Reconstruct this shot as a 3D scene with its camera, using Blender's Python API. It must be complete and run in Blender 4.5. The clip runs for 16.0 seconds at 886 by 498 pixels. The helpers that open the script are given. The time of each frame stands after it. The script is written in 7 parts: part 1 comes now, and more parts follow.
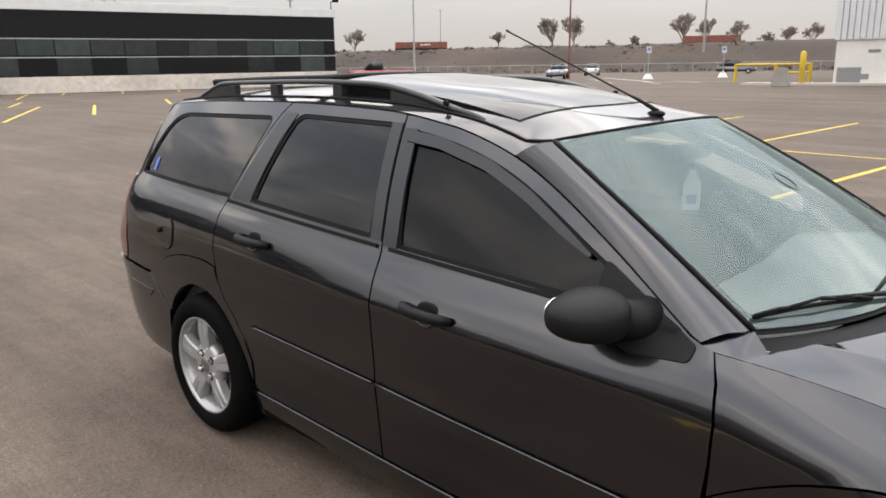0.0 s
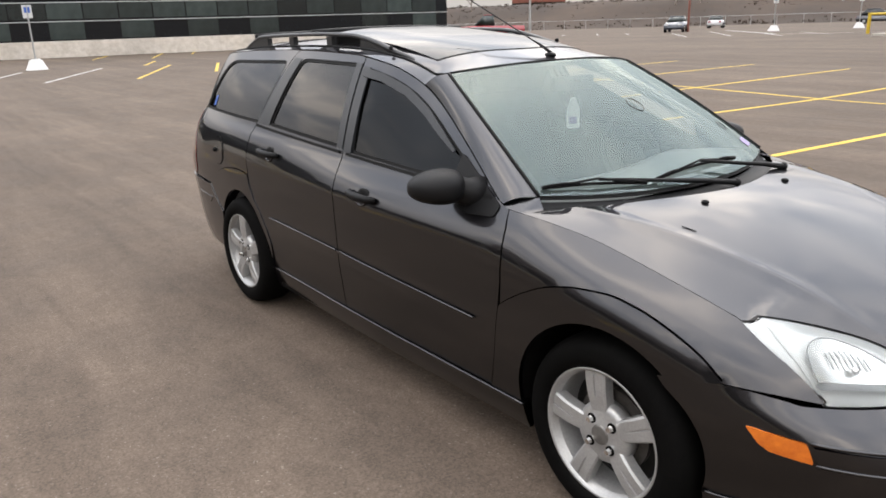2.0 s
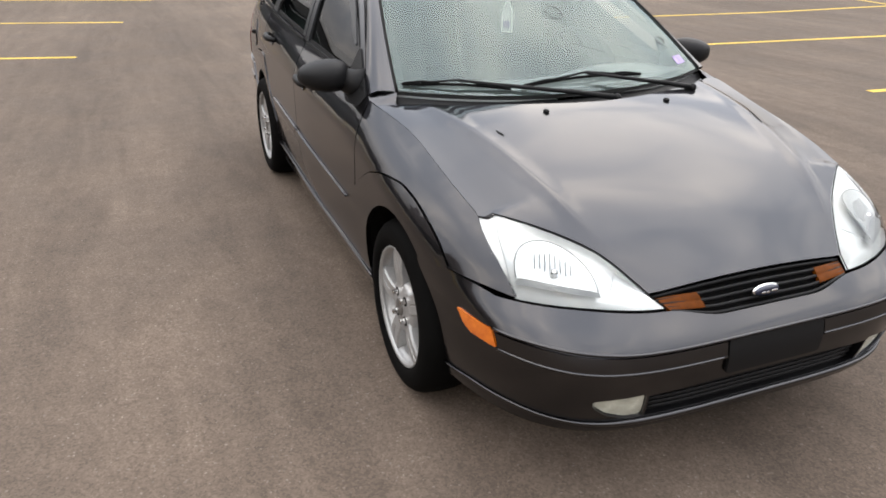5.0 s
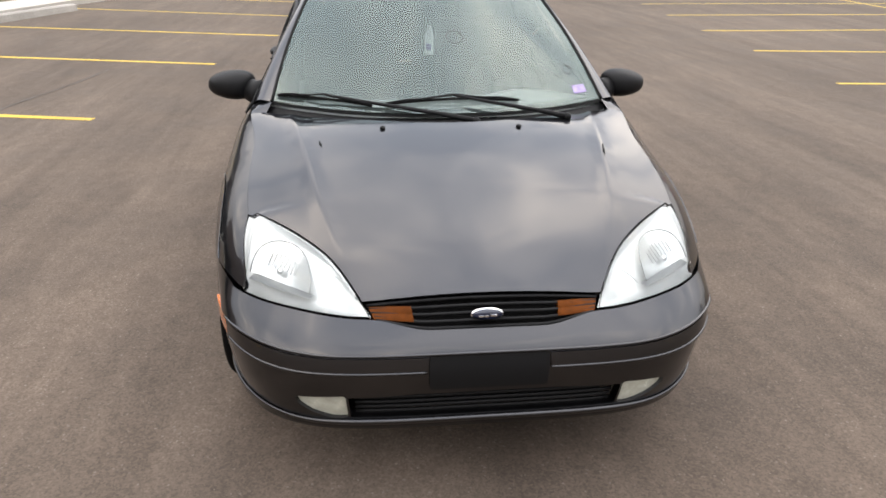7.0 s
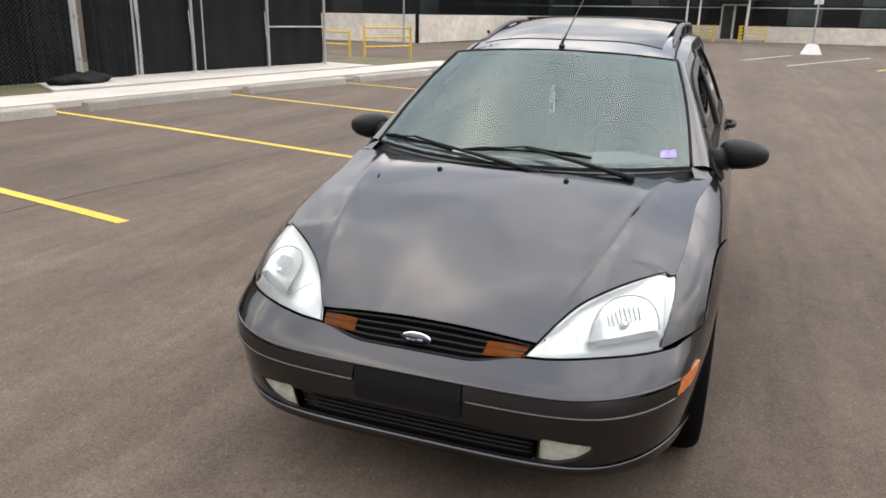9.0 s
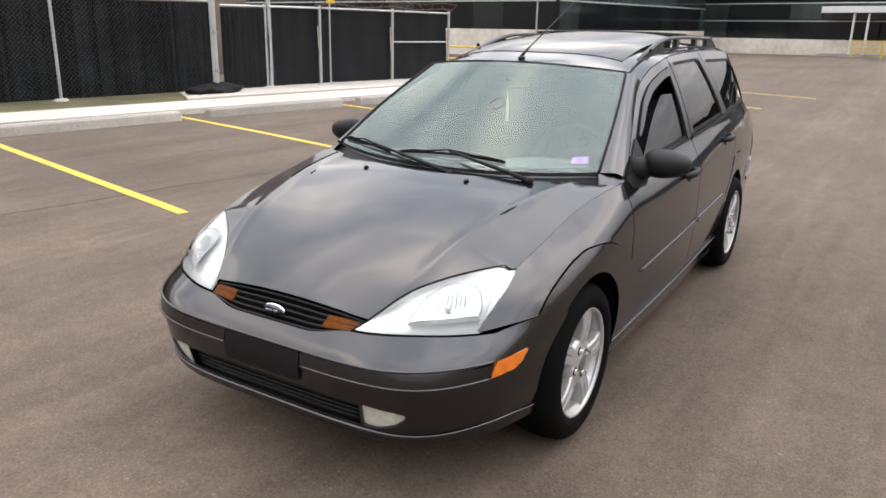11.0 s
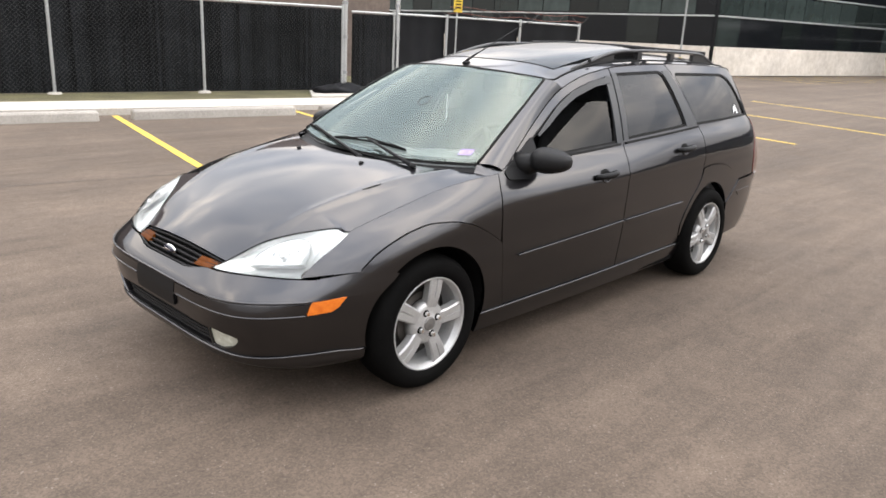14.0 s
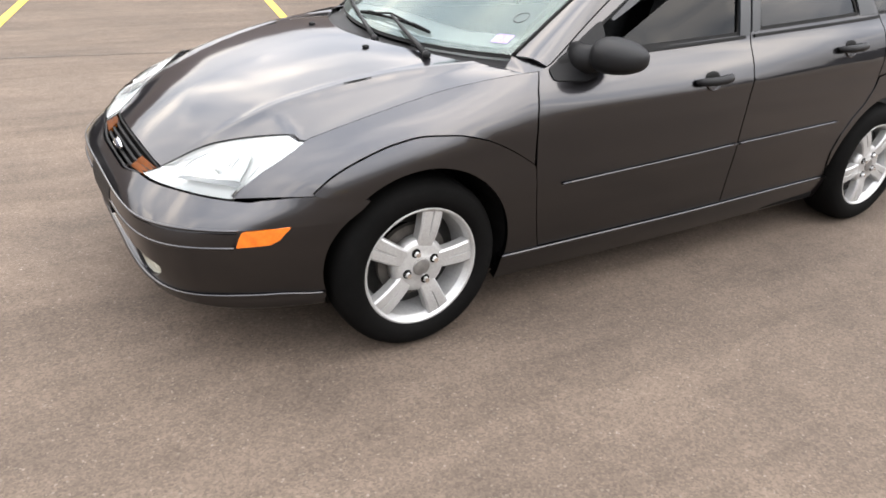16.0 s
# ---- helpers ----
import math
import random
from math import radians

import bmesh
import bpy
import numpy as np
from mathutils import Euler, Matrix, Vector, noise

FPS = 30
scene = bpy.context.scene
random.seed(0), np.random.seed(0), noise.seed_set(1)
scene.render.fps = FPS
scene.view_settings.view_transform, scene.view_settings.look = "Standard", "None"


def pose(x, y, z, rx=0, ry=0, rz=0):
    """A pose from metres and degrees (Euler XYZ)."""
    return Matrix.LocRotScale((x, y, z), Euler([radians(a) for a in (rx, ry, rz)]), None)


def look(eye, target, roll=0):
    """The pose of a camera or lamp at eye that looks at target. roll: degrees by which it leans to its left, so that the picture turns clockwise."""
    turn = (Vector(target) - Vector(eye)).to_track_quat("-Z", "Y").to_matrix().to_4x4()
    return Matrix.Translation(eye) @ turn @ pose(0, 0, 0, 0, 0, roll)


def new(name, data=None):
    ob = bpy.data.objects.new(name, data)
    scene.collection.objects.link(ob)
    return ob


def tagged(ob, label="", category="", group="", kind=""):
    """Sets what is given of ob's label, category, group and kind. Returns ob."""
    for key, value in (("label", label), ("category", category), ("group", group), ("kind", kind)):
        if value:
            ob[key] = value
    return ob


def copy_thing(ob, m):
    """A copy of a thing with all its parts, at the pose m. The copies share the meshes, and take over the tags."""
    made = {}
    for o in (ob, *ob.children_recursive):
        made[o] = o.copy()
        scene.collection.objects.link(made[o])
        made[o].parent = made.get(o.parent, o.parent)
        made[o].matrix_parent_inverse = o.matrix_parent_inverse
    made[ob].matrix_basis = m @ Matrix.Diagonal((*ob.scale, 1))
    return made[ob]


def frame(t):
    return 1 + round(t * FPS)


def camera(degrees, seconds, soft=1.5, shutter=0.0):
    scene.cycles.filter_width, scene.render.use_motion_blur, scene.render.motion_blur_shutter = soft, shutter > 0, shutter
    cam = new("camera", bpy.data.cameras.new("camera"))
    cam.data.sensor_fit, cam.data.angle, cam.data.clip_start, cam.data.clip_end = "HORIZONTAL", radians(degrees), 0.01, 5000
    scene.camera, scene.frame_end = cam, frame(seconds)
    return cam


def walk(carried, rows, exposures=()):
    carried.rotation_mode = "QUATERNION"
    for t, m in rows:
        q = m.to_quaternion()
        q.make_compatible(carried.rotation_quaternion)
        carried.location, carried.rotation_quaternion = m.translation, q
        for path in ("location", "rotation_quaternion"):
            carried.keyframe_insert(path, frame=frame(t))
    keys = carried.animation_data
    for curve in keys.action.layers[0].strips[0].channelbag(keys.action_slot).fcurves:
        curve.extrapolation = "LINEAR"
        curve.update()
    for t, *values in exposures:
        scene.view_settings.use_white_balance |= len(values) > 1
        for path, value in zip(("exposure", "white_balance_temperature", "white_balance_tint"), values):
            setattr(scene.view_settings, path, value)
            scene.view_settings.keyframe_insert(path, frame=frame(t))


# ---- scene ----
cam = camera(61.6, 16.0, soft=1.7, shutter=0.0)
PATH = [
    (0, (1.46, -2.251, 1.516), (0.122, -0.841, 1.045), -0.8),
    (0.5, (1.734, -2.343, 1.538), (0.31, -1.025, 1.051), -0.6),
    (1, (2.024, -2.276, 1.524), (0.594, -0.955, 1.065), -0.9),
    (1.5, (2.318, -2.273, 1.53), (0.849, -1.028, 0.991), -1.7),
    (2, (2.594, -2.371, 1.492), (1.071, -1.208, 0.92), -1.7),
    (2.5, (2.865, -2.396, 1.539), (1.366, -1.198, 0.976), -1.1),
    (3, (3.171, -2.26, 1.527), (1.614, -1.13, 0.983), -0.4),
    (3.5, (3.301, -2.123, 1.514), (1.806, -0.975, 0.846), -1.4),
    (4, (3.313, -1.929, 1.502), (1.844, -0.799, 0.751), 4.4),
    (4.2, (3.33, -1.86, 1.516), (1.812, -0.819, 0.734), 3.3),
    (6.3, (3.708, -0.788, 1.513), (1.926, -0.368, 0.706), 1.8),
    (6.5, (3.768, -0.659, 1.514), (1.985, -0.264, 0.698), 0.7),
    (7, (3.886, -0.354, 1.538), (2.051, -0.125, 0.777), 0.9),
    (7.5, (3.792, -0.065, 1.517), (1.947, 0.023, 0.748), 5.1),
    (8, (3.7, 0.282, 1.516), (1.869, 0.124, 0.728), 0.8),
    (8.5, (3.733, 0.561, 1.516), (1.884, 0.254, 0.817), 3.3),
    (9, (3.925, 0.762, 1.49), (2.134, 0.102, 0.891), 1.4),
    (9.5, (4.067, 1.004, 1.526), (2.371, 0.239, 0.791), -0.6),
    (9.7, (4.098, 1.12, 1.526), (2.385, 0.359, 0.829), -1.5),
    (11.8, (3.548, 2.077, 1.489), (2.114, 0.837, 0.853), 5.1),
    (12, (3.538, 2.187, 1.496), (2.174, 0.895, 0.812), 4.7),
    (12.5, (3.638, 2.426, 1.494), (2.239, 1.13, 0.891), 3.8),
    (13, (3.656, 2.639, 1.518), (2.237, 1.349, 0.952), 1.9),
    (13.5, (3.558, 2.871, 1.525), (2.169, 1.555, 0.942), 3.3),
    (14, (3.44, 2.924, 1.522), (2.055, 1.594, 0.963), 3.0),
    (14.5, (3.194, 2.867, 1.522), (1.774, 1.58, 0.951), 5.5),
    (15, (2.956, 2.826, 1.476), (1.625, 1.503, 0.786), 2.0),
    (15.5, (2.663, 2.783, 1.451), (1.499, 1.348, 0.685), 3.4),
    (16, (2.44, 2.702, 1.434), (1.461, 1.187, 0.569), 3.4),
]

EXPOSURES = [(0.0, 0.30), (0.5, 0.36), (1.0, 0.22), (1.5, 0.36), (2.0, 0.34), (3.0, 0.26), (3.5, 0.24), (4.0, 0.30), (6.5, 0.36), (7.5, 0.34), (8.5, 0.19), (9.5, 0.21), (12.0, 0.50), (13.0, 0.50), (13.5, 0.63), (14.5, 0.66), (15.5, 0.98), (16.0, 1.08)]
walk(cam, [(t, look(eye, target, roll)) for t, eye, target, roll in PATH], EXPOSURES)

# ---- world and sun ----
world = bpy.data.worlds.new("sky")
scene.world = world
world.use_nodes = True
wt = world.node_tree
wt.nodes.clear()


def wnode(kind, **values):
    n = wt.nodes.new(kind)
    for key, value in values.items():
        if key in n.inputs:
            n.inputs[key].default_value = value
    return n


SUN_ELEVATION, SUN_AZIMUTH = radians(38), radians(115)
sky = wt.nodes.new("ShaderNodeTexSky")
sky.sky_type = "NISHITA"
sky.sun_disc = False
sky.sun_elevation, sky.sun_rotation = SUN_ELEVATION, radians(90) - SUN_AZIMUTH
coords = wt.nodes.new("ShaderNodeTexCoord")
split = wt.nodes.new("ShaderNodeSeparateXYZ")
wt.links.new(coords.outputs["Generated"], split.inputs[0])


def wmath(op, a, b=None):
    n = wt.nodes.new("ShaderNodeMath")
    n.operation = op
    for k, v in enumerate((a, b)):
        if v is None:
            continue
        if isinstance(v, (int, float)):
            n.inputs[k].default_value = v
        else:
            wt.links.new(v, n.inputs[k])
    return n.outputs[0]


up = wmath("ADD", wmath("MAXIMUM", split.outputs[2], 0.0), 0.16)
flat = wt.nodes.new("ShaderNodeCombineXYZ")
wt.links.new(wmath("DIVIDE", split.outputs[0], up), flat.inputs[0])
wt.links.new(wmath("DIVIDE", split.outputs[1], up), flat.inputs[1])
clouds = wnode("ShaderNodeTexNoise", Scale=1.5, Detail=8.0, Roughness=0.55, Distortion=0.5)
stretch = wt.nodes.new("ShaderNodeMapping")
stretch.inputs["Rotation"].default_value, stretch.inputs["Scale"].default_value = (0, 0, radians(35)), (0.9, 1.25, 1)
wt.links.new(flat.outputs[0], stretch.inputs["Vector"])
wt.links.new(stretch.outputs[0], clouds.inputs["Vector"])
ramp = wt.nodes.new("ShaderNodeValToRGB")
ramp.color_ramp.elements[0].position, ramp.color_ramp.elements[0].color = 0.38, (1.03, 1.12, 1.27, 1)
ramp.color_ramp.elements[1].position, ramp.color_ramp.elements[1].color = 0.66, (2.95, 2.76, 2.55, 1)
mid = ramp.color_ramp.elements.new(0.53)
mid.color = (1.68, 1.69, 1.74, 1)
wt.links.new(clouds.outputs[0], ramp.inputs[0])
low = wt.nodes.new("ShaderNodeMapRange")
low.interpolation_type = "SMOOTHSTEP"
low.inputs["From Min"].default_value, low.inputs["From Max"].default_value = 0.04, 0.36
low.inputs["To Min"].default_value, low.inputs["To Max"].default_value = 1.0, 0.0
wt.links.new(split.outputs[2], low.inputs[0])
haze = wt.nodes.new("ShaderNodeMixRGB")
haze.inputs[2].default_value = (0.80, 0.765, 0.75, 1)
wt.links.new(low.outputs[0], haze.inputs[0])
wt.links.new(ramp.outputs[0], haze.inputs[1])
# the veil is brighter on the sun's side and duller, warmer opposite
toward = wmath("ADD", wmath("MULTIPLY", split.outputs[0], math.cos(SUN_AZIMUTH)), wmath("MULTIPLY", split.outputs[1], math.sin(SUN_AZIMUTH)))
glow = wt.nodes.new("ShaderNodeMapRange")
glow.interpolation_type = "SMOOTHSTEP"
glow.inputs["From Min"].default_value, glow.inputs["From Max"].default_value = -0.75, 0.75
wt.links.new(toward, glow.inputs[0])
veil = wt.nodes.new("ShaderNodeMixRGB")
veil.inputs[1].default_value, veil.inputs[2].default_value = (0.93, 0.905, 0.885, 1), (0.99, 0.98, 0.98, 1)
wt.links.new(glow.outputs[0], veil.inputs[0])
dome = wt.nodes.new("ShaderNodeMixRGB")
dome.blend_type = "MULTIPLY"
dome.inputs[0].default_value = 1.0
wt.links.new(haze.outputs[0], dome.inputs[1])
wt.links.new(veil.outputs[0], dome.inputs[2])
# an overcast dome grows brighter towards the zenith
high = wmath("ADD", wmath("MULTIPLY", wmath("MAXIMUM", split.outputs[2], 0.0), 1.36), 0.54)
lift = wt.nodes.new("ShaderNodeMixRGB")
lift.blend_type = "MULTIPLY"
lift.inputs[0].default_value = 1.0
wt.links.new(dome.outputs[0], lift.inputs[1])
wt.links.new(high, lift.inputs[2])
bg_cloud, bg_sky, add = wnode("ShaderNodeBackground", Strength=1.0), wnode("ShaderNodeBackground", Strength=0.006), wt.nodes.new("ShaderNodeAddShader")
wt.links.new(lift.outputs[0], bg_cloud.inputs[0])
wt.links.new(sky.outputs[0], bg_sky.inputs[0])
wt.links.new(bg_cloud.outputs[0], add.inputs[0])
wt.links.new(bg_sky.outputs[0], add.inputs[1])
wout = wt.nodes.new("ShaderNodeOutputWorld")
wt.links.new(add.outputs[0], wout.inputs[0])

sun = new("sun", bpy.data.lights.new("sun", "SUN"))
sun.data.energy, sun.data.angle, sun.data.color = 0.30, radians(80), (1.0, 0.93, 0.84)
sun.matrix_world = look((0, 0, 0), (-math.cos(SUN_ELEVATION) * math.cos(SUN_AZIMUTH), -math.cos(SUN_ELEVATION) * math.sin(SUN_AZIMUTH), -math.sin(SUN_ELEVATION)))


# ---- materials ----
def nodes_of(name):
    m = bpy.data.materials.new(name)
    m.use_nodes = True
    return m, m.node_tree, m.node_tree.nodes["Principled BSDF"]


def pbr(name, dark, light, scale=20.0, rough=0.6, metal=0.0, bump=0.0, coat=0.0, stain=0.0, stain_scale=1.2, random=0.0, island=0.0, spread=0.1, fine=8.0, spec=0.5):
    """A surface whose colour runs from dark to light over a fine noise and a broad one, with relief."""
    m, nt, p = nodes_of(name)
    tc = nt.nodes.new("ShaderNodeTexCoord")
    grain, broad = nt.nodes.new("ShaderNodeTexNoise"), nt.nodes.new("ShaderNodeTexNoise")
    grain.inputs["Scale"].default_value, grain.inputs["Detail"].default_value, grain.inputs["Roughness"].default_value = scale, fine, 0.65
    broad.inputs["Scale"].default_value, broad.inputs["Detail"].default_value = stain_scale, 5.0
    for n in (grain, broad):
        nt.links.new(tc.outputs["Object"], n.inputs["Vector"])
    cr = nt.nodes.new("ShaderNodeValToRGB")
    cr.color_ramp.elements[0].position, cr.color_ramp.elements[1].position = 0.3, 0.72
    cr.color_ramp.elements[0].color, cr.color_ramp.elements[1].color = (*dark, 1), (*light, 1)
    nt.links.new(grain.outputs[0], cr.inputs[0])
    hsv = nt.nodes.new("ShaderNodeHueSaturation")
    nt.links.new(cr.outputs[0], hsv.inputs["Color"])
    ma = nt.nodes.new("ShaderNodeMapRange")
    ma.inputs["From Min"].default_value, ma.inputs["From Max"].default_value = 0.3, 0.7
    ma.inputs["To Min"].default_value, ma.inputs["To Max"].default_value = 1 - stain, 1 + stain
    nt.links.new(broad.outputs[0], ma.inputs[0])
    value = ma.outputs[0]
    if random:
        info = nt.nodes.new("ShaderNodeObjectInfo")
        mr = nt.nodes.new("ShaderNodeMapRange")
        mr.inputs["To Min"].default_value, mr.inputs["To Max"].default_value = 1 - random, 1 + random
        nt.links.new(info.outputs["Random"], mr.inputs[0])
        mu = nt.nodes.new("ShaderNodeMath")
        mu.operation = "MULTIPLY"
        nt.links.new(mr.outputs[0], mu.inputs[0])
        nt.links.new(value, mu.inputs[1])
        value = mu.outputs[0]
    if island:
        gm, mr = nt.nodes.new("ShaderNodeNewGeometry"), nt.nodes.new("ShaderNodeMapRange")
        mr.inputs["To Min"].default_value, mr.inputs["To Max"].default_value = 1 - island, 1 + island
        nt.links.new(gm.outputs["Random Per Island"], mr.inputs[0])
        mu = nt.nodes.new("ShaderNodeMath")
        mu.operation = "MULTIPLY"
        nt.links.new(mr.outputs[0], mu.inputs[0])
        nt.links.new(value, mu.inputs[1])
        value = mu.outputs[0]
    nt.links.new(value, hsv.inputs["Value"])
    nt.links.new(hsv.outputs[0], p.inputs["Base Color"])
    rr = nt.nodes.new("ShaderNodeMapRange")
    rr.inputs["To Min"].default_value, rr.inputs["To Max"].default_value = max(0.02, rough - spread), min(1, rough + spread)
    nt.links.new(grain.outputs[0], rr.inputs[0])
    nt.links.new(rr.outputs[0], p.inputs["Roughness"])
    p.inputs["Metallic"].default_value, p.inputs["Specular IOR Level"].default_value = metal, spec
    if coat:
        p.inputs["Coat Weight"].default_value, p.inputs["Coat Roughness"].default_value = coat, 0.03
    if bump:
        b = nt.nodes.new("ShaderNodeBump")
        b.inputs["Strength"].default_value, b.inputs["Distance"].default_value = 0.6, bump
        nt.links.new(grain.outputs[0], b.inputs["Height"])
        nt.links.new(b.outputs[0], p.inputs["Normal"])
    return m


def clear(name, tint, ior=1.6, rough=0.0, sheen=(1.0, 1.0, 1.0), film=0.0):
    """A thin pane: it lets light through, tinted, and mirrors more at a glancing angle."""
    m, nt, p = nodes_of(name)
    nt.nodes.remove(p)
    tr, gl, mix, fr = (nt.nodes.new(k) for k in ("ShaderNodeBsdfTransparent", "ShaderNodeBsdfGlossy", "ShaderNodeMixShader", "ShaderNodeFresnel"))
    tr.inputs[0].default_value, gl.inputs["Roughness"].default_value, fr.inputs[0].default_value = (*tint, 1), rough, ior
    gl.inputs[0].default_value = (*sheen, 1)
    nt.links.new(fr.outputs[0], mix.inputs[0])
    nt.links.new(tr.outputs[0], mix.inputs[1])
    nt.links.new(gl.outputs[0], mix.inputs[2])
    last = mix.outputs[0]
    if film:
        # a painted haze: flat diffuse colour that makes the pane look milky
        dull, over = nt.nodes.new("ShaderNodeBsdfDiffuse"), nt.nodes.new("ShaderNodeMixShader")
        dull.inputs[0].default_value, over.inputs[0].default_value = (0.10, 0.125, 0.12, 1), film
        nt.links.new(last, over.inputs[1])
        nt.links.new(dull.outputs[0], over.inputs[2])
        last = over.outputs[0]
    nt.links.new(last, nt.nodes["Material Output"].inputs[0])
    return m


def asphalt_material():
    """Worn asphalt: dark binder, pale and dark stone chips, faint tyre tracks along the aisle and broad stains."""
    m, nt, pr = nodes_of("asphalt")
    tc = nt.nodes.new("ShaderNodeTexCoord")

    def tex(kind, scale, **kw):
        n = nt.nodes.new(kind)
        n.inputs["Scale"].default_value = scale
        for key, v in kw.items():
            n.inputs[key].default_value = v
        nt.links.new(tc.outputs["Object"], n.inputs["Vector"])
        return n

    def curve(sock, a, b, c, d):
        n = nt.nodes.new("ShaderNodeMapRange")
        for key, v in zip(("From Min", "From Max", "To Min", "To Max"), (a, b, c, d)):
            n.inputs[key].default_value = v
        nt.links.new(sock, n.inputs[0])
        return n.outputs[0]

    def times(a, b):
        n = nt.nodes.new("ShaderNodeMath")
        n.operation = "MULTIPLY"
        nt.links.new(a, n.inputs[0])
        nt.links.new(b, n.inputs[1])
        return n.outputs[0]

    chips = tex("ShaderNodeTexVoronoi", 150.0)
    tone = nt.nodes.new("ShaderNodeSeparateColor")
    nt.links.new(chips.outputs["Color"], tone.inputs[0])
    grit = tex("ShaderNodeTexNoise", 55.0, Detail=6.0, Roughness=0.7)
    patch, broad = tex("ShaderNodeTexNoise", 1.6, Detail=6.0), tex("ShaderNodeTexNoise", 0.22, Detail=5.0)
    track_map = nt.nodes.new("ShaderNodeMapping")
    track_map.inputs["Rotation"].default_value, track_map.inputs["Scale"].default_value = (0, 0, radians(9.5)), (0.06, 1.3, 1)
    nt.links.new(tc.outputs["Object"], track_map.inputs["Vector"])
    track = nt.nodes.new("ShaderNodeTexNoise")
    track.inputs["Scale"].default_value, track.inputs["Detail"].default_value = 1.0, 4.0
    nt.links.new(track_map.outputs[0], track.inputs["Vector"])
    v = times(curve(tone.outputs[0], 0, 1, 0.80, 1.20), curve(grit.outputs[0], 0.3, 0.7, 0.82, 1.18))
    mottle = tex("ShaderNodeTexNoise", 9.0, Detail=5.0, Roughness=0.65)
    streak_map = nt.nodes.new("ShaderNodeMapping")
    streak_map.inputs["Rotation"].default_value, streak_map.inputs["Scale"].default_value = (0, 0, radians(9.5)), (0.8, 7.0, 1)
    nt.links.new(tc.outputs["Object"], streak_map.inputs["Vector"])
    streak = nt.nodes.new("ShaderNodeTexNoise")
    streak.inputs["Scale"].default_value, streak.inputs["Detail"].default_value, streak.inputs["Distortion"].default_value = 1.0, 6.0, 0.6
    nt.links.new(streak_map.outputs[0], streak.inputs["Vector"])
    v = times(v, curve(mottle.outputs[0], 0.3, 0.7, 0.88, 1.12))
    v = times(v, curve(streak.outputs[0], 0.3, 0.7, 0.88, 1.12))
    v = times(v, curve(patch.outputs[0], 0.3, 0.7, 0.85, 1.15))
    v = times(v, curve(broad.outputs[0], 0.3, 0.7, 0.84, 1.16))
    v = times(v, curve(track.outputs[0], 0.3, 0.7, 0.84, 1.16))
    pale = nt.nodes.new("ShaderNodeMath")
    pale.operation = "GREATER_THAN"
    pale.inputs[1].default_value = 0.985
    nt.links.new(tone.outputs[1], pale.inputs[0])
    mix = nt.nodes.new("ShaderNodeMixRGB")
    mix.inputs[1].default_value, mix.inputs[2].default_value = (0.094, 0.0725, 0.0565, 1), (0.22, 0.195, 0.165, 1)
    nt.links.new(curve(pale.outputs[0], 0, 1, 0, 0.3), mix.inputs[0])
    hsv = nt.nodes.new("ShaderNodeHueSaturation")
    nt.links.new(mix.outputs[0], hsv.inputs["Color"])
    nt.links.new(v, hsv.inputs["Value"])
    nt.links.new(hsv.outputs[0], pr.inputs["Base Color"])
    nt.links.new(curve(patch.outputs[0], 0.3, 0.7, 0.80, 0.94), pr.inputs["Roughness"])
    bump = nt.nodes.new("ShaderNodeBump")
    pr.inputs["Specular IOR Level"].default_value = 0.2
    bump.inputs["Strength"].default_value, bump.inputs["Distance"].default_value = 0.55, 0.004
    nt.links.new(grit.outputs[0], bump.inputs["Height"])
    nt.links.new(bump.outputs[0], pr.inputs["Normal"])
    return m


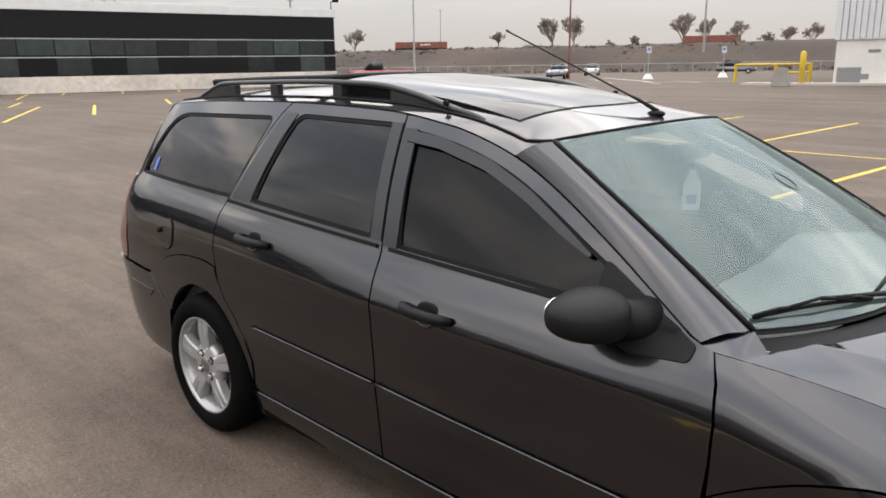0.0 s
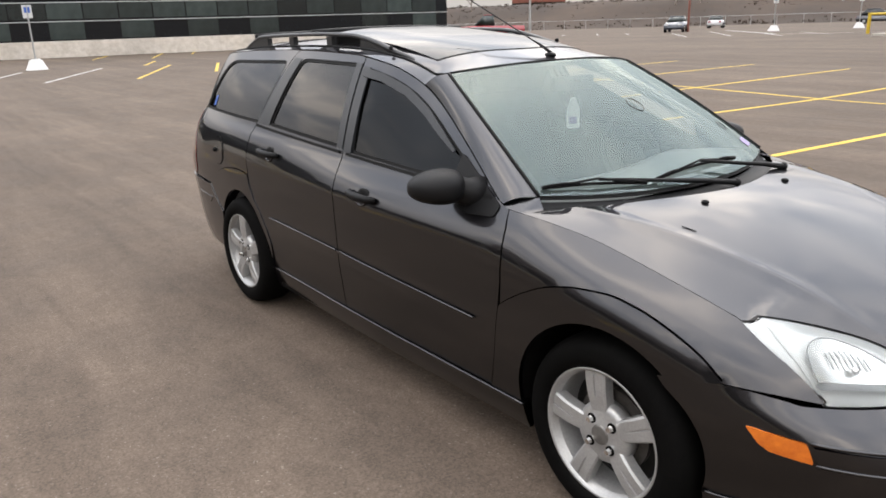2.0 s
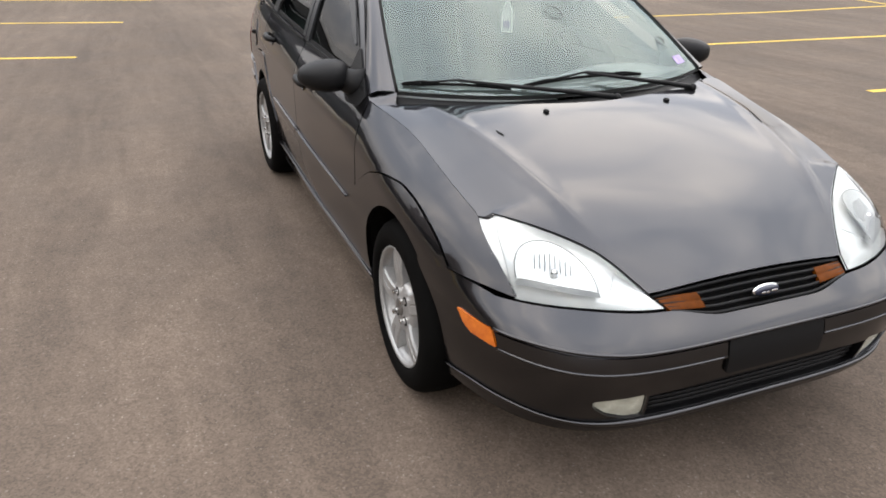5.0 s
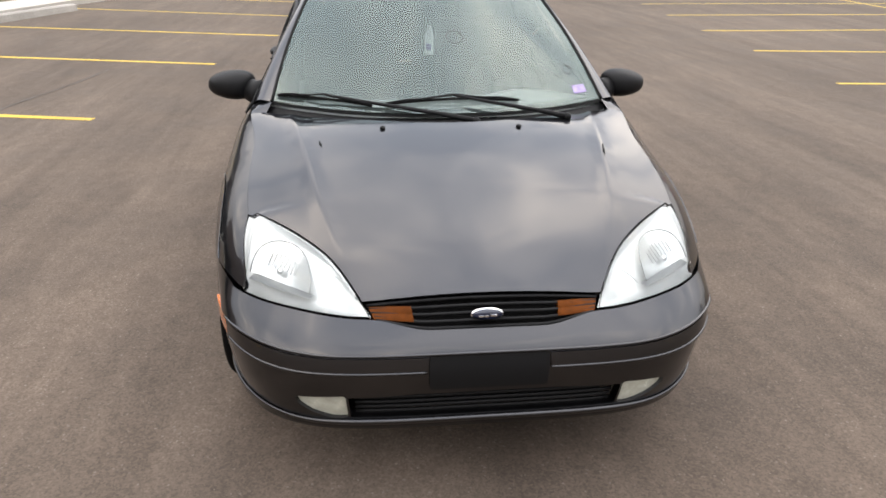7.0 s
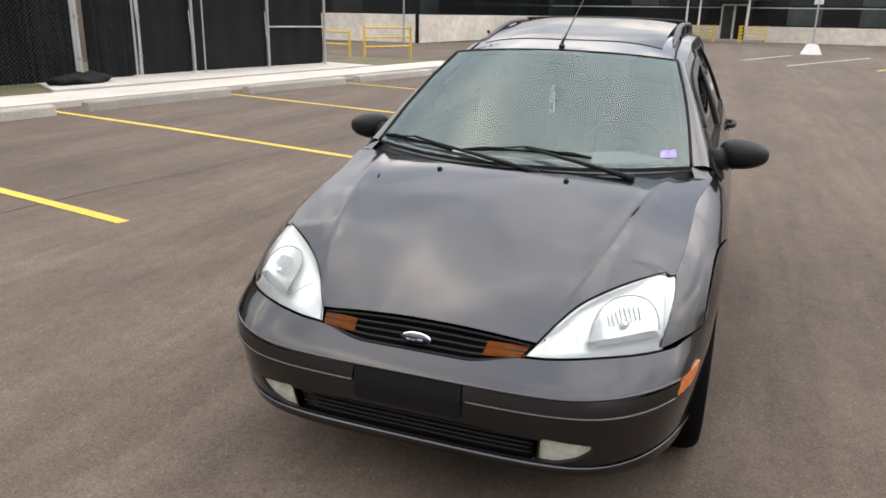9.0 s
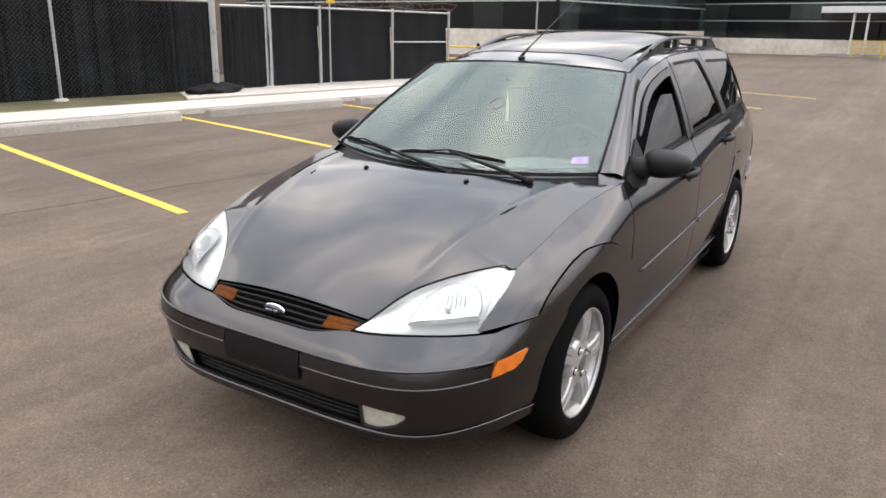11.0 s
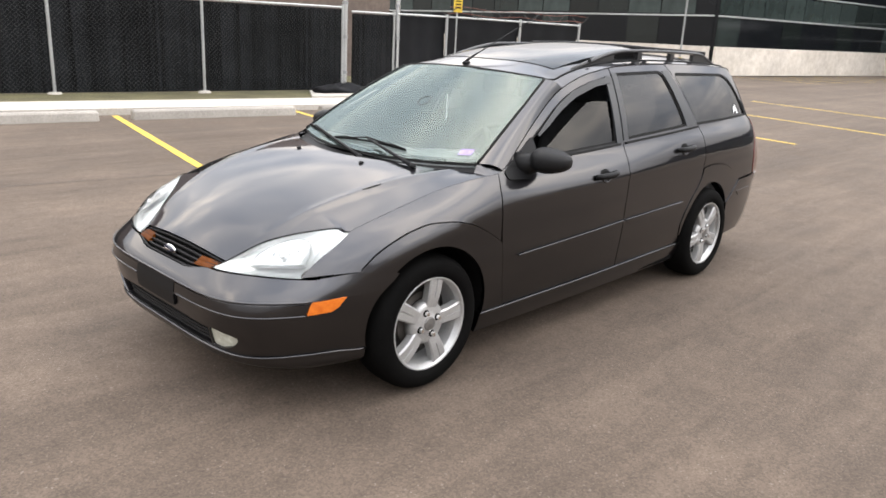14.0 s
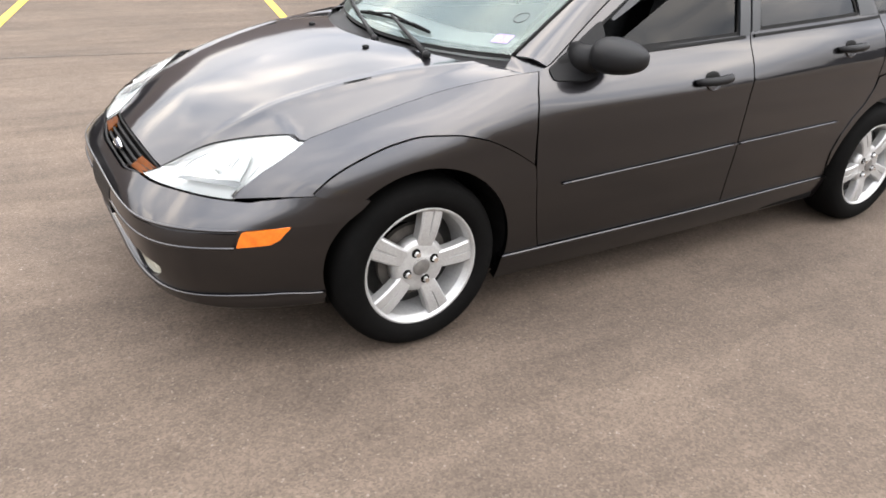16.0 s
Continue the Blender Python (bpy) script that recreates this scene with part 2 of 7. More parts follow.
M = dict(
    tar=pbr("tar", (0.0468, 0.03666, 0.02964), (0.078, 0.06084, 0.04836), 40, 0.7),
    wire=pbr("dull_wire", (0.035, 0.035, 0.035), (0.062, 0.062, 0.060), 50, 0.6, metal=0.5, stain=0.2),
    asphalt=asphalt_material(),
    line=pbr("line_paint", (0.39, 0.2574, 0.0234), (0.624, 0.4368, 0.0546), 60, 0.75, stain=0.15, bump=0.001),
    white_line=pbr("white_line_paint", (0.312, 0.312, 0.312), (0.4836, 0.4758, 0.4524), 40, 0.8, stain=0.2),
    concrete=pbr("concrete", (0.3432, 0.3198, 0.2808), (0.4836, 0.4524, 0.4056), 30, 0.9, bump=0.002, stain=0.12, stain_scale=0.8),
    block=pbr("stop_concrete", (0.2106, 0.195, 0.1716), (0.3354, 0.312, 0.2808), 45, 0.9, bump=0.003, stain=0.2, random=0.1),
    base_wall=pbr("base_wall_paint", (0.4524, 0.4056, 0.3432), (0.6552, 0.6084, 0.546), 3, 0.85, stain=0.15, stain_scale=0.4, bump=0.004),
    black_glass=pbr("black_panel", (0.004, 0.005, 0.006), (0.008, 0.009, 0.011), 2, 0.12, stain=0.1, spread=0.04, spec=0.3),
    window=pbr("building_window", (0.016, 0.022, 0.021), (0.024, 0.032, 0.030), 0.8, 0.10, stain=0.25, random=0.85, spread=0.03),
    mullion=pbr("aluminium_trim", (0.39, 0.4056, 0.4056), (0.5148, 0.5304, 0.5304), 30, 0.4, metal=0.6),
    roof_white=pbr("white_fascia", (0.5616, 0.5616, 0.5538), (0.6396, 0.6396, 0.624), 6, 0.6, stain=0.06),
    slat=pbr("fence_slat", (0.004, 0.0042, 0.0046), (0.008, 0.0085, 0.0095), 14, 0.8, stain=0.35, random=0.2, island=0.6, spec=0.06),
    galvanised=pbr("galvanised_steel", (0.3276, 0.3354, 0.3354), (0.468, 0.4758, 0.468), 50, 0.45, metal=0.7, stain=0.15),
    yellow=pbr("yellow_paint", (0.4836, 0.3276, 0.0156), (0.624, 0.4368, 0.039), 20, 0.5, stain=0.1),
    grass=pbr("dry_turf", (0.0468, 0.0429, 0.0195), (0.1326, 0.117, 0.0546), 40, 0.95, bump=0.01, stain=0.3),
    hill=pbr("dry_hillside", (0.029, 0.0185, 0.012), (0.047, 0.030, 0.0195), 0.5, 0.95, stain=0.35, stain_scale=0.06),
    field=pbr("straw_field", (0.234, 0.195, 0.1326), (0.3276, 0.2808, 0.2028), 0.5, 0.95, stain=0.2, stain_scale=0.05),
    bark=pbr("bark", (0.17, 0.138, 0.118), (0.26, 0.215, 0.185), 30, 0.9),
    brush=pbr("dry_brush", (0.032, 0.0205, 0.0135), (0.054, 0.035, 0.023), 0.8, 0.95, stain=0.4, stain_scale=0.1),
    siding=pbr("white_siding", (0.4836, 0.4914, 0.4992), (0.5616, 0.5694, 0.5772), 8, 0.5, stain=0.05),
    block_wall=pbr("painted_block", (0.5148, 0.4992, 0.468), (0.624, 0.6084, 0.5772), 10, 0.8, stain=0.06),
    grey_patch=pbr("grey_patch", (0.156, 0.156, 0.156), (0.2184, 0.2184, 0.2184), 10, 0.8),
    rust=pbr("rust_red_steel", (0.1248, 0.039, 0.0273), (0.2028, 0.0702, 0.0468), 6, 0.7, stain=0.2),
    sign=pbr("sign_face", (0.546, 0.5538, 0.546), (0.624, 0.624, 0.624), 10, 0.45),
    sign_back=pbr("bare_sign_back", (0.2496, 0.2574, 0.2574), (0.3276, 0.3354, 0.3354), 10, 0.5, metal=0.5),
    sign_blue=pbr("sign_blue", (0.02, 0.08, 0.35), (0.03, 0.1, 0.42), 10, 0.5),
    red_paint=pbr("red_truck_paint", (0.22, 0.008, 0.014), (0.30, 0.014, 0.02), 20, 0.3, coat=1.0),
    car_white=pbr("white_car_paint", (0.5148, 0.5226, 0.5304), (0.5772, 0.585, 0.5928), 10, 0.3, coat=1.0),
    car_blue=pbr("dark_blue_car_paint", (0.03, 0.04, 0.055), (0.05, 0.06, 0.08), 10, 0.3, coat=1.0),
    car_dark=pbr("dark_car_paint", (0.02, 0.02, 0.024), (0.035, 0.035, 0.04), 10, 0.3, coat=1.0),
    brick=pbr("brown_cladding", (0.0936, 0.0702, 0.0585), (0.156, 0.1209, 0.1014), 8, 0.85, stain=0.2),
    tarp=pbr("dark_tarp", (0.003, 0.0033, 0.0042), (0.007, 0.0075, 0.009), 6, 0.75, stain=0.4, spec=0.2),
)


# ---- mesh helpers ----
def finish(name, bm, material, parent=None, label="", smooth=False):
    """Links a bmesh as one mesh object."""
    me = bpy.data.meshes.new(name)
    bm.to_mesh(me)
    bm.free()
    for mt in material if isinstance(material, (list, tuple)) else [material]:
        me.materials.append(mt)
    if smooth:
        me.polygons.foreach_set("use_smooth", [True] * len(me.polygons))
    ob = new(name, me)
    if parent is not None:
        ob.parent = parent
    if label:
        ob["label"] = label
    return ob


def part(name, bm, material, parent, label="", smooth=False):
    return finish(name, bm, material, parent, label, smooth)


def box(bm, x0, x1, y0, y1, z0, z1, bevel=0.0, m=None):
    """A box between two corners, its edges rounded."""
    made = bmesh.ops.create_cube(bm, size=1.0, matrix=Matrix.Translation(((x0 + x1) / 2, (y0 + y1) / 2, (z0 + z1) / 2)) @ Matrix.Diagonal((x1 - x0, y1 - y0, z1 - z0, 1)))["verts"]
    if bevel:
        made = bmesh.ops.bevel(bm, geom=list({e for v in made for e in v.link_edges}), offset=bevel, segments=2, affect="EDGES", profile=0.6, clamp_overlap=True)["verts"] + [v for v in made if v.is_valid]
    if m is not None:
        bmesh.ops.transform(bm, matrix=m, verts=list({v for v in made if v.is_valid}))
    return bm


def tube(bm, points, radius, sides=8, closed=False):
    """A round bar along a line of points; radius may be a list."""
    pts = [Vector(p) for p in points]
    n = len(pts)
    rings = []
    for k, p in enumerate(pts):
        a, b = pts[max(k - 1, 0)] if not closed else pts[k - 1], pts[min(k + 1, n - 1)] if not closed else pts[(k + 1) % n]
        d = (b - a).normalized()
        u = d.cross(Vector((0, 0, 1))) if abs(d.z) < 0.95 else d.cross(Vector((1, 0, 0)))
        u.normalize()
        v = d.cross(u)
        r = radius[k] if isinstance(radius, (list, tuple)) else radius
        rings.append([bm.verts.new(p + r * (math.cos(2 * math.pi * i / sides) * u + math.sin(2 * math.pi * i / sides) * v)) for i in range(sides)])
    for k in range(n if closed else n - 1):
        a, b = rings[k], rings[(k + 1) % n]
        for i in range(sides):
            bm.faces.new((a[i], a[(i + 1) % sides], b[(i + 1) % sides], b[i]))
    if not closed:
        bm.faces.new(rings[0][::-1])
        bm.faces.new(rings[-1])
    return bm


def prism(bm, outline, z0, z1):
    """An upright prism over a plan outline."""
    lo, hi = [bm.verts.new((x, y, z0)) for x, y in outline], [bm.verts.new((x, y, z1)) for x, y in outline]
    n = len(outline)
    bm.faces.new(lo[::-1])
    bm.faces.new(hi)
    for i in range(n):
        bm.faces.new((lo[i], lo[(i + 1) % n], hi[(i + 1) % n], hi[i]))
    return bm


def thing(name, label, category, m=None, group="", kind=""):
    ob = new(name)
    if m is not None:
        ob.matrix_world = m
    return tagged(ob, label, category, group, kind)


# The parking lot has its own axes: u along the aisle, away from the car's nose; v across it, towards the fence.
LOT = pose(-0.15, -3.22, 0, 0, 0, 170.5)


def lot(u, v, z=0.0):
    return LOT @ Vector((u, v, z))


# ---- ground ----
FALL = Vector((-0.55, 0.835))


def rise(x, y):
    """The lot lies level under the car, climbs gently one way and falls a little towards the fence."""
    e = FALL.x * x + FALL.y * y
    if e > 0:
        return 0.43 * (1 - math.exp(-max(0.0, e - 12.0) / 20.0))
    return -0.011 * min(max(0.0, -e - 3.0), 20.0)


bm = bmesh.new()
rows = []
for e in [-1500, -700, -300, -120, -60, -40, -23, -20, -16, -12, -8, -5, -3, 0, 6] + [12.0 + 1.5 * k for k in range(60)] + [105, 115, 130, 160, 220, 320, 500, 800, 1500]:
    rows.append([bm.verts.new((FALL.x * e + FALL.y * q, FALL.y * e - FALL.x * q, rise(FALL.x * e, FALL.y * e))) for q in (-1500, -500, -150, -50, 0, 50, 150, 500, 1500)])
for ra, rb in zip(rows, rows[1:]):
    for k in range(8):
        bm.faces.new((ra[k], ra[k + 1], rb[k + 1], rb[k]))
bmesh.ops.recalc_face_normals(bm, faces=bm.faces)
if rows[12][4].link_faces[0].normal.z < 0:
    bmesh.ops.reverse_faces(bm, faces=bm.faces)
ground = tagged(finish("ground", bm, M["asphalt"]), "worn grey-brown asphalt of an open parking lot", "ground", kind="structure")

# stall lines by the fence


def stripe(u0, v0, u1, v1, width=0.10, material="line", z=0.004):
    a, b = lot(u0, v0), lot(u1, v1)
    d = (b - a).normalized()
    s = Vector((-d.y, d.x, 0)) * width / 2
    m = bmesh.new()
    n = max(2, int((b - a).length / 0.5))
    rows = []
    for k in range(n + 1):
        p = a.lerp(b, k / n)
        w = 1 + 0.06 * noise.noise(p * 3.1)
        rows.append((m.verts.new((p.x + s.x * w, p.y + s.y * w, z)), m.verts.new((p.x - s.x * w, p.y - s.y * w, z))))
    for (p, q), (r, t) in zip(rows, rows[1:]):
        m.faces.new((p, q, t, r))
    ob = finish("stall_line" if material == "line" else "white_line", m, M[material])
    return tagged(ob, "faded yellow painted stall line on the asphalt" if material == "line" else "faded white painted line on the asphalt", "road marking", "stall lines", "structure")


for u0, u1 in ((-5.9, -5.7), (-2.94, -2.66), (0.0, 0.34), (3.06, 3.48), (6.43, 6.89), (9.76, 10.36), (13.32, 14.3), (17.2, 18.4)):
    stripe(u0, 0.0, u1, 6.3)
for k in range(-4, 7):
    stripe(2.95 + 3.05 * k, -7.95, 4.0 + 3.05 * k, -20.3, z=0.004 + 0.0003 * (k % 2))
stripe(-12.0, -14.15, 21.3, -14.15, z=0.0046)
for ends in ((26.4, -7.3, 33.0, -8.8), (48.0, -10.4, 53.0, -11.5), (47.4, -13.7, 53.0, -15.0), (34.4, -5.8, 38.8, -6.9), (31.1, -11.4, 36.0, -12.7), (47.3, -17.1, 53.0, -18.8), (25.0, -4.4, 33.5, -6.8), (45.0, -4.4, 52.0, -5.8), (43.0, -7.3, 52.0, -9.2)):
    stripe(*ends, 0.12)
for ends in ((28.7, 0.3, 34.2, -0.9), (26.0, -1.6, 34.0, -4.0), (46.5, -50.0, 36.0, -41.0), (47.6, -55.7, 34.0, -43.0), (39.7, -52.2, 30.0, -43.0), (54.0, -44.0, 60.0, -49.0), (50.5, -45.3, 57.0, -50.5), (48.8, -47.3, 54.0, -51.5), (35.4, -51.9, 29.0, -46.3)):
    stripe(*ends, 0.12, "white_line")
stripe(33.3, -46.7, 28.0, -50.9, 0.3, "white_line", 0.005)
stripe(33.6, -46.9, 50.0, -60.6, 0.3, "white_line", 0.005)

# tarred joint across the stalls
bm = bmesh.new()
rows = []
for k in range(75):
    u = -9.0 + 0.2 * k
    c = lot(u, 1.0 + 0.05 * noise.noise(Vector((u * 0.9, 0.3, 0))) + 0.02 * u)
    w = 0.011 * (1 + 0.8 * noise.noise(Vector((u * 3.1, 5.3, 0))))
    rows.append((bm.verts.new((c.x, c.y + w, 0.0035)), bm.verts.new((c.x, c.y - w, 0.0035))))
for (a, b_), (c, d) in zip(rows, rows[1:]):
    bm.faces.new((a, b_, d, c))
tagged(finish("tar_joint", bm, M["tar"]), "thin dark tarred joint in the asphalt", "joint", kind="structure")

# ---- pavement, wheel stops and fence ----
bm = bmesh.new()
U0, U1 = -40.0, 17.6
prism(bm, [tuple(lot(u, v)[:2]) for u, v in ((U0, 6.40), (U1, 6.40), (U1, 7.65), (U0, 7.65))], -0.1, 0.13)
pave = tagged(finish("pavement", bm, M["concrete"]), "pale concrete walk along the fence", "pavement", kind="structure")
bm = bmesh.new()
prism(bm, [tuple(lot(u, v)[:2]) for u, v in ((U0, 7.65), (U1, 7.65), (U1, 60), (U0, 60))], -0.1, 0.11)
tagged(finish("grass_verge", bm, M["grass"]), "strip of thin dry turf under the fence", "grass", kind="structure")


def wheel_stop(u, length):
    """A long low concrete block with sloped sides and rounded ends."""
    b = bmesh.new()
    prof = [(-0.11, 0), (-0.092, 0.12), (-0.065, 0.148), (0.065, 0.148), (0.092, 0.12), (0.11, 0)]
    rows = []
    for x, k in ((-length / 2, 0.86), (-length / 2 + 0.02, 1.0), (length / 2 - 0.02, 1.0), (length / 2, 0.86)):
        rows.append([b.verts.new((x, y * k, z * (k if z else 1))) for y, z in prof])
    for p, q in zip(rows, rows[1:]):
        for i in range(len(prof)):
            j = (i + 1) % len(prof)
            b.faces.new((p[i], q[i], q[j], p[j]))
    b.faces.new(rows[0])
    b.faces.new(rows[-1][::-1])
    ob = finish("wheel_stop", b, M["block"])
    ob.matrix_world = LOT @ pose(u, 5.74, 0, 0, 0, random.uniform(-0.6, 0.6))
    return tagged(ob, "weathered grey concrete wheel stop before the walk", "wheel stop", "wheel stops")


for u, length in ((-10.1, 2.7), (-7.1, 2.7), (-4.15, 2.6), (-1.35, 2.65), (1.85, 2.75), (5.2, 2.9), (8.6, 3.0), (12.2, 3.2)):
    wheel_stop(u, length)

# ---- building with dark glass bands ----
def wall_frame(p, q):
    """Axes of a wall from p to q: x along, y outwards to its right, z up."""
    d = Vector((q[0] - p[0], q[1] - p[1], 0))
    return Matrix.Translation((p[0], p[1], 0)) @ pose(0, 0, 0, 0, 0, math.degrees(math.atan2(d.y, d.x))), d.length


def dark_building(name, p, q, label, lit, base=1.08, low=2.25, high=3.42, top=5.2, cap=0.62):
    m, length = wall_frame(p, q)
    root = thing(name, label, "building", m, kind="structure")
    b = bmesh.new()
    box(b, 0, length, 0.0, 9.0, 0, top)
    part("wall", b, M["black_glass"], root, "glossy black panel wall")
    b = bmesh.new()
    box(b, -0.1, length + 0.1, -0.16, 9.0, top, top + cap, 0.03)
    part("fascia", b, M["roof_white"], root, "white roof fascia")
    b = bmesh.new()
    box(b, 0, length, -0.14, 0.0, 0, base, 0.02)
    part("base_wall", b, M["base_wall"], root, "stained cream concrete base wall")
    for z in (low, high):
        b = bmesh.new()
        box(b, 0, length, -0.05, 0.0, z, z + 0.062 * high / 3.42, 0.01)
        part("trim_rail", b, M["mullion"], root, "thin aluminium rail")
    width = 2.15
    for row, (z0, z1) in enumerate(((base + 0.05, low - 0.03), (low + 0.13, high - 0.03))):
        b = bmesh.new()
        box(b, 0.04, width - 0.04, -0.025, 0.0, z0, z1)
        first = part("window_pane", b, M["window"], root)
        for k in range(1, int(length / width)):
            if row == 0 and not lit(k):
                continue
            ob = new("window_pane", first.data)
            ob.parent = root
            ob.location = (k * width, 0, 0)
    return root


main = dark_building("office_building", (-56.0, -13.0), (-47.0, 36.6), "long low building with black glass bands and cream base wall", lambda k: k % 4 in (0, 2) and k % 7 != 4)
TALL = dict(base=1.52, low=3.05, high=4.45, top=6.1, cap=0.7)
wing = dark_building("office_wing", (-36.0, -15.7), (-57.5, -12.475), "dark glass wing of the office building at the lot's end", lambda k: k % 3 == 0, **TALL)
wing_b = dark_building("office_wing_end", (-39.0, -75.0), (-36.0, -15.9), "dark glass end wall of the office wing behind the fence", lambda k: k % 3 == 1, **TALL)
for k in range(5):
    a = Vector((-37.0, -15.0)) + Vector((-0.986, 0.148)) * 3.0 * k
    pa, pb = LOT.inverted() @ Vector((a.x, a.y, 0)), LOT.inverted() @ Vector((a.x + 0.5, a.y + 4.8, 0))
    stripe(pa.x, pa.y, pb.x, pb.y, 0.12)

# entrance in the long wall: recess, doors, canopy posts and yellow rails
em, elen = wall_frame((-56.0, -13.0), (-47.0, 36.6))
E0 = 12.6
entry = thing("entrance", "glazed entrance with a pale canopy and steel posts", "entrance", em @ Matrix.Translation((E0, -0.15, 0)), kind="structure")
b = bmesh.new()
box(b, -3.6, 3.3, -1.6, 0.0, 2.75, 3.15, 0.02)
part("canopy", b, M["siding"], entry)
for x in (-1.6, -0.75, 2.4):
    b = bmesh.new()
    tube(b, [(x, -1.45, 0), (x, -1.45, 2.76)], 0.07)
    part("post", b, M["siding"], entry)
b = bmesh.new()
box(b, -3.5, 3.5, -1.55, 0.0, 0.0, 0.16, 0.01)
part("landing", b, M["block"], entry)
for x0, x1 in ((0.45, 1.25), (1.3, 2.1)):
    b = bmesh.new()
    box(b, x0, x1, -0.06, -0.01, 0.16, 2.4)
    part("door_leaf", b, M["window"], entry)
    b = bmesh.new()
    for a in (x0, x1):
        box(b, a - 0.05, a + 0.05, -0.09, -0.01, 0.16, 2.45)
    box(b, x0, x1, -0.09, -0.01, 2.36, 2.45)
    part("door_frame", b, M["mullion"], entry)


def yellow_rail(m, length, rails=4, height=1.07, thick=1.0):
    root = thing("guard_rail", "yellow painted steel tube guard rail on the ground", "railing", m, "yellow guard rails")
    for x in (0.0, length):
        b = bmesh.new()
        tube(b, [(x, 0, 0), (x, 0, height)], 0.04 * thick)
        part("post", b, M["yellow"], root)
    for k in range(rails):
        b = bmesh.new()
        z = height - 0.05 - k * (height - 0.15) / rails
        tube(b, [(0, 0, z), (length, 0, z)], 0.028 * thick)
        part("rail", b, M["yellow"], root)
    return root


for x0, y0, turn, ln in ((-1.4, -1.7, 0, 1.7), (0.3, -1.7, -75, 1.2), (2.0, -1.7, 0, 1.7), (2.0, -1.7, -75, 1.4)):
    yellow_rail(em @ pose(E0 + x0, y0, 0, 0, 0, turn), ln)
yellow_rail(LOT @ pose(17.9, 10.8, 0, 0, 0, -10), 2.3, 3, 1.1)
yellow_rail(LOT @ pose(17.2, 10.9, 0, 0, 0, 85), 2.2, 2, 0.95)


# ---- chain-link fence with slats ----
def fence_bay(u0, u1, v, height, slats, label, wire=False):
    a, c = lot(u0, v), lot(u1, v)
    m, length = wall_frame(c, a)
    root = thing("fence_bay", label, "fence", m @ Matrix.Translation((0, 0, 0.10)), "fence bays")
    b = bmesh.new()
    tube(b, [(0, 0, -0.1), (0, 0, height + 0.06)], 0.036, 10)
    part("post", b, M["galvanised"], root)
    b = bmesh.new()
    bmesh.ops.create_cone(b, segments=12, radius1=0.14, radius2=0.11, depth=0.05, cap_ends=True, matrix=Matrix.Translation((0, 0, 0.02)))
    part("footing", b, M["concrete"], root, "pale concrete footing")
    b = bmesh.new()
    tube(b, [(0, 0, height), (length, 0, height)], 0.024, 8)
    part("top_rail", b, M["galvanised"], root)
    b = bmesh.new()
    if slats:
        n = int(length / 0.066)
        w = length / n
        for k in range(n):
            x = k * w
            y = 0.003 * (-1) ** k
            vs = [b.verts.new(p) for p in ((x - 0.001, y - 0.002, 0.03), (x + w + 0.001, y + 0.002, 0.03), (x + w + 0.001, y + 0.002, height - 0.04), (x - 0.001, y - 0.002, height - 0.04))]
            b.faces.new(vs)
            ws = [b.verts.new(v_.co + Vector((0, 0.012, 0))) for v_ in vs]
            b.faces.new(ws[::-1])
            for i in range(4):
                b.faces.new((vs[i], ws[i], ws[(i + 1) % 4], vs[(i + 1) % 4]))
        part("slat_screen", b, M["slat"], root, "black privacy slats")
        b = bmesh.new()
        step = 0.085
        for sgn in (1, -1):
            x = -height
            while x < length:
                p0, p1 = (x, 0.0), (x + height, height)
                t0, t1 = max(0, -x / height), min(1, (length - x) / height)
                if t1 > t0:
                    pa, pb = [(p0[0] + t * height, 0.0, p0[1] + t * height) for t in (t0, t1)]
                    if sgn < 0:
                        pa, pb = (length - pa[0], 0, pa[2]), (length - pb[0], 0, pb[2])
                    d = Vector(pb) - Vector(pa)
                    s = Vector((-d.z, 0, d.x)).normalized() * 0.0018
                    q = [b.verts.new(Vector(c_) + Vector((0, 0.03, 0)) + s * g) for c_, g in ((pa, 1), (pa, -1), (pb, -1), (pb, 1))]
                    b.faces.new(q)
                x += step
        part("wire_mesh", b, M["wire"], root, "grey chain-link wire")
    else:
        rows = []
        for k in range(13):
            x = length * k / 12
            y = -0.085 + 0.02 * math.sin(k * 1.7)
            rows.append([b.verts.new((x, y + 0.02 * math.sin(j + k), 0.04 + (height - 0.06) * j / 5)) for j in range(6)])
        for p_, q_ in zip(rows, rows[1:]):
            for j in range(5):
                b.faces.new((p_[j], q_[j], q_[j + 1], p_[j + 1]))
        part("tarp_screen", b, M["tarp"], root, "dark windscreen cloth", True)
        if u0 > 11:
            b = bmesh.new()
            tube(b, [(0, 0.0, 1.02), (length, 0.0, 1.02)], 0.02, 8)
            part("middle_rail", b, M["galvanised"], root)
    return root


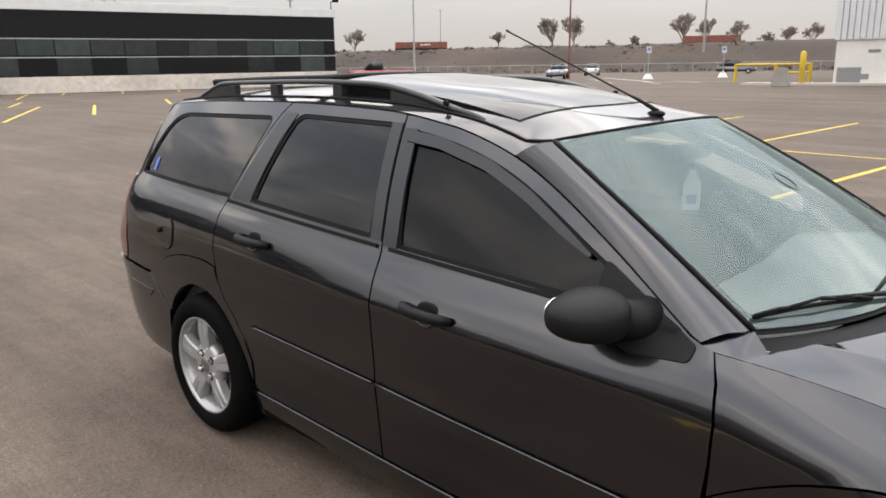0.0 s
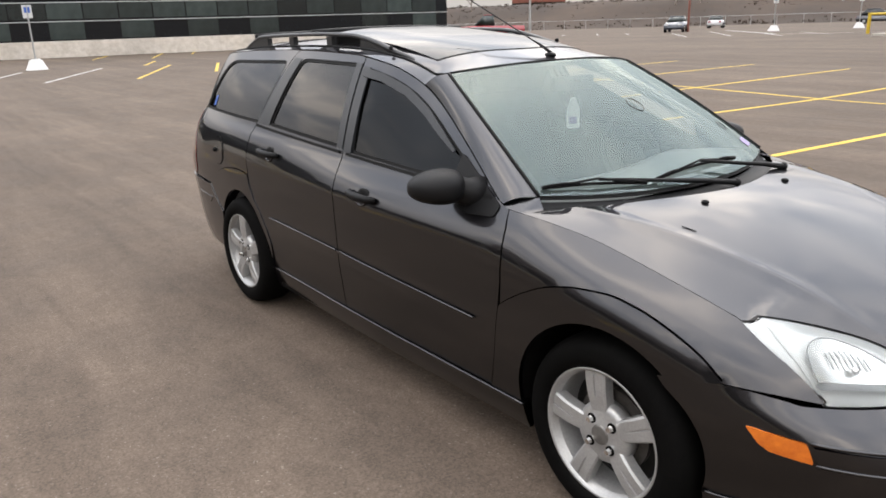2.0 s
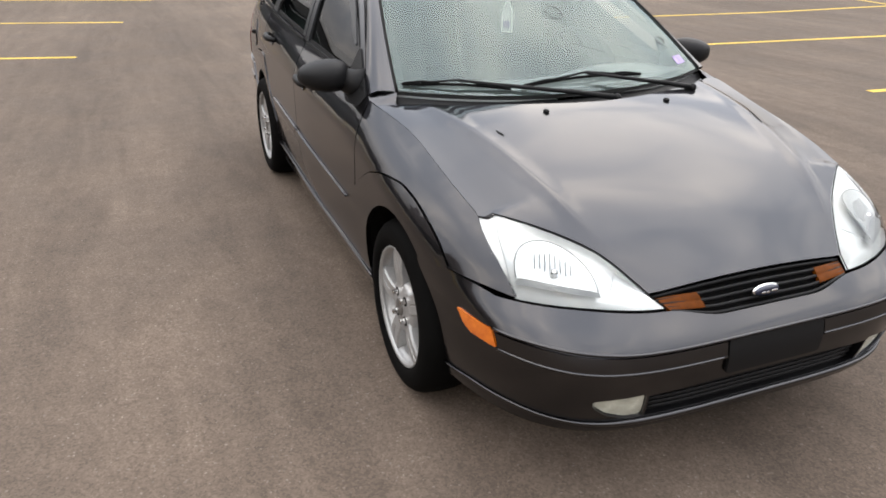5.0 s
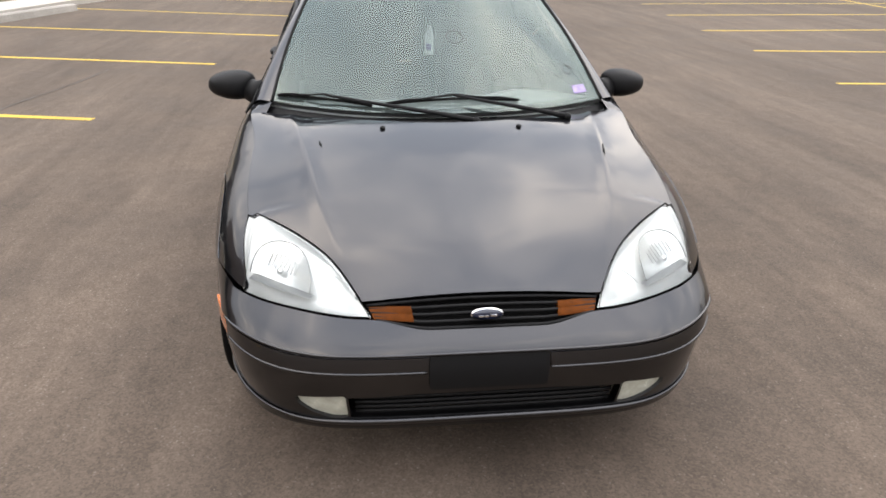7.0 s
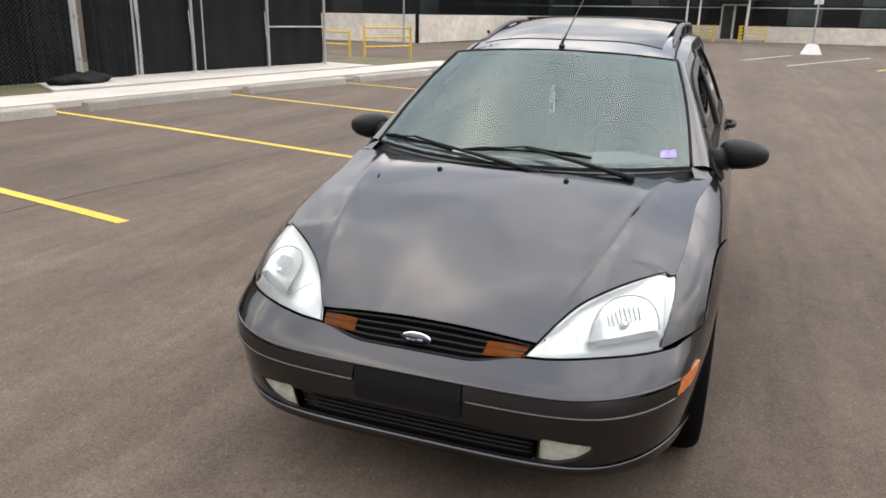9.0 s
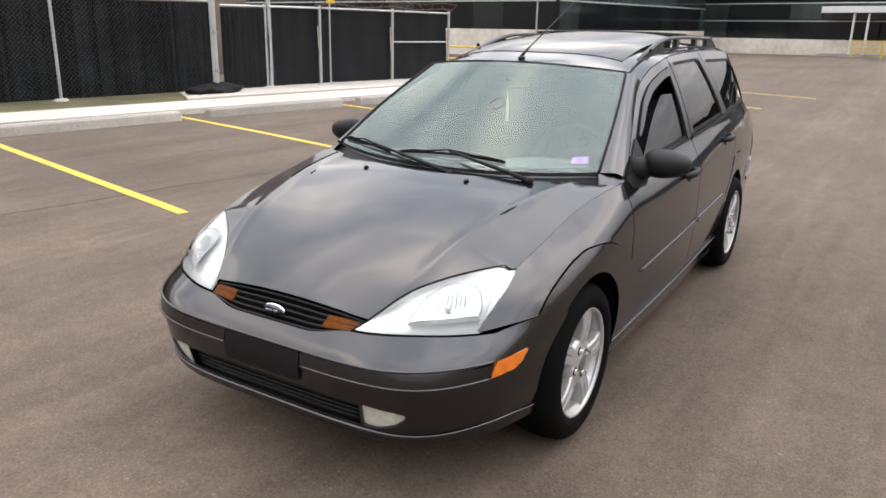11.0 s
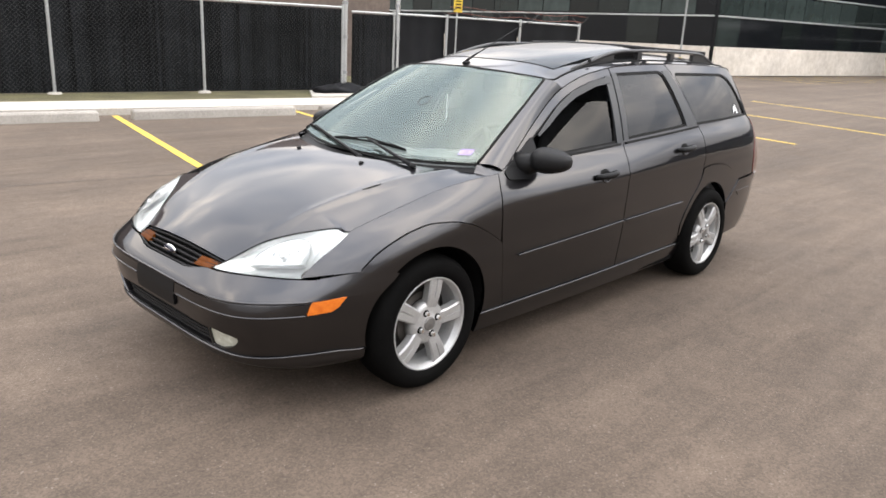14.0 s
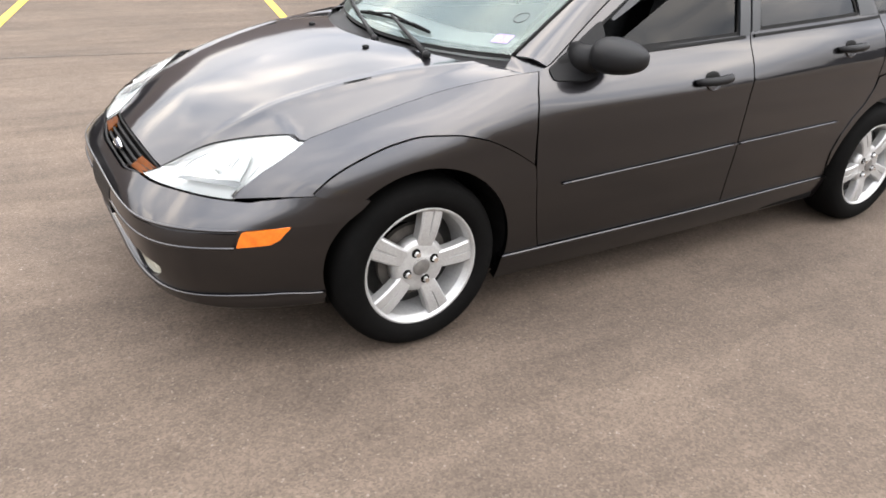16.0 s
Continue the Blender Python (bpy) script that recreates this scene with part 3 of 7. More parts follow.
FV = 9.2
POSTS = [-0.05 - 2.9 * k for k in range(9, 0, -1)] + [-0.05, 2.8, 6.05]
for u0, u1 in zip(POSTS, POSTS[1:]):
    fence_bay(u0, u1, FV, 1.88, True, "galvanised chain-link fence bay with black privacy slats")
fence_bay(6.3, 7.45, FV, 1.80, True, "narrow slatted chain-link gate between steel posts")
for u0, u1 in ((7.48, 8.95), (8.95, 11.4), (11.4, 13.65)):
    fence_bay(u0, u1, FV - 0.1, 1.80, False, "fence bay screened with dark windscreen cloth")
for u in (6.12, 7.55):
    gp = thing("gate_post", "tall galvanised steel gate post with hinge bands", "post", LOT @ pose(u, FV, 0.1), "gate posts")
    b = bmesh.new()
    tube(b, [(0, 0, -0.1), (0, 0, 2.75)], 0.055, 12)
    part("pole", b, M["galvanised"], gp)
    for z in (0.4, 1.2, 1.95):
        b = bmesh.new()
        tube(b, [(0, 0, z), (0, 0, z + 0.07)], 0.068, 12)
        part("hinge_band", b, M["sign_back"], gp)
# cloth bundle dropped at the gate
b = bmesh.new()
bmesh.ops.create_uvsphere(b, u_segments=28, v_segments=14, radius=1.0, matrix=Matrix.Diagonal((0.75, 0.28, 0.13, 1)))
for v_ in b.verts:
    v_.co += Vector((0, 0, 0.07)) + 0.09 * noise.noise_vector(v_.co * 5.0)
    v_.co.z = max(v_.co.z, 0.0)
ob = finish("crumpled_cloth", b, M["tarp"], smooth=True)
ob.matrix_world = LOT @ pose(5.7, FV - 0.6, 0.115, 0, 0, 8)
tagged(ob, "crumpled black cloth bundle lying at the foot of the fence", "cloth")
# low cladding wall behind the fence
b = bmesh.new()
prism(b, [tuple(lot(u, v)[:2]) for u, v in ((-30, 14.5), (10.6, 14.5), (10.6, 16), (-30, 16))], 0, 5.2)
tagged(finish("shed_wall", b, M["brick"]), "weathered brown clad wall behind the fence", "wall", kind="structure")

fs = thing("fence_sign", "small yellow warning sign high on the fence", "sign", LOT @ pose(9.2, FV - 0.2, 0, 0, 0, 0))
b = bmesh.new()
box(b, -0.13, 0.13, -0.01, 0.01, 2.02, 2.40, 0.01)
plate_ob = part("sign_plate", b, M["yellow"], fs)
for z in (2.29, 2.21, 2.13):
    b = bmesh.new()
    box(b, -0.085, 0.085, -0.016, -0.0105, z - 0.016, z + 0.016)
    part("text_bar", b, M["slat"], plate_ob)
b = bmesh.new()
tube(b, [(0, 0.03, 0.1), (0, 0.03, 2.42)], 0.02, 8)
part("post", b, M["galvanised"], fs)
# slanted arms and wires along the top of the cloth fence
wr = thing("fence_wires", "slanted steel arms with slack wires along the fence top", "fence wire", LOT)
for k in range(6):
    u = 8.95 + 0.94 * k
    b = bmesh.new()
    tube(b, [(u, FV - 0.1, 1.88), (u + 0.16, FV - 0.28, 2.16)], 0.011, 6)
    tube(b, [(u + 0.05, FV - 0.1, 1.88), (u - 0.12, FV + 0.08, 2.10)], 0.011, 6)
    part("arm", b, M["wire"], wr)
for z, v in ((1.98, FV - 0.19), (2.13, FV - 0.27)):
    b = bmesh.new()
    tube(b, [(8.9 + 0.4 * k, v, z + 0.03 * math.sin(k * 1.3)) for k in range(13)], 0.006, 5)
    part("wire", b, M["rust"], wr)

# camera on the building's corner
cm = em @ pose(elen - 0.3, -0.2, 5.82)
sc = thing("security_camera", "black security camera on a short bracket at the roof corner", "camera", cm)
b = bmesh.new()
tube(b, [(0, 0, 0), (0, 0, 0.5), (0.25, -0.15, 0.6)], 0.05, 8)
part("bracket", b, M["tarp"], sc)
b = bmesh.new()
box(b, 0.1, 0.55, -0.28, -0.05, 0.5, 0.75, 0.04)
part("housing", b, M["tarp"], sc)

# concrete slab between the walk and the gate
b = bmesh.new()
prism(b, [tuple(lot(u, v)[:2]) for u, v in ((4.6, 7.8), (14.2, 7.8), (14.2, 9.6), (5.4, 9.6))], -0.1, 0.126)
tagged(finish("slab", b, M["concrete"]), "pale concrete slab between the walk and the gate", "pavement", kind="structure")

# ---- distance: hillside, trees, poles, signs, parked cars ----
def ridge(name, p, q, depth, height, material, label, wob=0.5):
    b = bmesh.new()
    m, length = wall_frame(p, q)
    nx, ny = 120, 8
    rows = []
    for i in range(nx + 1):
        row = []
        for j in range(ny + 1):
            s = j / ny
            x, y = length * i / nx, depth * s
            z = height * (3 * s * s - 2 * s ** 3) * (1 + 0.12 * noise.noise(Vector((x * 0.02, 3.1, 0)))) + wob * noise.noise(Vector((x * 0.15, y * 0.15, 7))) * s
            row.append(b.verts.new(m @ Vector((x, y, z if j else -0.3))))
        rows.append(row)
    for r, t in zip(rows, rows[1:]):
        for j in range(ny):
            b.faces.new((r[j], t[j], t[j + 1], r[j + 1]))
    return tagged(finish(name, b, material, smooth=True), label, "hillside", kind="structure")


ridge("hillside", (-190, 60), (120, 215), 26, 5.6, M["hill"], "long brown scrub-covered embankment beyond the lot")
ridge("field", (-230, 62), (130, 242), 160, 2.2, M["field"], "pale dry field on top of the embankment", 0.2)
for o in bpy.data.objects:
    if o.name == "field":
        o.location.z = 4.6


def bare_tree(m, height, seed, spread=0.74):
    """A leafless tree: a tapered trunk that forks four times into fine twigs."""
    rnd = random.Random(seed)
    root = thing("bare_tree", "leafless grey-brown tree on the embankment", "tree", m, "bare trees")
    trunk, twigs = bmesh.new(), bmesh.new()

    def grow(b, p, d, ln, r, level):
        q = p + d * ln
        tube(b, [p, p.lerp(q, 0.5) + Vector((rnd.uniform(-1, 1), rnd.uniform(-1, 1), 0)) * ln * 0.05, q], [r, r * 0.8, r * 0.62], 6 if level < 2 else 3)
        if level >= 7:
            return
        for k in range(3 if level else 6):
            e = (d + Vector((rnd.uniform(-1, 1), rnd.uniform(-1, 1), rnd.uniform(-0.25, 0.8))) * spread).normalized()
            grow(trunk if level < 1 else twigs, p.lerp(q, rnd.uniform(0.40, 1.0)), e, ln * rnd.uniform(0.58, 0.8), max(r * 0.6, 0.02), level + 1)

    grow(trunk, Vector((0, 0, -0.3)), Vector((0, 0, 1)), height * 0.22, height * 0.015, 0)
    part("trunk", trunk, M["bark"], root)
    part("crown", twigs, M["bark"], root, "mass of bare twigs")
    return root


def far(t_eye, angle, dist):
    return (1.6 + dist * math.cos(radians(angle)), -2.2 + dist * math.sin(radians(angle)))


def scrub(name, p, q, width, count, hmin, hmax, z, seed):
    """A belt of bare bushes: tufts of many thin stems."""
    rnd = random.Random(seed)
    m, length = wall_frame(p, q)
    b = bmesh.new()
    for _ in range(count):
        x, y = rnd.uniform(0, length), rnd.uniform(0, width)
        h = rnd.uniform(hmin, hmax)
        for _ in range(9):
            d = Vector((rnd.uniform(-1, 1) * 0.5, rnd.uniform(-1, 1) * 0.5, 1)) * h * rnd.uniform(0.5, 1)
            o = m @ Vector((x + rnd.uniform(-0.5, 0.5), y, z(y)))
            s = Vector((rnd.uniform(-1, 1), rnd.uniform(-1, 1), 0)).normalized() * 0.10 * h
            vs = [b.verts.new(o - s * 0.3), b.verts.new(o + s * 0.3), b.verts.new(o + d + s), b.verts.new(o + d * 0.8 - s)]
            b.faces.new(vs)
    return tagged(finish(name, b, M["brush"]), "belt of bare brown bushes on the slope", "bushes", kind="stuff")


scrub("scrub", (-190, 62), (120, 217), 23, 5000, 0.3, 1.0, lambda y: 5.6 * (3 * (y / 26) ** 2 - 2 * (y / 26) ** 3) - 0.2, 5)


def pole(name, m, height, r, material, label, category):
    b = bmesh.new()
    tube(b, [(0, 0, 0), (0, 0, height * 0.5), (0, 0, height)], [r, r * 0.8, r * 0.6], 8)
    root = thing(name, label, category, m, "light poles")
    part("mast", b, material, root)
    b = bmesh.new()
    box(b, -0.5, 0.5, -0.15, 0.15, height, height + 0.12, 0.02)
    part("lamp_head", b, material, root)
    return root


def sign_post(m, plate=True):
    """A parking sign on a steel post set in a low white concrete cone."""
    root = thing("parking_sign", "small sign on a steel post in a white concrete cone", "sign", m, "parking signs")
    b = bmesh.new()
    bmesh.ops.create_cone(b, segments=20, radius1=0.46, radius2=0.24, depth=0.46, cap_ends=True, matrix=Matrix.Translation((0, 0, 0.23)))
    bmesh.ops.bevel(b, geom=[e for e in b.edges if all(v.co.z > 0.4 for v in e.verts)], offset=0.05, segments=2, affect="EDGES")
    part("cone_base", b, M["roof_white"], root, "white painted concrete base")
    b = bmesh.new()
    tube(b, [(0, 0, 0.4), (0, 0, 2.75)], 0.035, 8)
    part("post", b, M["galvanised"], root)
    b = bmesh.new()
    box(b, -0.02, 0.02, -0.19, 0.19, 2.2, 2.75, 0.004)
    plate_ob = part("sign_plate", b, M["sign"], root, "white plate with a blue square")
    b = bmesh.new()
    box(b, 0.021, 0.026, -0.12, 0.12, 2.42, 2.66)
    part("blue_square", b, M["sign_blue"], plate_ob)
    return root


def parked_car(name, m, paint, label, length=4.5, height=1.45, truck=False, category="car"):
    """A car far off: lofted body and cabin, glass, wheels and lamps."""
    root = thing(name, label, category, m, "parked cars")
    L = length / 2
    b = bmesh.new()
    if truck:
        side = [(-L, 0.55), (-L, 1.05), (-0.15 * L, 1.08), (-0.1 * L, 1.1), (0.55 * L, 1.12), (0.96 * L, 1.02), (L, 0.6), (0.98 * L, 0.4), (-0.98 * L, 0.45)]
        top = [(-0.12 * L, 1.08), (-0.08 * L, height), (0.2 * L, height), (0.5 * L, 1.1)]
    else:
        side = [(-L, 0.5), (-0.97 * L, 0.9), (-0.7 * L, 0.98), (0.4 * L, 0.95), (0.9 * L, 0.78), (L, 0.55), (0.97 * L, 0.25), (-0.97 * L, 0.27)]
        top = [(-0.85 * L, 0.95), (-0.55 * L, height - 0.04), (0.05 * L, height), (0.46 * L, 0.93)]

    def extrude(b, outline, w0, w1, zmid):
        rings = []
        for sgn in (-1, 1):
            rings.append([b.verts.new((x, sgn * (w0 if z < zmid else w1), z)) for x, z in outline])
        b.faces.new(rings[0])
        b.faces.new(rings[1][::-1])
        n = len(outline)
        for i in range(n):
            b.faces.new((rings[0][(i + 1) % n], rings[0][i], rings[1][i], rings[1][(i + 1) % n]))
        bmesh.ops.recalc_face_normals(b, faces=b.faces)
        bmesh.ops.bevel(b, geom=list(b.edges), offset=0.07, segments=2, affect="EDGES", clamp_overlap=True)

    extrude(b, side, 0.88, 0.84, 0.8)
    body = part("body", b, paint, root, smooth=True)
    b = bmesh.new()
    extrude(b, top, 0.80, 0.62, 1.2)
    part("cabin_glass", b, M["window"], root, "dark windows", True)
    b = bmesh.new()
    xs = [x for x, z in top if z > height - 0.1]
    box(b, min(xs) - 0.02, max(xs) + 0.05, -0.62, 0.62, height - 0.05, height + 0.01, 0.03)
    part("roof", b, paint, root)
    for x in (-0.62 * L, 0.62 * L):
        for y in (-0.8, 0.8):
            b = bmesh.new()
            r = 0.40 if truck else 0.32
            bmesh.ops.create_cone(b, segments=24, radius1=r, radius2=r, depth=0.22, cap_ends=True, matrix=pose(x, y, r, 90))
            w = part("wheel", b, M["slat"], root, "black tyre")
            b = bmesh.new()
            bmesh.ops.create_cone(b, segments=20, radius1=r * 0.6, radius2=r * 0.55, depth=0.24, cap_ends=True, matrix=pose(x, y, r, 90))
            part("rim", b, M["mullion"], w)
    for y in (-0.62, 0.62):
        b = bmesh.new()
        box(b, L - 0.08, L + 0.005, y - 0.16, y + 0.16, 0.62, 0.76, 0.02)
        part("headlight", b, M["sign"], root)
        b = bmesh.new()
        box(b, -L - 0.005, -L + 0.08, y - 0.14, y + 0.14, 0.66, 0.86, 0.02)
        part("tail_light", b, M["red_paint"], root)
    return root


parked_car("pickup_truck", pose(-48.1, 42.3, 0, 0, 0, 227), M["red_paint"], "red pickup truck parked by the building corner", 5.8, 2.0, True, "truck")
parked_car("blue_car", pose(-42.1, 60.5, 0, 0, 0, -62), M["car_blue"], "dark blue car parked beyond the stalls")
parked_car("white_car", pose(-53.0, 84.0, 0, 0, 0, 118), M["car_white"], "white car parked by the far fence")
parked_car("dark_suv", pose(-38.5, 95.0, 0, 0, 0, 20), M["car_dark"], "dark sport utility vehicle parked by the fence", 4.8, 1.75)
parked_car("navy_car", pose(-20.5, 84.0, 0, 0, 0, 60), M["car_blue"], "navy car parked beside the white hall", 4.5, 1.6)

sign_post(pose(-35.4, 4.2, 0, 0, 0, 0))
sign_post(pose(-31.5, 59.0, 0, 0, 0, -60))
sign_post(pose(-28.0, 66.5, 0, 0, 0, -60))

pole("light_pole", pose(-40.8, 60.5, 0, 0, 0, 30), 11, 0.11, M["rust"], "red painted steel lamp pole with a yellow foot", "lamp pole")
pole("light_pole", pose(*far(0, 135.5, 130), 0), 16, 0.18, M["galvanised"], "tall grey steel lamp pole beyond the lot", "lamp pole")
pole("light_pole", pose(*far(0, 133.5, 190), 3), 12, 0.16, M["galvanised"], "tall grey steel lamp pole beyond the lot", "lamp pole")
pole("light_pole", pose(*far(0, 114.66, 120), 3), 15, 0.17, M["sign_back"], "tall grey steel lamp pole beyond the lot", "lamp pole")
for ang, d, h, sd in ((139.85, 165, 10.5, 1), (125.3, 160, 13, 2), (123.7, 160, 14, 9), (116.0, 165, 13, 3), (114.5, 170, 11.5, 4), (112.4, 175, 10, 6), (109.3, 190, 10, 7), (107.7, 190, 10, 8), (119.4, 180, 6.5, 10), (121.0, 178, 5.0, 11), (129.2, 148, 7.0, 12), (110.6, 190, 8.0, 13)):
    bare_tree(pose(*far(0, ang, d), 4.3), h, sd)

# rust-red rail wagon on the embankment
for ang, turn, z0 in ((114.15, 24, 5.9), (134.95, 45, 5.7)):
    wx, wy = far(0, ang, 185)
    wag = thing("freight_wagon", "long rust-red freight wagon on the embankment", "rail wagon", pose(wx, wy, z0, 0, 0, turn), "freight wagons")
    b = bmesh.new()
    box(b, -6.2, 6.2, -1.4, 1.4, 0.25, 1.7, 0.05)
    part("body", b, M["rust"], wag)
    for k in range(12):
        b = bmesh.new()
        box(b, -6.0 + 1.08 * k, -5.85 + 1.08 * k, -1.46, -1.4, 0.3, 1.65)
        part("rib", b, M["rust"], wag)
    b = bmesh.new()
    box(b, -6.2, 6.2, -1.2, 1.2, -1.2, 0.25)
    part("underframe", b, M["tarp"], wag)
    if turn == 45:
        b = bmesh.new()
        box(b, -0.2, 2.2, -1.45, -1.4, 0.9, 1.2)
        part("lettering_bar", b, M["sign"], wag, "pale unreadable lettering")

# far wire fence at the foot of the hill
b = bmesh.new()
m_, ln_ = wall_frame((-190, 57), (110, 207))
fr_root = thing("perimeter_fence", "low galvanised chain-link fence along the embankment", "fence", m_, kind="structure")
tube(b, [(0, 0, 1.5), (ln_, 0, 1.5)], 0.03, 5)
part("top_rail", b, M["galvanised"], fr_root)
for k in range(int(ln_ / 4)):
    b = bmesh.new()
    tube(b, [(4 * k, 0, 0), (4 * k, 0, 1.55)], 0.035, 5)
    part("post", b, M["galvanised"], fr_root)

# ---- white hall at the edge of the lot ----
hall = thing("white_hall", "white metal-clad hall with painted block base", "building", pose(-12.0, 44.0, 0, 0, 0, 8), kind="structure")
b = bmesh.new()
box(b, 0, 40, 0.0, 30, 0, 2.45)
part("block_base", b, M["block_wall"], hall, "white painted block wall")
b = bmesh.new()
for k in range(130):
    x = -0.1 + 0.31 * k
    box(b, x, x + 0.26, -0.12, 0.05, 2.45, 9.0)
for k in range(97):
    y = -0.1 + 0.31 * k
    box(b, -0.12, 0.05, y, y + 0.26, 2.45, 9.0)
box(b, 0, 40, 0, 30, 2.45, 9.0)
part("siding", b, M["siding"], hall, "ribbed pale metal siding")
b = bmesh.new()
box(b, 0.15, 1.35, -0.02, 0.0, 0.0, 0.95)
box(b, 1.35, 1.75, -0.02, 0.0, 0.3, 0.6)
part("paint_patch", b, M["grey_patch"], hall, "grey overpainted patch")
b = bmesh.new()
box(b, 1.6, 2.2, -0.03, 0.0, 1.75, 1.9, 0.01)
part("vent", b, M["grey_patch"], hall, "dark vent grille")
b = bmesh.new()
prism(b, [(-16.5, 42.2), (26, 48.2), (26, 49.5), (-16.5, 43.6)], -0.1, 0.14)
tagged(finish("kerb", b, M["concrete"]), "pale concrete kerb round the white hall", "kerb", kind="structure")
bol = thing("bollard", "round-topped yellow steel bollard beside the hall", "bollard", pose(-13.5, 43.4, 0))
b = bmesh.new()
tube(b, [(0, 0, 0), (0, 0, 1.75), (0, 0, 1.85), (0, 0, 1.9)], [0.16, 0.16, 0.12, 0.03], 16)
part("pipe", b, M["yellow"], bol, "", True)
blk = bmesh.new()
prof = [(-0.45, 0), (0.45, 0), (0.24, 1.0), (-0.24, 1.0)]
lo = [blk.verts.new((x, -0.4 if z == 0 else -0.28, z)) for x, z in prof]
hi = [blk.verts.new((x, 0.4 if z == 0 else 0.28, z)) for x, z in prof]
blk.faces.new(lo)
blk.faces.new(hi[::-1])
for i in range(4):
    blk.faces.new((lo[(i + 1) % 4], lo[i], hi[i], hi[(i + 1) % 4]))
bmesh.ops.bevel(blk, geom=list(blk.edges), offset=0.04, segments=2, affect="EDGES")
ob = finish("concrete_block", blk, M["block"])
ob.matrix_world = pose(-13.6, 40.5, 0, 0, 0, 8)
tagged(ob, "tapered grey concrete block standing on the asphalt", "concrete block")
yellow_rail(pose(-19.0, 47.5, 0, 0, 0, 10), 4.4, 1, 1.2, 2.6)
yellow_rail(pose(-16.5, 47.7, 0, 0, 0, 10), 2.0, 2, 1.2, 2.6)

# stop sign seen from behind, and a small yellow sign on the fence
ss = thing("stop_sign", "octagonal road sign seen from its bare back", "sign", pose(-24.7, -11.7, 0, 0, 0, 205))
b = bmesh.new()
tube(b, [(0, 0, 0), (0, 0, 3.95)], 0.035, 8)
part("post", b, M["sign_back"], ss)
b = bmesh.new()
bmesh.ops.create_cone(b, segments=8, radius1=0.41, radius2=0.41, depth=0.02, cap_ends=True, matrix=pose(0.05, 0, 3.6, 0, 90) @ pose(0, 0, 0, 0, 0, 22.5))
part("plate", b, M["sign_back"], ss)

# lattice mast beyond the office building
mast = thing("lattice_mast", "grey steel lattice mast beyond the office building", "mast", pose(*far(0, 156.8, 150), 0, 0, 0, 66))
for sx, sy in ((-1, -1), (1, -1), (1, 1), (-1, 1)):
    b = bmesh.new()
    tube(b, [(2.9 * sx, 2.9 * sy, 0), (1.6 * sx, 1.6 * sy, 16), (0.5 * sx, 0.5 * sy, 30)], 0.16, 5)
    part("leg", b, M["galvanised"], mast)
for k in range(10):
    b = bmesh.new()
    z0, z1 = 3.0 * k, 3.0 * k + 3
    w0, w1 = 2.9 - 0.081 * z0, 2.9 - 0.081 * z1
    for a in range(4):
        ca, sa = math.cos(math.pi / 2 * a), math.sin(math.pi / 2 * a)
        rot = lambda x, y: (x * ca - y * sa, x * sa + y * ca)  # noqa: E731
        tube(b, [(*rot(-w0, w0), z0), (*rot(w1, w1), z1)], 0.07, 4)
        tube(b, [(*rot(w0, w0), z0), (*rot(-w1, w1), z1)], 0.07, 4)
    part("brace", b, M["galvanised"], mast)
pole("light_pole", pose(*far(0, 144.4, 110), 0), 10.5, 0.2, M["sign_back"], "tall grey steel lamp pole beyond the lot", "lamp pole")

# everything that stands on the lot follows its slope
bpy.context.view_layer.update()
for ob in list(bpy.data.objects):
    if ob.type != "MESH" or ob == ground:
        continue
    mw = ob.matrix_world.copy()
    if ob.data.users > 1:
        ob.matrix_world = Matrix.Translation((0, 0, rise(mw.translation.x, mw.translation.y))) @ mw
        continue
    back = mw.inverted().to_3x3()
    for v in ob.data.vertices:
        p = mw @ v.co
        h = rise(p.x, p.y)
        if h:
            v.co += back @ Vector((0, 0, h))

# ---- the car: materials ----
def car_paint(name, base, flake):
    m, nt, p = nodes_of(name)
    tc, n, mix = nt.nodes.new("ShaderNodeTexCoord"), nt.nodes.new("ShaderNodeTexNoise"), nt.nodes.new("ShaderNodeMixRGB")
    n.inputs["Scale"].default_value, n.inputs["Detail"].default_value = 900, 2
    dust = nt.nodes.new("ShaderNodeTexNoise")
    dust.inputs["Scale"].default_value, dust.inputs["Detail"].default_value = 5, 6
    nt.links.new(tc.outputs["Object"], n.inputs["Vector"])
    nt.links.new(tc.outputs["Object"], dust.inputs["Vector"])
    mix.inputs[1].default_value, mix.inputs[2].default_value = (*base, 1), (*flake, 1)
    nt.links.new(n.outputs[0], mix.inputs[0])
    nt.links.new(mix.outputs[0], p.inputs["Base Color"])
    mr = nt.nodes.new("ShaderNodeMapRange")
    mr.inputs["To Min"].default_value, mr.inputs["To Max"].default_value = 0.04, 0.09
    nt.links.new(dust.outputs[0], mr.inputs[0])
    nt.links.new(mr.outputs[0], p.inputs["Coat Roughness"])
    p.inputs["Metallic"].default_value, p.inputs["Roughness"].default_value, p.inputs["Coat Weight"].default_value = 1.0, 0.30, 1.0
    p.inputs["Specular Tint"].default_value, p.inputs["Coat IOR"].default_value = (0.5, 0.5, 0.52, 1), 1.50
    return m


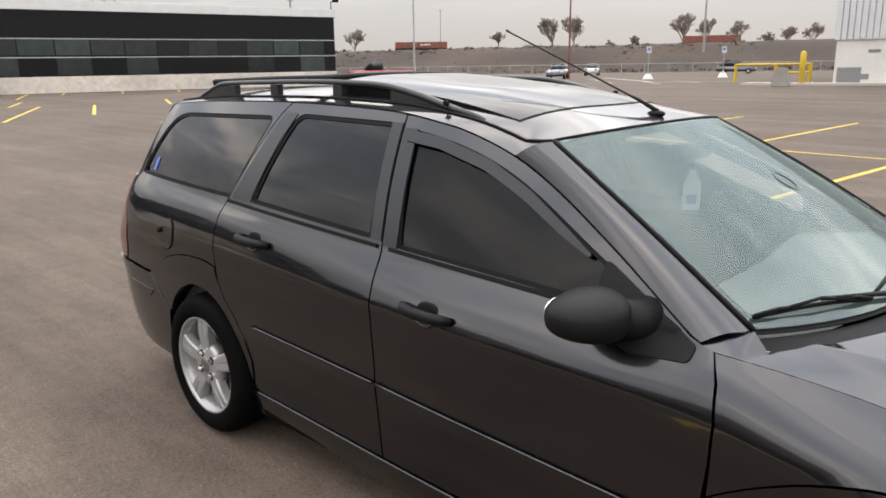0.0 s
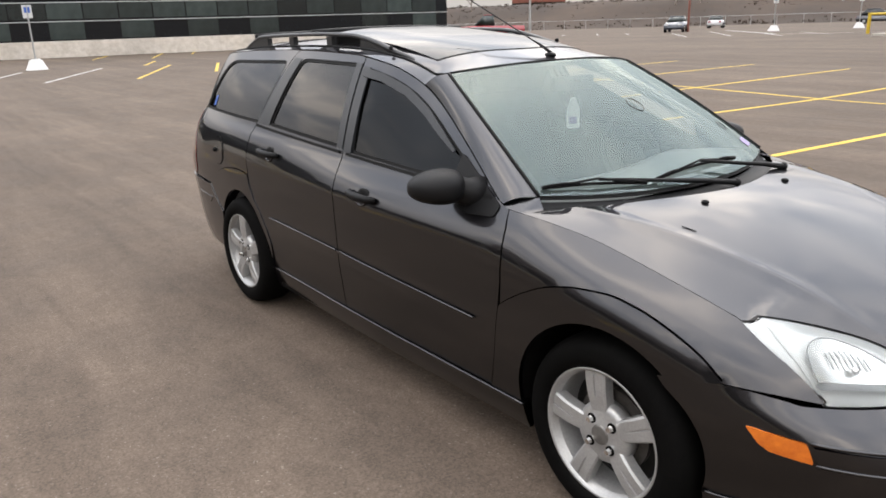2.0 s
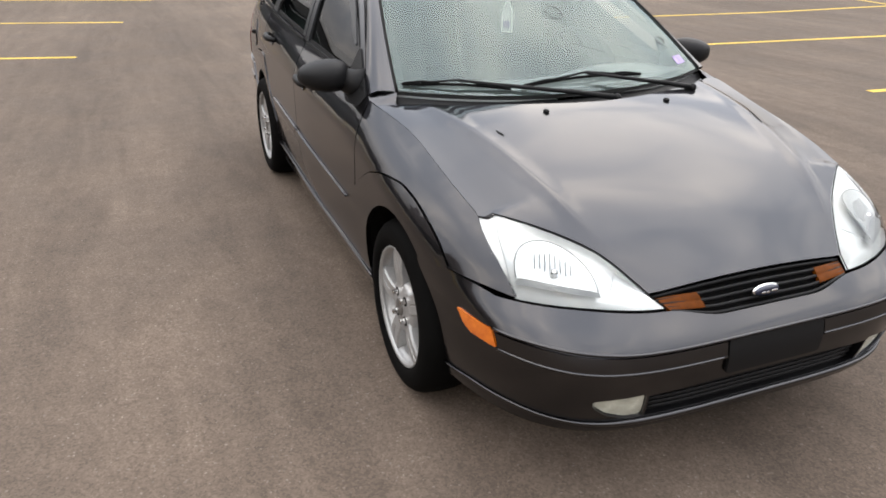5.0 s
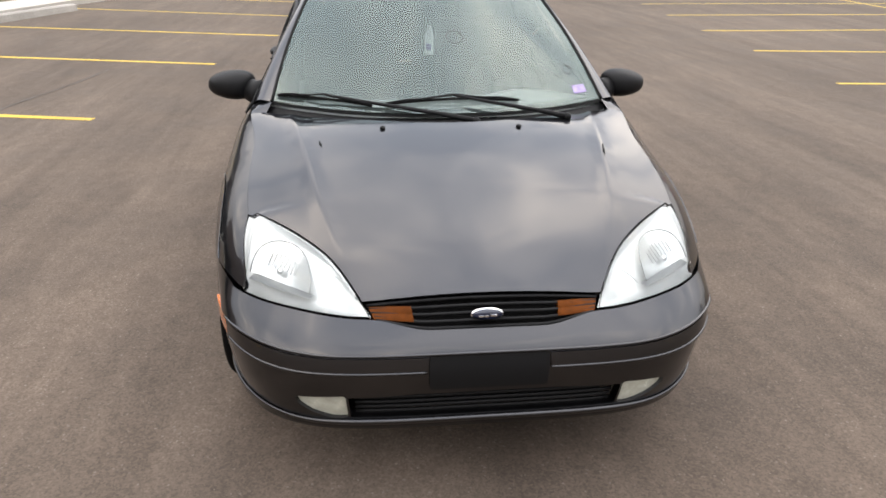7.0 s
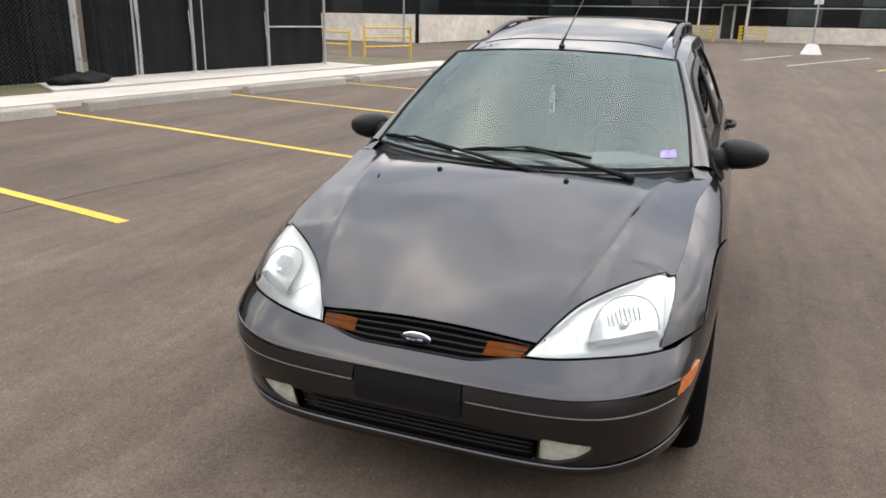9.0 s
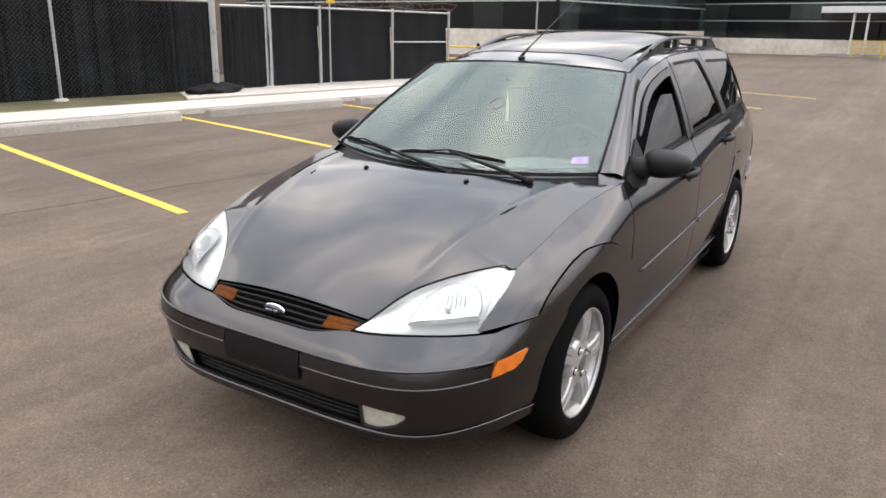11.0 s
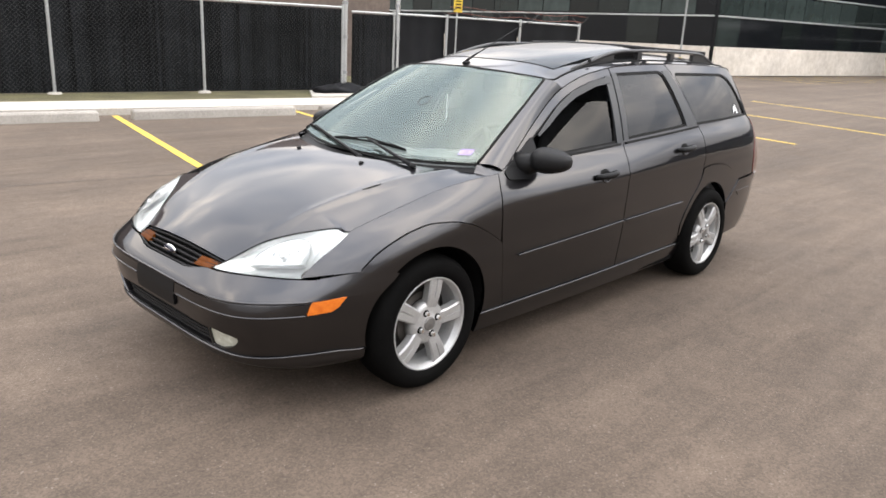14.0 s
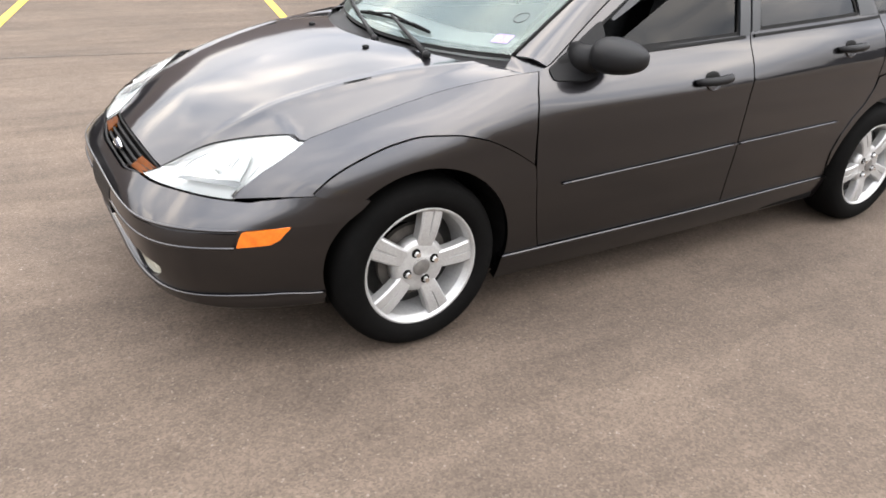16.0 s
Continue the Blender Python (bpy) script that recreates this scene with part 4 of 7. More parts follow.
PAINT = car_paint("grey_metallic_paint", (0.0235, 0.0231, 0.0254), (0.0425, 0.0418, 0.0458))
TRIM = pbr("black_plastic", (0.00455, 0.00455, 0.004875), (0.00845, 0.00845, 0.0091), 260, 0.5, bump=0.0004, stain=0.06, spec=0.16)
PILLAR = pbr("satin_pillar_trim", (0.010, 0.0115, 0.014), (0.016, 0.018, 0.021), 120, 0.32, stain=0.1, spec=0.4)
RAIL = pbr("satin_rail", (0.012, 0.0122, 0.013), (0.020, 0.0203, 0.0215), 120, 0.42, stain=0.1, spec=0.45)
RUBBER = pbr("tyre_rubber", (0.0018, 0.0018, 0.0018), (0.0045, 0.0043, 0.0041), 60, 0.8, bump=0.0006, stain=0.25, stain_scale=6, spec=0.05)
SEAL = pbr("rubber_seal", (0.004, 0.004, 0.004), (0.008, 0.008, 0.008), 40, 0.6, spec=0.12)
VOID = pbr("underbody", (0.002, 0.002, 0.002), (0.006, 0.0055, 0.0055), 10, 0.95, spec=0.05)
ALLOY = pbr("silver_alloy", (0.3276, 0.3276, 0.3276), (0.4212, 0.4212, 0.4134), 120, 0.35, metal=0.5, stain=0.08, stain_scale=9)
BARREL = pbr("dark_barrel", (0.025, 0.025, 0.024), (0.06, 0.058, 0.056), 40, 0.6, metal=0.2, stain=0.2)
CHROME = pbr("chrome", (0.80, 0.80, 0.80), (0.88, 0.88, 0.88), 20, 0.12, metal=1.0, spread=0.05)
REFLECTOR = pbr("lamp_reflector", (0.58, 0.60, 0.59), (0.67, 0.69, 0.68), 30, 0.22, metal=0.15, spread=0.1)
BOWL = pbr("bowl_mirror", (0.56, 0.58, 0.57), (0.64, 0.66, 0.65), 30, 0.18, metal=0.55, spread=0.06)
# greys that draw shade between prisms and along edges; the shelf shares one
RIB = pbr("prism_shadow", (0.20, 0.21, 0.21), (0.28, 0.29, 0.29), 40, 0.3, metal=0.3)
LAMP_LINE = pbr("lamp_shadow_grey", (0.22, 0.23, 0.23), (0.36, 0.37, 0.37), 60, 0.4, metal=0.3)
FOG = pbr("hazed_fog_lens", (0.3276, 0.3276, 0.273), (0.4836, 0.4836, 0.4134), 30, 0.25, stain=0.15, stain_scale=14)
AMBER = pbr("amber_lens", (0.4836, 0.1014, 0.00624), (0.663, 0.1716, 0.0117), 40, 0.15, stain=0.1, coat=1.0)
AMBER_DARK = pbr("dark_amber_lens", (0.055, 0.015, 0.001), (0.10, 0.026, 0.002), 40, 0.5, stain=0.15, spec=0.06)
RED_LENS = pbr("red_lens", (0.07, 0.006, 0.006), (0.10, 0.009, 0.008), 30, 0.15, coat=1.0)
WINDSHIELD = clear("windshield_glass", (0.74, 0.81, 0.78), 1.8, rough=0.07, sheen=(0.84, 0.97, 0.96), film=0.34)
TINT = clear("tinted_glass", (0.03, 0.033, 0.038), 1.38)
TINT_FRONT = clear("front_tinted_glass", (0.02, 0.023, 0.028), 1.28)
LENS = clear("lamp_lens", (0.985, 0.99, 0.99), 1.4)
SUNROOF = pbr("sunroof_glass", (0.010, 0.012, 0.014), (0.014, 0.016, 0.018), 10, 0.06, spread=0.02, spec=0.22)
GREY_PLASTIC = pbr("grey_dashboard", (0.27, 0.285, 0.285), (0.32, 0.335, 0.335), 160, 0.7, stain=0.06)
CLOTH = pbr("grey_seat_cloth", (0.040, 0.042, 0.044), (0.062, 0.064, 0.066), 30, 0.95, stain=0.1)
BADGE_BLUE = pbr("badge_blue", (0.005, 0.009, 0.026), (0.008, 0.014, 0.04), 20, 0.2, coat=1.0)
RING = pbr("ring_residue", (0.06, 0.07, 0.07), (0.10, 0.11, 0.11), 60, 0.6)
PAPER = pbr("white_paper", (0.5616, 0.5772, 0.5772), (0.6552, 0.663, 0.663), 30, 0.7)
STICKER = pbr("lilac_sticker", (0.15, 0.10, 0.27), (0.34, 0.29, 0.46), 60, 0.5, stain=0.2, stain_scale=40)
BLUE_STICKER = pbr("blue_sticker", (0.05, 0.11, 0.42), (0.08, 0.16, 0.55), 30, 0.5)


# ---- the car: surfaces ----
def smooth_line(*keys):
    """A smooth function through (x, y) keys."""
    xs, ys = np.array([k[0] for k in keys], float), np.array([k[1] for k in keys], float)
    d = np.gradient(ys, xs)
    sl = np.diff(ys) / np.diff(xs)
    for i in range(1, len(xs) - 1):
        d[i] = 0 if sl[i - 1] * sl[i] <= 0 else 2 * sl[i - 1] * sl[i] / (sl[i - 1] + sl[i])

    def f(x):
        x = min(max(x, xs[0]), xs[-1])
        i = int(min(max(np.searchsorted(xs, x) - 1, 0), len(xs) - 2))
        h = xs[i + 1] - xs[i]
        t = (x - xs[i]) / h
        return float((2 * t**3 - 3 * t**2 + 1) * ys[i] + (t**3 - 2 * t**2 + t) * h * d[i] + (3 * t**2 - 2 * t**3) * ys[i + 1] + (t**3 - t**2) * h * d[i + 1])

    return f


def ramp01(a, b, x):
    t = float(min(max((x - a) / (b - a), 0.0), 1.0))
    return t * t * (3 - 2 * t)


HUB_Z, HUB_F, HUB_R = 0.306, 1.30, -1.314
body_half = smooth_line((0.10, 0.72), (0.19, 0.775), (0.28, 0.803), (0.42, 0.824), (0.56, 0.836), (0.72, 0.836), (0.85, 0.826), (0.95, 0.81), (1.5, 0.80))
shoulder = smooth_line((-2.45, 1.062), (-1.9, 1.043), (-0.9, 0.995), (0.0, 0.95), (0.6, 0.925), (0.81, 0.916), (0.92, 0.908), (1.1, 0.882), (1.3, 0.842), (1.5, 0.793), (1.643, 0.750), (1.85, 0.68), (2.1, 0.60))
front_reach = smooth_line((0.10, 1.96), (0.18, 2.05), (0.27, 2.10), (0.36, 2.125), (0.44, 2.135), (0.50, 2.125), (0.55, 2.085), (0.60, 2.05), (0.9, 2.03))
rear_reach = smooth_line((0.1, -2.23), (0.25, -2.37), (0.45, -2.42), (0.6, -2.41), (0.8, -2.335), (1.0, -2.275), (1.2, -2.14), (1.4, -1.985))
crease_f = smooth_line((0.82, 0.560), (0.88, 0.612), (0.94, 0.652), (1.0, 0.686), (1.1, 0.729), (1.2, 0.750), (1.3, 0.754), (1.4, 0.739), (1.5, 0.708), (1.6, 0.663), (1.67, 0.613), (1.72, 0.57))
crease_r = smooth_line((-1.83, 0.60), (-1.78, 0.642), (-1.7, 0.688), (-1.6, 0.730), (-1.5, 0.757), (-1.38, 0.773), (-1.28, 0.776), (-1.18, 0.766), (-1.08, 0.728), (-1.0, 0.672), (-0.95, 0.60), (-0.93, 0.50), (-0.925, 0.40))
NF, X0F = 4.6, 0.70


def base_half(x, z):
    """Half width before the ends are rounded off."""
    zs = shoulder(x)
    drop = 0.052 + 0.063 * ramp01(0.8, 1.25, x)
    zz = min(z, zs)
    y = body_half(zz) - drop * min(max((zz - (zs - 0.17)) / 0.17, 0), 1) ** 2.1
    # a soft fold along the flank
    y += 0.006 * math.exp(-((z - (0.80 + 0.03 * (0.8 - x) / 2)) / 0.025) ** 2) * (1 - ramp01(0.6, 1.0, x)) * ramp01(-2.2, -1.9, x)
    if z > zs:
        h = z - zs
        y -= 0.33 * h + 0.36 * h * h + 0.13 * h * ramp01(-0.2, 0.3, x)
    y *= 1 - 0.026 * ramp01(0.2, -0.95, x) * ramp01(0.98, 0.80, z)
    if x < -0.6:
        c = 0.062 + 0.050 * ramp01(0.75, 1.1, z)
        y *= 1 - c * ((-x - 0.6) / 1.3) ** 2
    return y


def rear_round(z):
    """How square the rear corners are, the bumper's softer than the body's."""
    return 7.0 + 4.0 * ramp01(0.52, 0.75, z)


def side(x, z):
    """Half width of the body at a place along it and a height."""
    y = base_half(x, z)
    if x > X0F:
        y *= max(1 - ((x - X0F) / (front_reach(z) - X0F)) ** NF, 0.0) ** (1 / NF)
    if x < -1.2:
        e = rear_round(z)
        y *= max(1 - min(1.0, (-x - 1.2) / (-rear_reach(z) - 1.2)) ** e, 0.0) ** (1 / e)
    return y


def nose_table(z=0.45, n=400):
    rows, s, last = [], 0.0, None
    for k in range(n + 1):
        th = math.pi / 2 * k / n
        x = X0F + (front_reach(z) - X0F) * math.cos(th) ** (2 / NF)
        y = base_half(x, z) * math.sin(th) ** (2 / NF)
        if last:
            s += math.hypot(x - last[0], y - last[1])
        last = (x, y)
        rows.append((s, th, x, y))
    return np.array(rows)


NOSE = nose_table()


def s_of_x(x):
    return float(np.interp(-x, -NOSE[:, 2], NOSE[:, 0]))


def s_of_y(y):
    return float(np.interp(y, NOSE[:300, 3], NOSE[:300, 0]))


def nose(s, z, out=0.0):
    """A place on the front bumper: s metres round it from the middle, z up."""
    th = float(np.interp(abs(s), NOSE[:, 0], NOSE[:, 1]))
    c, q = max(math.cos(th), 0) ** (2 / NF), math.sin(th) ** (2 / NF)
    x = X0F + (front_reach(z) + out - X0F) * c
    return Vector((x, math.copysign((base_half(x, z) + out) * q, s), z))


# ---- the car: panels ----
from mathutils import geometry as geo


def resample(loop, step, closed=True):
    out = []
    n = len(loop)
    for i in range(n if closed else n - 1):
        a, b = Vector(loop[i]), Vector(loop[(i + 1) % n])
        k = max(1, int(math.ceil((b - a).length / step)))
        out += [a.lerp(b, j / k) for j in range(k)]
    if not closed:
        out.append(Vector(loop[-1]))
    return out


def inside(pts, loop):
    """Which points lie in a closed outline."""
    x, y = pts[:, 0], pts[:, 1]
    hit = np.zeros(len(pts), bool)
    n = len(loop)
    for i in range(n):
        (x0, y0), (x1, y1) = loop[i], loop[(i + 1) % n]
        if y0 == y1:
            continue
        cross = ((y0 > y) != (y1 > y)) & (x < (x1 - x0) * (y - y0) / (y1 - y0) + x0)
        hit ^= cross
    return hit


def fill(outline, holes=(), step=0.03, folds=()):
    """Triangles over a flat outline with holes; folds are lines that edges must follow."""
    loops = [resample([Vector(p) for p in l], step) for l in (outline, *holes)]
    pts, edges = [], []
    for l in loops:
        o = len(pts)
        pts += [tuple(p) for p in l]
        edges += [(o + i, o + (i + 1) % len(l)) for i in range(len(l))]
    border = np.array(pts)
    for f in folds:
        l = resample([Vector(p) for p in f], step, False)
        keep = inside(np.array([tuple(p) for p in l]), [tuple(p) for p in loops[0]])
        o = len(pts)
        for i, p in enumerate(l):
            if keep[i]:
                pts.append(tuple(p))
                if i and keep[i - 1]:
                    edges.append((len(pts) - 2, len(pts) - 1))
    lo, hi = border.min(0), border.max(0)
    gx, gy = np.meshgrid(np.arange(lo[0], hi[0], step), np.arange(lo[1], hi[1], step * 0.87))
    gx = gx + (np.arange(gx.shape[0]) % 2)[:, None] * step / 2
    grid = np.stack([gx.ravel(), gy.ravel()], 1) + 1e-5
    grid = grid[inside(grid, [tuple(p) for p in loops[0]])]
    for h in loops[1:]:
        grid = grid[~inside(grid, [tuple(p) for p in h])]
    if len(grid):
        near = np.array(pts)
        d = np.sqrt(((grid[:, None, :] - near[None]) ** 2).sum(2)).min(1)
        grid = grid[d > 0.55 * step]
    pts += [tuple(p) for p in grid]
    vs, _, fs, *_ = geo.delaunay_2d_cdt([Vector(p) for p in pts], edges, [], 0, 1e-6)
    mids = np.array([[sum(vs[i][0] for i in f) / 3, sum(vs[i][1] for i in f) / 3] for f in fs])
    ok = inside(mids, [tuple(p) for p in loops[0]])
    for h in loops[1:]:
        ok &= ~inside(mids, [tuple(p) for p in h])
    return [(v[0], v[1]) for v in vs], [tuple(f) for f, k in zip(fs, ok) if k]


def shell(points, faces, depth, away=None, mirror=False):
    """A sheet of metal or glass: the outer face, and a rim folded back by depth."""
    P = np.array([tuple(p) for p in points], float)
    F = np.array(faces)
    nrm = np.cross(P[F[:, 1]] - P[F[:, 0]], P[F[:, 2]] - P[F[:, 0]])
    mid = P[F].mean(1)
    way = mid - np.array(away if away is not None else (0.0, 0.0, 0.55)) * np.array([1, 1, 1])
    if away is None:
        way[:, 0] *= 0.15
    if (nrm * way).sum() < 0:
        F = F[:, ::-1]
        nrm = -nrm
    vn = np.zeros_like(P)
    for k in range(3):
        np.add.at(vn, F[:, k], nrm)
    vn /= np.linalg.norm(vn, axis=1, keepdims=True) + 1e-12
    used = np.unique(F)
    if mirror:
        P, vn, F = P * [1, -1, 1], vn * [1, -1, 1], F[:, ::-1]
    bm = bmesh.new()
    v = {int(i): bm.verts.new(P[i]) for i in used}
    count = {}
    for a, b, c in F:
        bm.faces.new((v[int(a)], v[int(b)], v[int(c)])).smooth = True
        for e in ((a, b), (b, c), (c, a)):
            key = (min(int(e[0]), int(e[1])), max(int(e[0]), int(e[1])))
            count[key] = None if key in count else (int(e[0]), int(e[1]))
    if depth:
        top, mid_, low = {}, {}, {}
        for e in count.values():
            if e:
                for i in e:
                    if i not in top:
                        top[i], low[i] = bm.verts.new(P[i]), bm.verts.new(P[i] - vn[i] * depth)
                bm.faces.new((top[e[0]], low[e[0]], low[e[1]], top[e[1]])).smooth = False
    return bm


CAR = thing("station_wagon", "dark grey metallic station wagon with black roof rails parked on asphalt", "car")


def side_panel(name, outline, material, label="", holes=(), step=0.03, out=0.0, depth=0.012, folds=(), parents=None, both=(1, -1)):
    """A panel of the flank, drawn from the side as (x, z), on both sides of the car."""
    flat, faces = fill(outline, holes, step, folds)
    pts = [(x, side(x, z) + out, z) for x, z in flat]
    made = []
    for k, sgn in enumerate((1, -1)):
        if sgn in both:
            made.append(part(name, shell(pts, faces, depth, mirror=sgn < 0), material, parents[k] if parents else CAR, label))
        else:
            made.append(None)
    return made


def inset(loop, d):
    """The outline moved inwards by d."""
    pts = [Vector(p) for p in loop]
    area = sum(pts[i].x * pts[(i + 1) % len(pts)].y - pts[(i + 1) % len(pts)].x * pts[i].y for i in range(len(pts)))
    sg = 1 if area > 0 else -1
    out = []
    for i, p in enumerate(pts):
        a, b = (p - pts[i - 1]).normalized(), (pts[(i + 1) % len(pts)] - p).normalized()
        na, nb = Vector((-a.y, a.x)) * sg, Vector((-b.y, b.x)) * sg
        n = (na + nb)
        n = n / max(n.length_squared / 2, 0.35)
        out.append(tuple(p + n * d))
    return out


def rounded(loop, radii, n=5):
    """The outline with its corners rounded."""
    pts = [Vector(p) for p in loop]
    out = []
    for i, p in enumerate(pts):
        r = radii[i] if isinstance(radii, (list, tuple)) else radii
        if r <= 0:
            out.append(tuple(p))
            continue
        a, b = pts[i - 1] - p, pts[(i + 1) % len(pts)] - p
        ra, rb = min(r, a.length * 0.48), min(r, b.length * 0.48)
        s, e = p + a.normalized() * ra, p + b.normalized() * rb
        for k in range(n + 1):
            t = k / n
            out.append(tuple((1 - t) ** 2 * s + 2 * t * (1 - t) * p + t * t * e))
    return out


def arc(cx, cz, r, a0, a1, n=24, flat=1.0):
    return [(cx + r * math.cos(radians(a0 + (a1 - a0) * k / n)), cz + flat * r * math.sin(radians(a0 + (a1 - a0) * k / n))) for k in range(n + 1)]


G = 0.0035
top_gap = smooth_line((-2.2, 1.335), (-1.9, 1.374), (-1.4, 1.397), (-0.9, 1.402), (-0.4, 1.387), (-0.1, 1.350), (0.1, 1.295), (0.3, 1.213), (0.55, 1.082), (0.81, 0.925))
sill = lambda x: 0.272 + 0.014 * (0.95 - x) / 1.95  # noqa: E731
R_OPEN = 0.347

# front wing
arch = arc(HUB_F, HUB_Z + 0.004, R_OPEN, 50.5, 186, 30)
seam_z = smooth_line((1.40, 0.545), (1.515, 0.573), (1.617, 0.599), (1.672, 0.609), (1.765, 0.607), (1.872, 0.597), (1.92, 0.590), (1.98, 0.585), (2.03, 0.581))
lamp_edge = [(1.872, 0.600), (1.858, 0.612), (1.822, 0.640), (1.775, 0.671), (1.712, 0.706), (1.660, 0.736), (1.640, 0.748)]
fender_outline = [(x, seam_z(x)) for x in np.linspace(1.66, 1.872, 8)] + [(x + 0.004, z) for x, z in lamp_edge]
fender_outline += [(x, shoulder(x) - 0.001) for x in np.linspace(1.6, 0.93, 16)] + [(0.850, 0.913)]
N_TOP = len(fender_outline)
door_front = [(0.850, 0.913), (0.872, 0.86), (0.886, 0.78), (0.884, 0.69), (0.874, 0.60), (0.860, 0.51), (0.840, 0.41), (0.816, 0.32), (0.800, 0.274)]
CG = 0.002
cut_f = [(x, crease_f(x)) for x in np.linspace(0.884, 1.668, 44)]
front_f = [(x + G, z) for x, z in door_front[1:4] if z > 0.63]
side_panel("front_fender", fender_outline + front_f + [(x, z + CG) for x, z in cut_f], PAINT, step=0.022)
flare_f = [(x, z - CG) for x, z in cut_f] + [(x, seam_z(x) - 0.001) for x in (1.655, 1.617, 1.56)] + arch + [(0.953, 0.280), (0.806, 0.280)] + [(x + G, z) for x, z in door_front[::-1] if 0.30 < z < 0.61]
side_panel("arch_flare", flare_f, PAINT, step=0.022, out=0.004, depth=0.018)

# doors
split_x = smooth_line((0.26, -0.205), (0.40, -0.192), (0.55, -0.190), (0.9, -0.217), (0.98, -0.225), (1.2, -0.262), (1.4, -0.295))
fd = [(x - G, z) for x, z in door_front[::-1]]
fd += [(x, top_gap(x) - 0.004) for x in np.linspace(0.79, -0.26, 24)]
fd += [(split_x(z) + G, z) for z in np.linspace(top_gap(-0.29) - 0.006, 0.280, 20)]
fwin = rounded([(0.775, shoulder(0.775) + 0.022), (0.53, 1.055), (0.29, 1.178), (0.09, 1.262), (-0.10, 1.313), (-0.252, 1.334), (split_x(0.985) + 0.065, 0.985)], [0.02, 0.3, 0.3, 0.3, 0.3, 0.03, 0.015])
front_door = side_panel("front_door", fd, PAINT, holes=[fwin], step=0.026)
rd_rear = [(-0.985, 0.288), (-0.958, 0.34), (-0.948, 0.42), (-0.975, 0.50), (-1.03, 0.575), (-1.105, 0.64), (-1.150, 0.71), (-1.168, 0.80), (-1.174, 0.9), (-1.165, 0.98), (-1.140, 1.03), (-1.09, 1.12), (-1.035, 1.22), (-0.985, 1.31), (-0.950, 1.365), (-0.915, top_gap(-0.9) - 0.004)]
rd = [(x + G, z) for x, z in rd_rear] + [(x, top_gap(x) - 0.004) for x in np.linspace(-0.88, -0.31, 12)] + [(split_x(z) - G, z) for z in np.linspace(top_gap(-0.3) - 0.006, 0.282, 20)]
rwin = rounded([(split_x(0.998) - 0.055, 0.998), (-0.325, 1.350), (-0.845, 1.364), (-0.895, 1.26), (-0.965, 1.07), (-0.97, 1.036)], [0.015, 0.03, 0.05, 0.3, 0.1, 0.02])
rear_door = side_panel("rear_door", rd, PAINT, holes=[rwin], step=0.026)

# quarter panel
arch_r = arc(HUB_R, HUB_Z + 0.004, R_OPEN, -6, 150, 34)
rear_line = [(x, top_gap(x) - 0.002) for x in np.linspace(-0.94, -1.88, 22)]
rear_line += [(-1.97, 1.31), (-2.075, 1.15), (-2.14, 1.03), (-2.145, 0.95), (-2.085, 0.80), (-2.085, 0.70), (-2.11, 0.635)]
qwin = rounded([(-1.125, 1.036), (-0.985, 1.352), (-1.76, 1.342), (-1.90, 1.255), (-2.04, 1.075), (-2.05, 1.052)], [0.02, 0.05, 0.1, 0.25, 0.06, 0.02])
cut_r = [(x, crease_r(x)) for x in np.linspace(-1.80, -1.167, 36)]
edge_r = [(x - G, z) for x, z in rd_rear]
top_q = [q for q in edge_r if q[1] > 0.77] + rear_line
quarter = side_panel("quarter_panel", top_q + [(-1.805, 0.630)] + [(x, z + CG) for x, z in cut_r], PAINT, holes=[qwin], step=0.024)
flare_q = [(x, z - CG) for x, z in cut_r[::-1]] + [(-1.800, 0.618), (-1.72, 0.560), (-1.62, 0.480)] + [q for q in arch_r[::-1] if -1.61 < q[0] and q[1] > 0.33] + [(x - 0.001, z) for x, z in rd_rear if 0.33 < z < 0.755]
side_panel("arch_flare", flare_q, PAINT, step=0.022, out=0.005, depth=0.018)

# glass and seals
for win, door, glass, lab in ((rwin, rear_door, TINT, "dark tinted window"), (qwin, quarter, TINT, "dark tinted window")):
    side_panel("window_seal", inset(win, -0.012), SEAL, "black rubber seal", holes=[inset(win, 0.014)], step=0.05, out=-0.004, depth=0.01, parents=door)
    side_panel("window_glass", inset(win, 0.010), glass, lab, step=0.05, out=-0.009, depth=0, parents=door)
side_panel("window_seal", inset(fwin, -0.012), SEAL, "black rubber seal", holes=[inset(fwin, 0.012)], step=0.04, out=-0.004, depth=0.01, parents=front_door)
g_in = inset(fwin, 0.009)
side_panel("window_glass", g_in, TINT_FRONT, "dark tinted window", step=0.05, out=-0.010, depth=0, parents=front_door, both=(-1,))
half = [(p[0], min(p[1], 1.205 - 0.45 * max(0, p[0] + 0.02) - 0.02 * max(0, -p[0]))) for p in g_in]
side_panel("window_glass", half, TINT_FRONT, "dark tinted window half lowered", step=0.05, out=-0.012, depth=0, parents=front_door, both=(1,))
sail_panel = [(0.802, shoulder(0.8) - 0.030), (0.81, shoulder(0.8) + 0.004), (0.70, 0.978), (0.552, 1.056), (0.540, 1.053), (0.535, 0.940), (0.60, 0.895), (0.66, 0.877)]
side_panel("mirror_sail", rounded(sail_panel, 0.012), TRIM, "black plastic mirror mount panel", step=0.03, out=0.006, depth=0.014, parents=front_door)
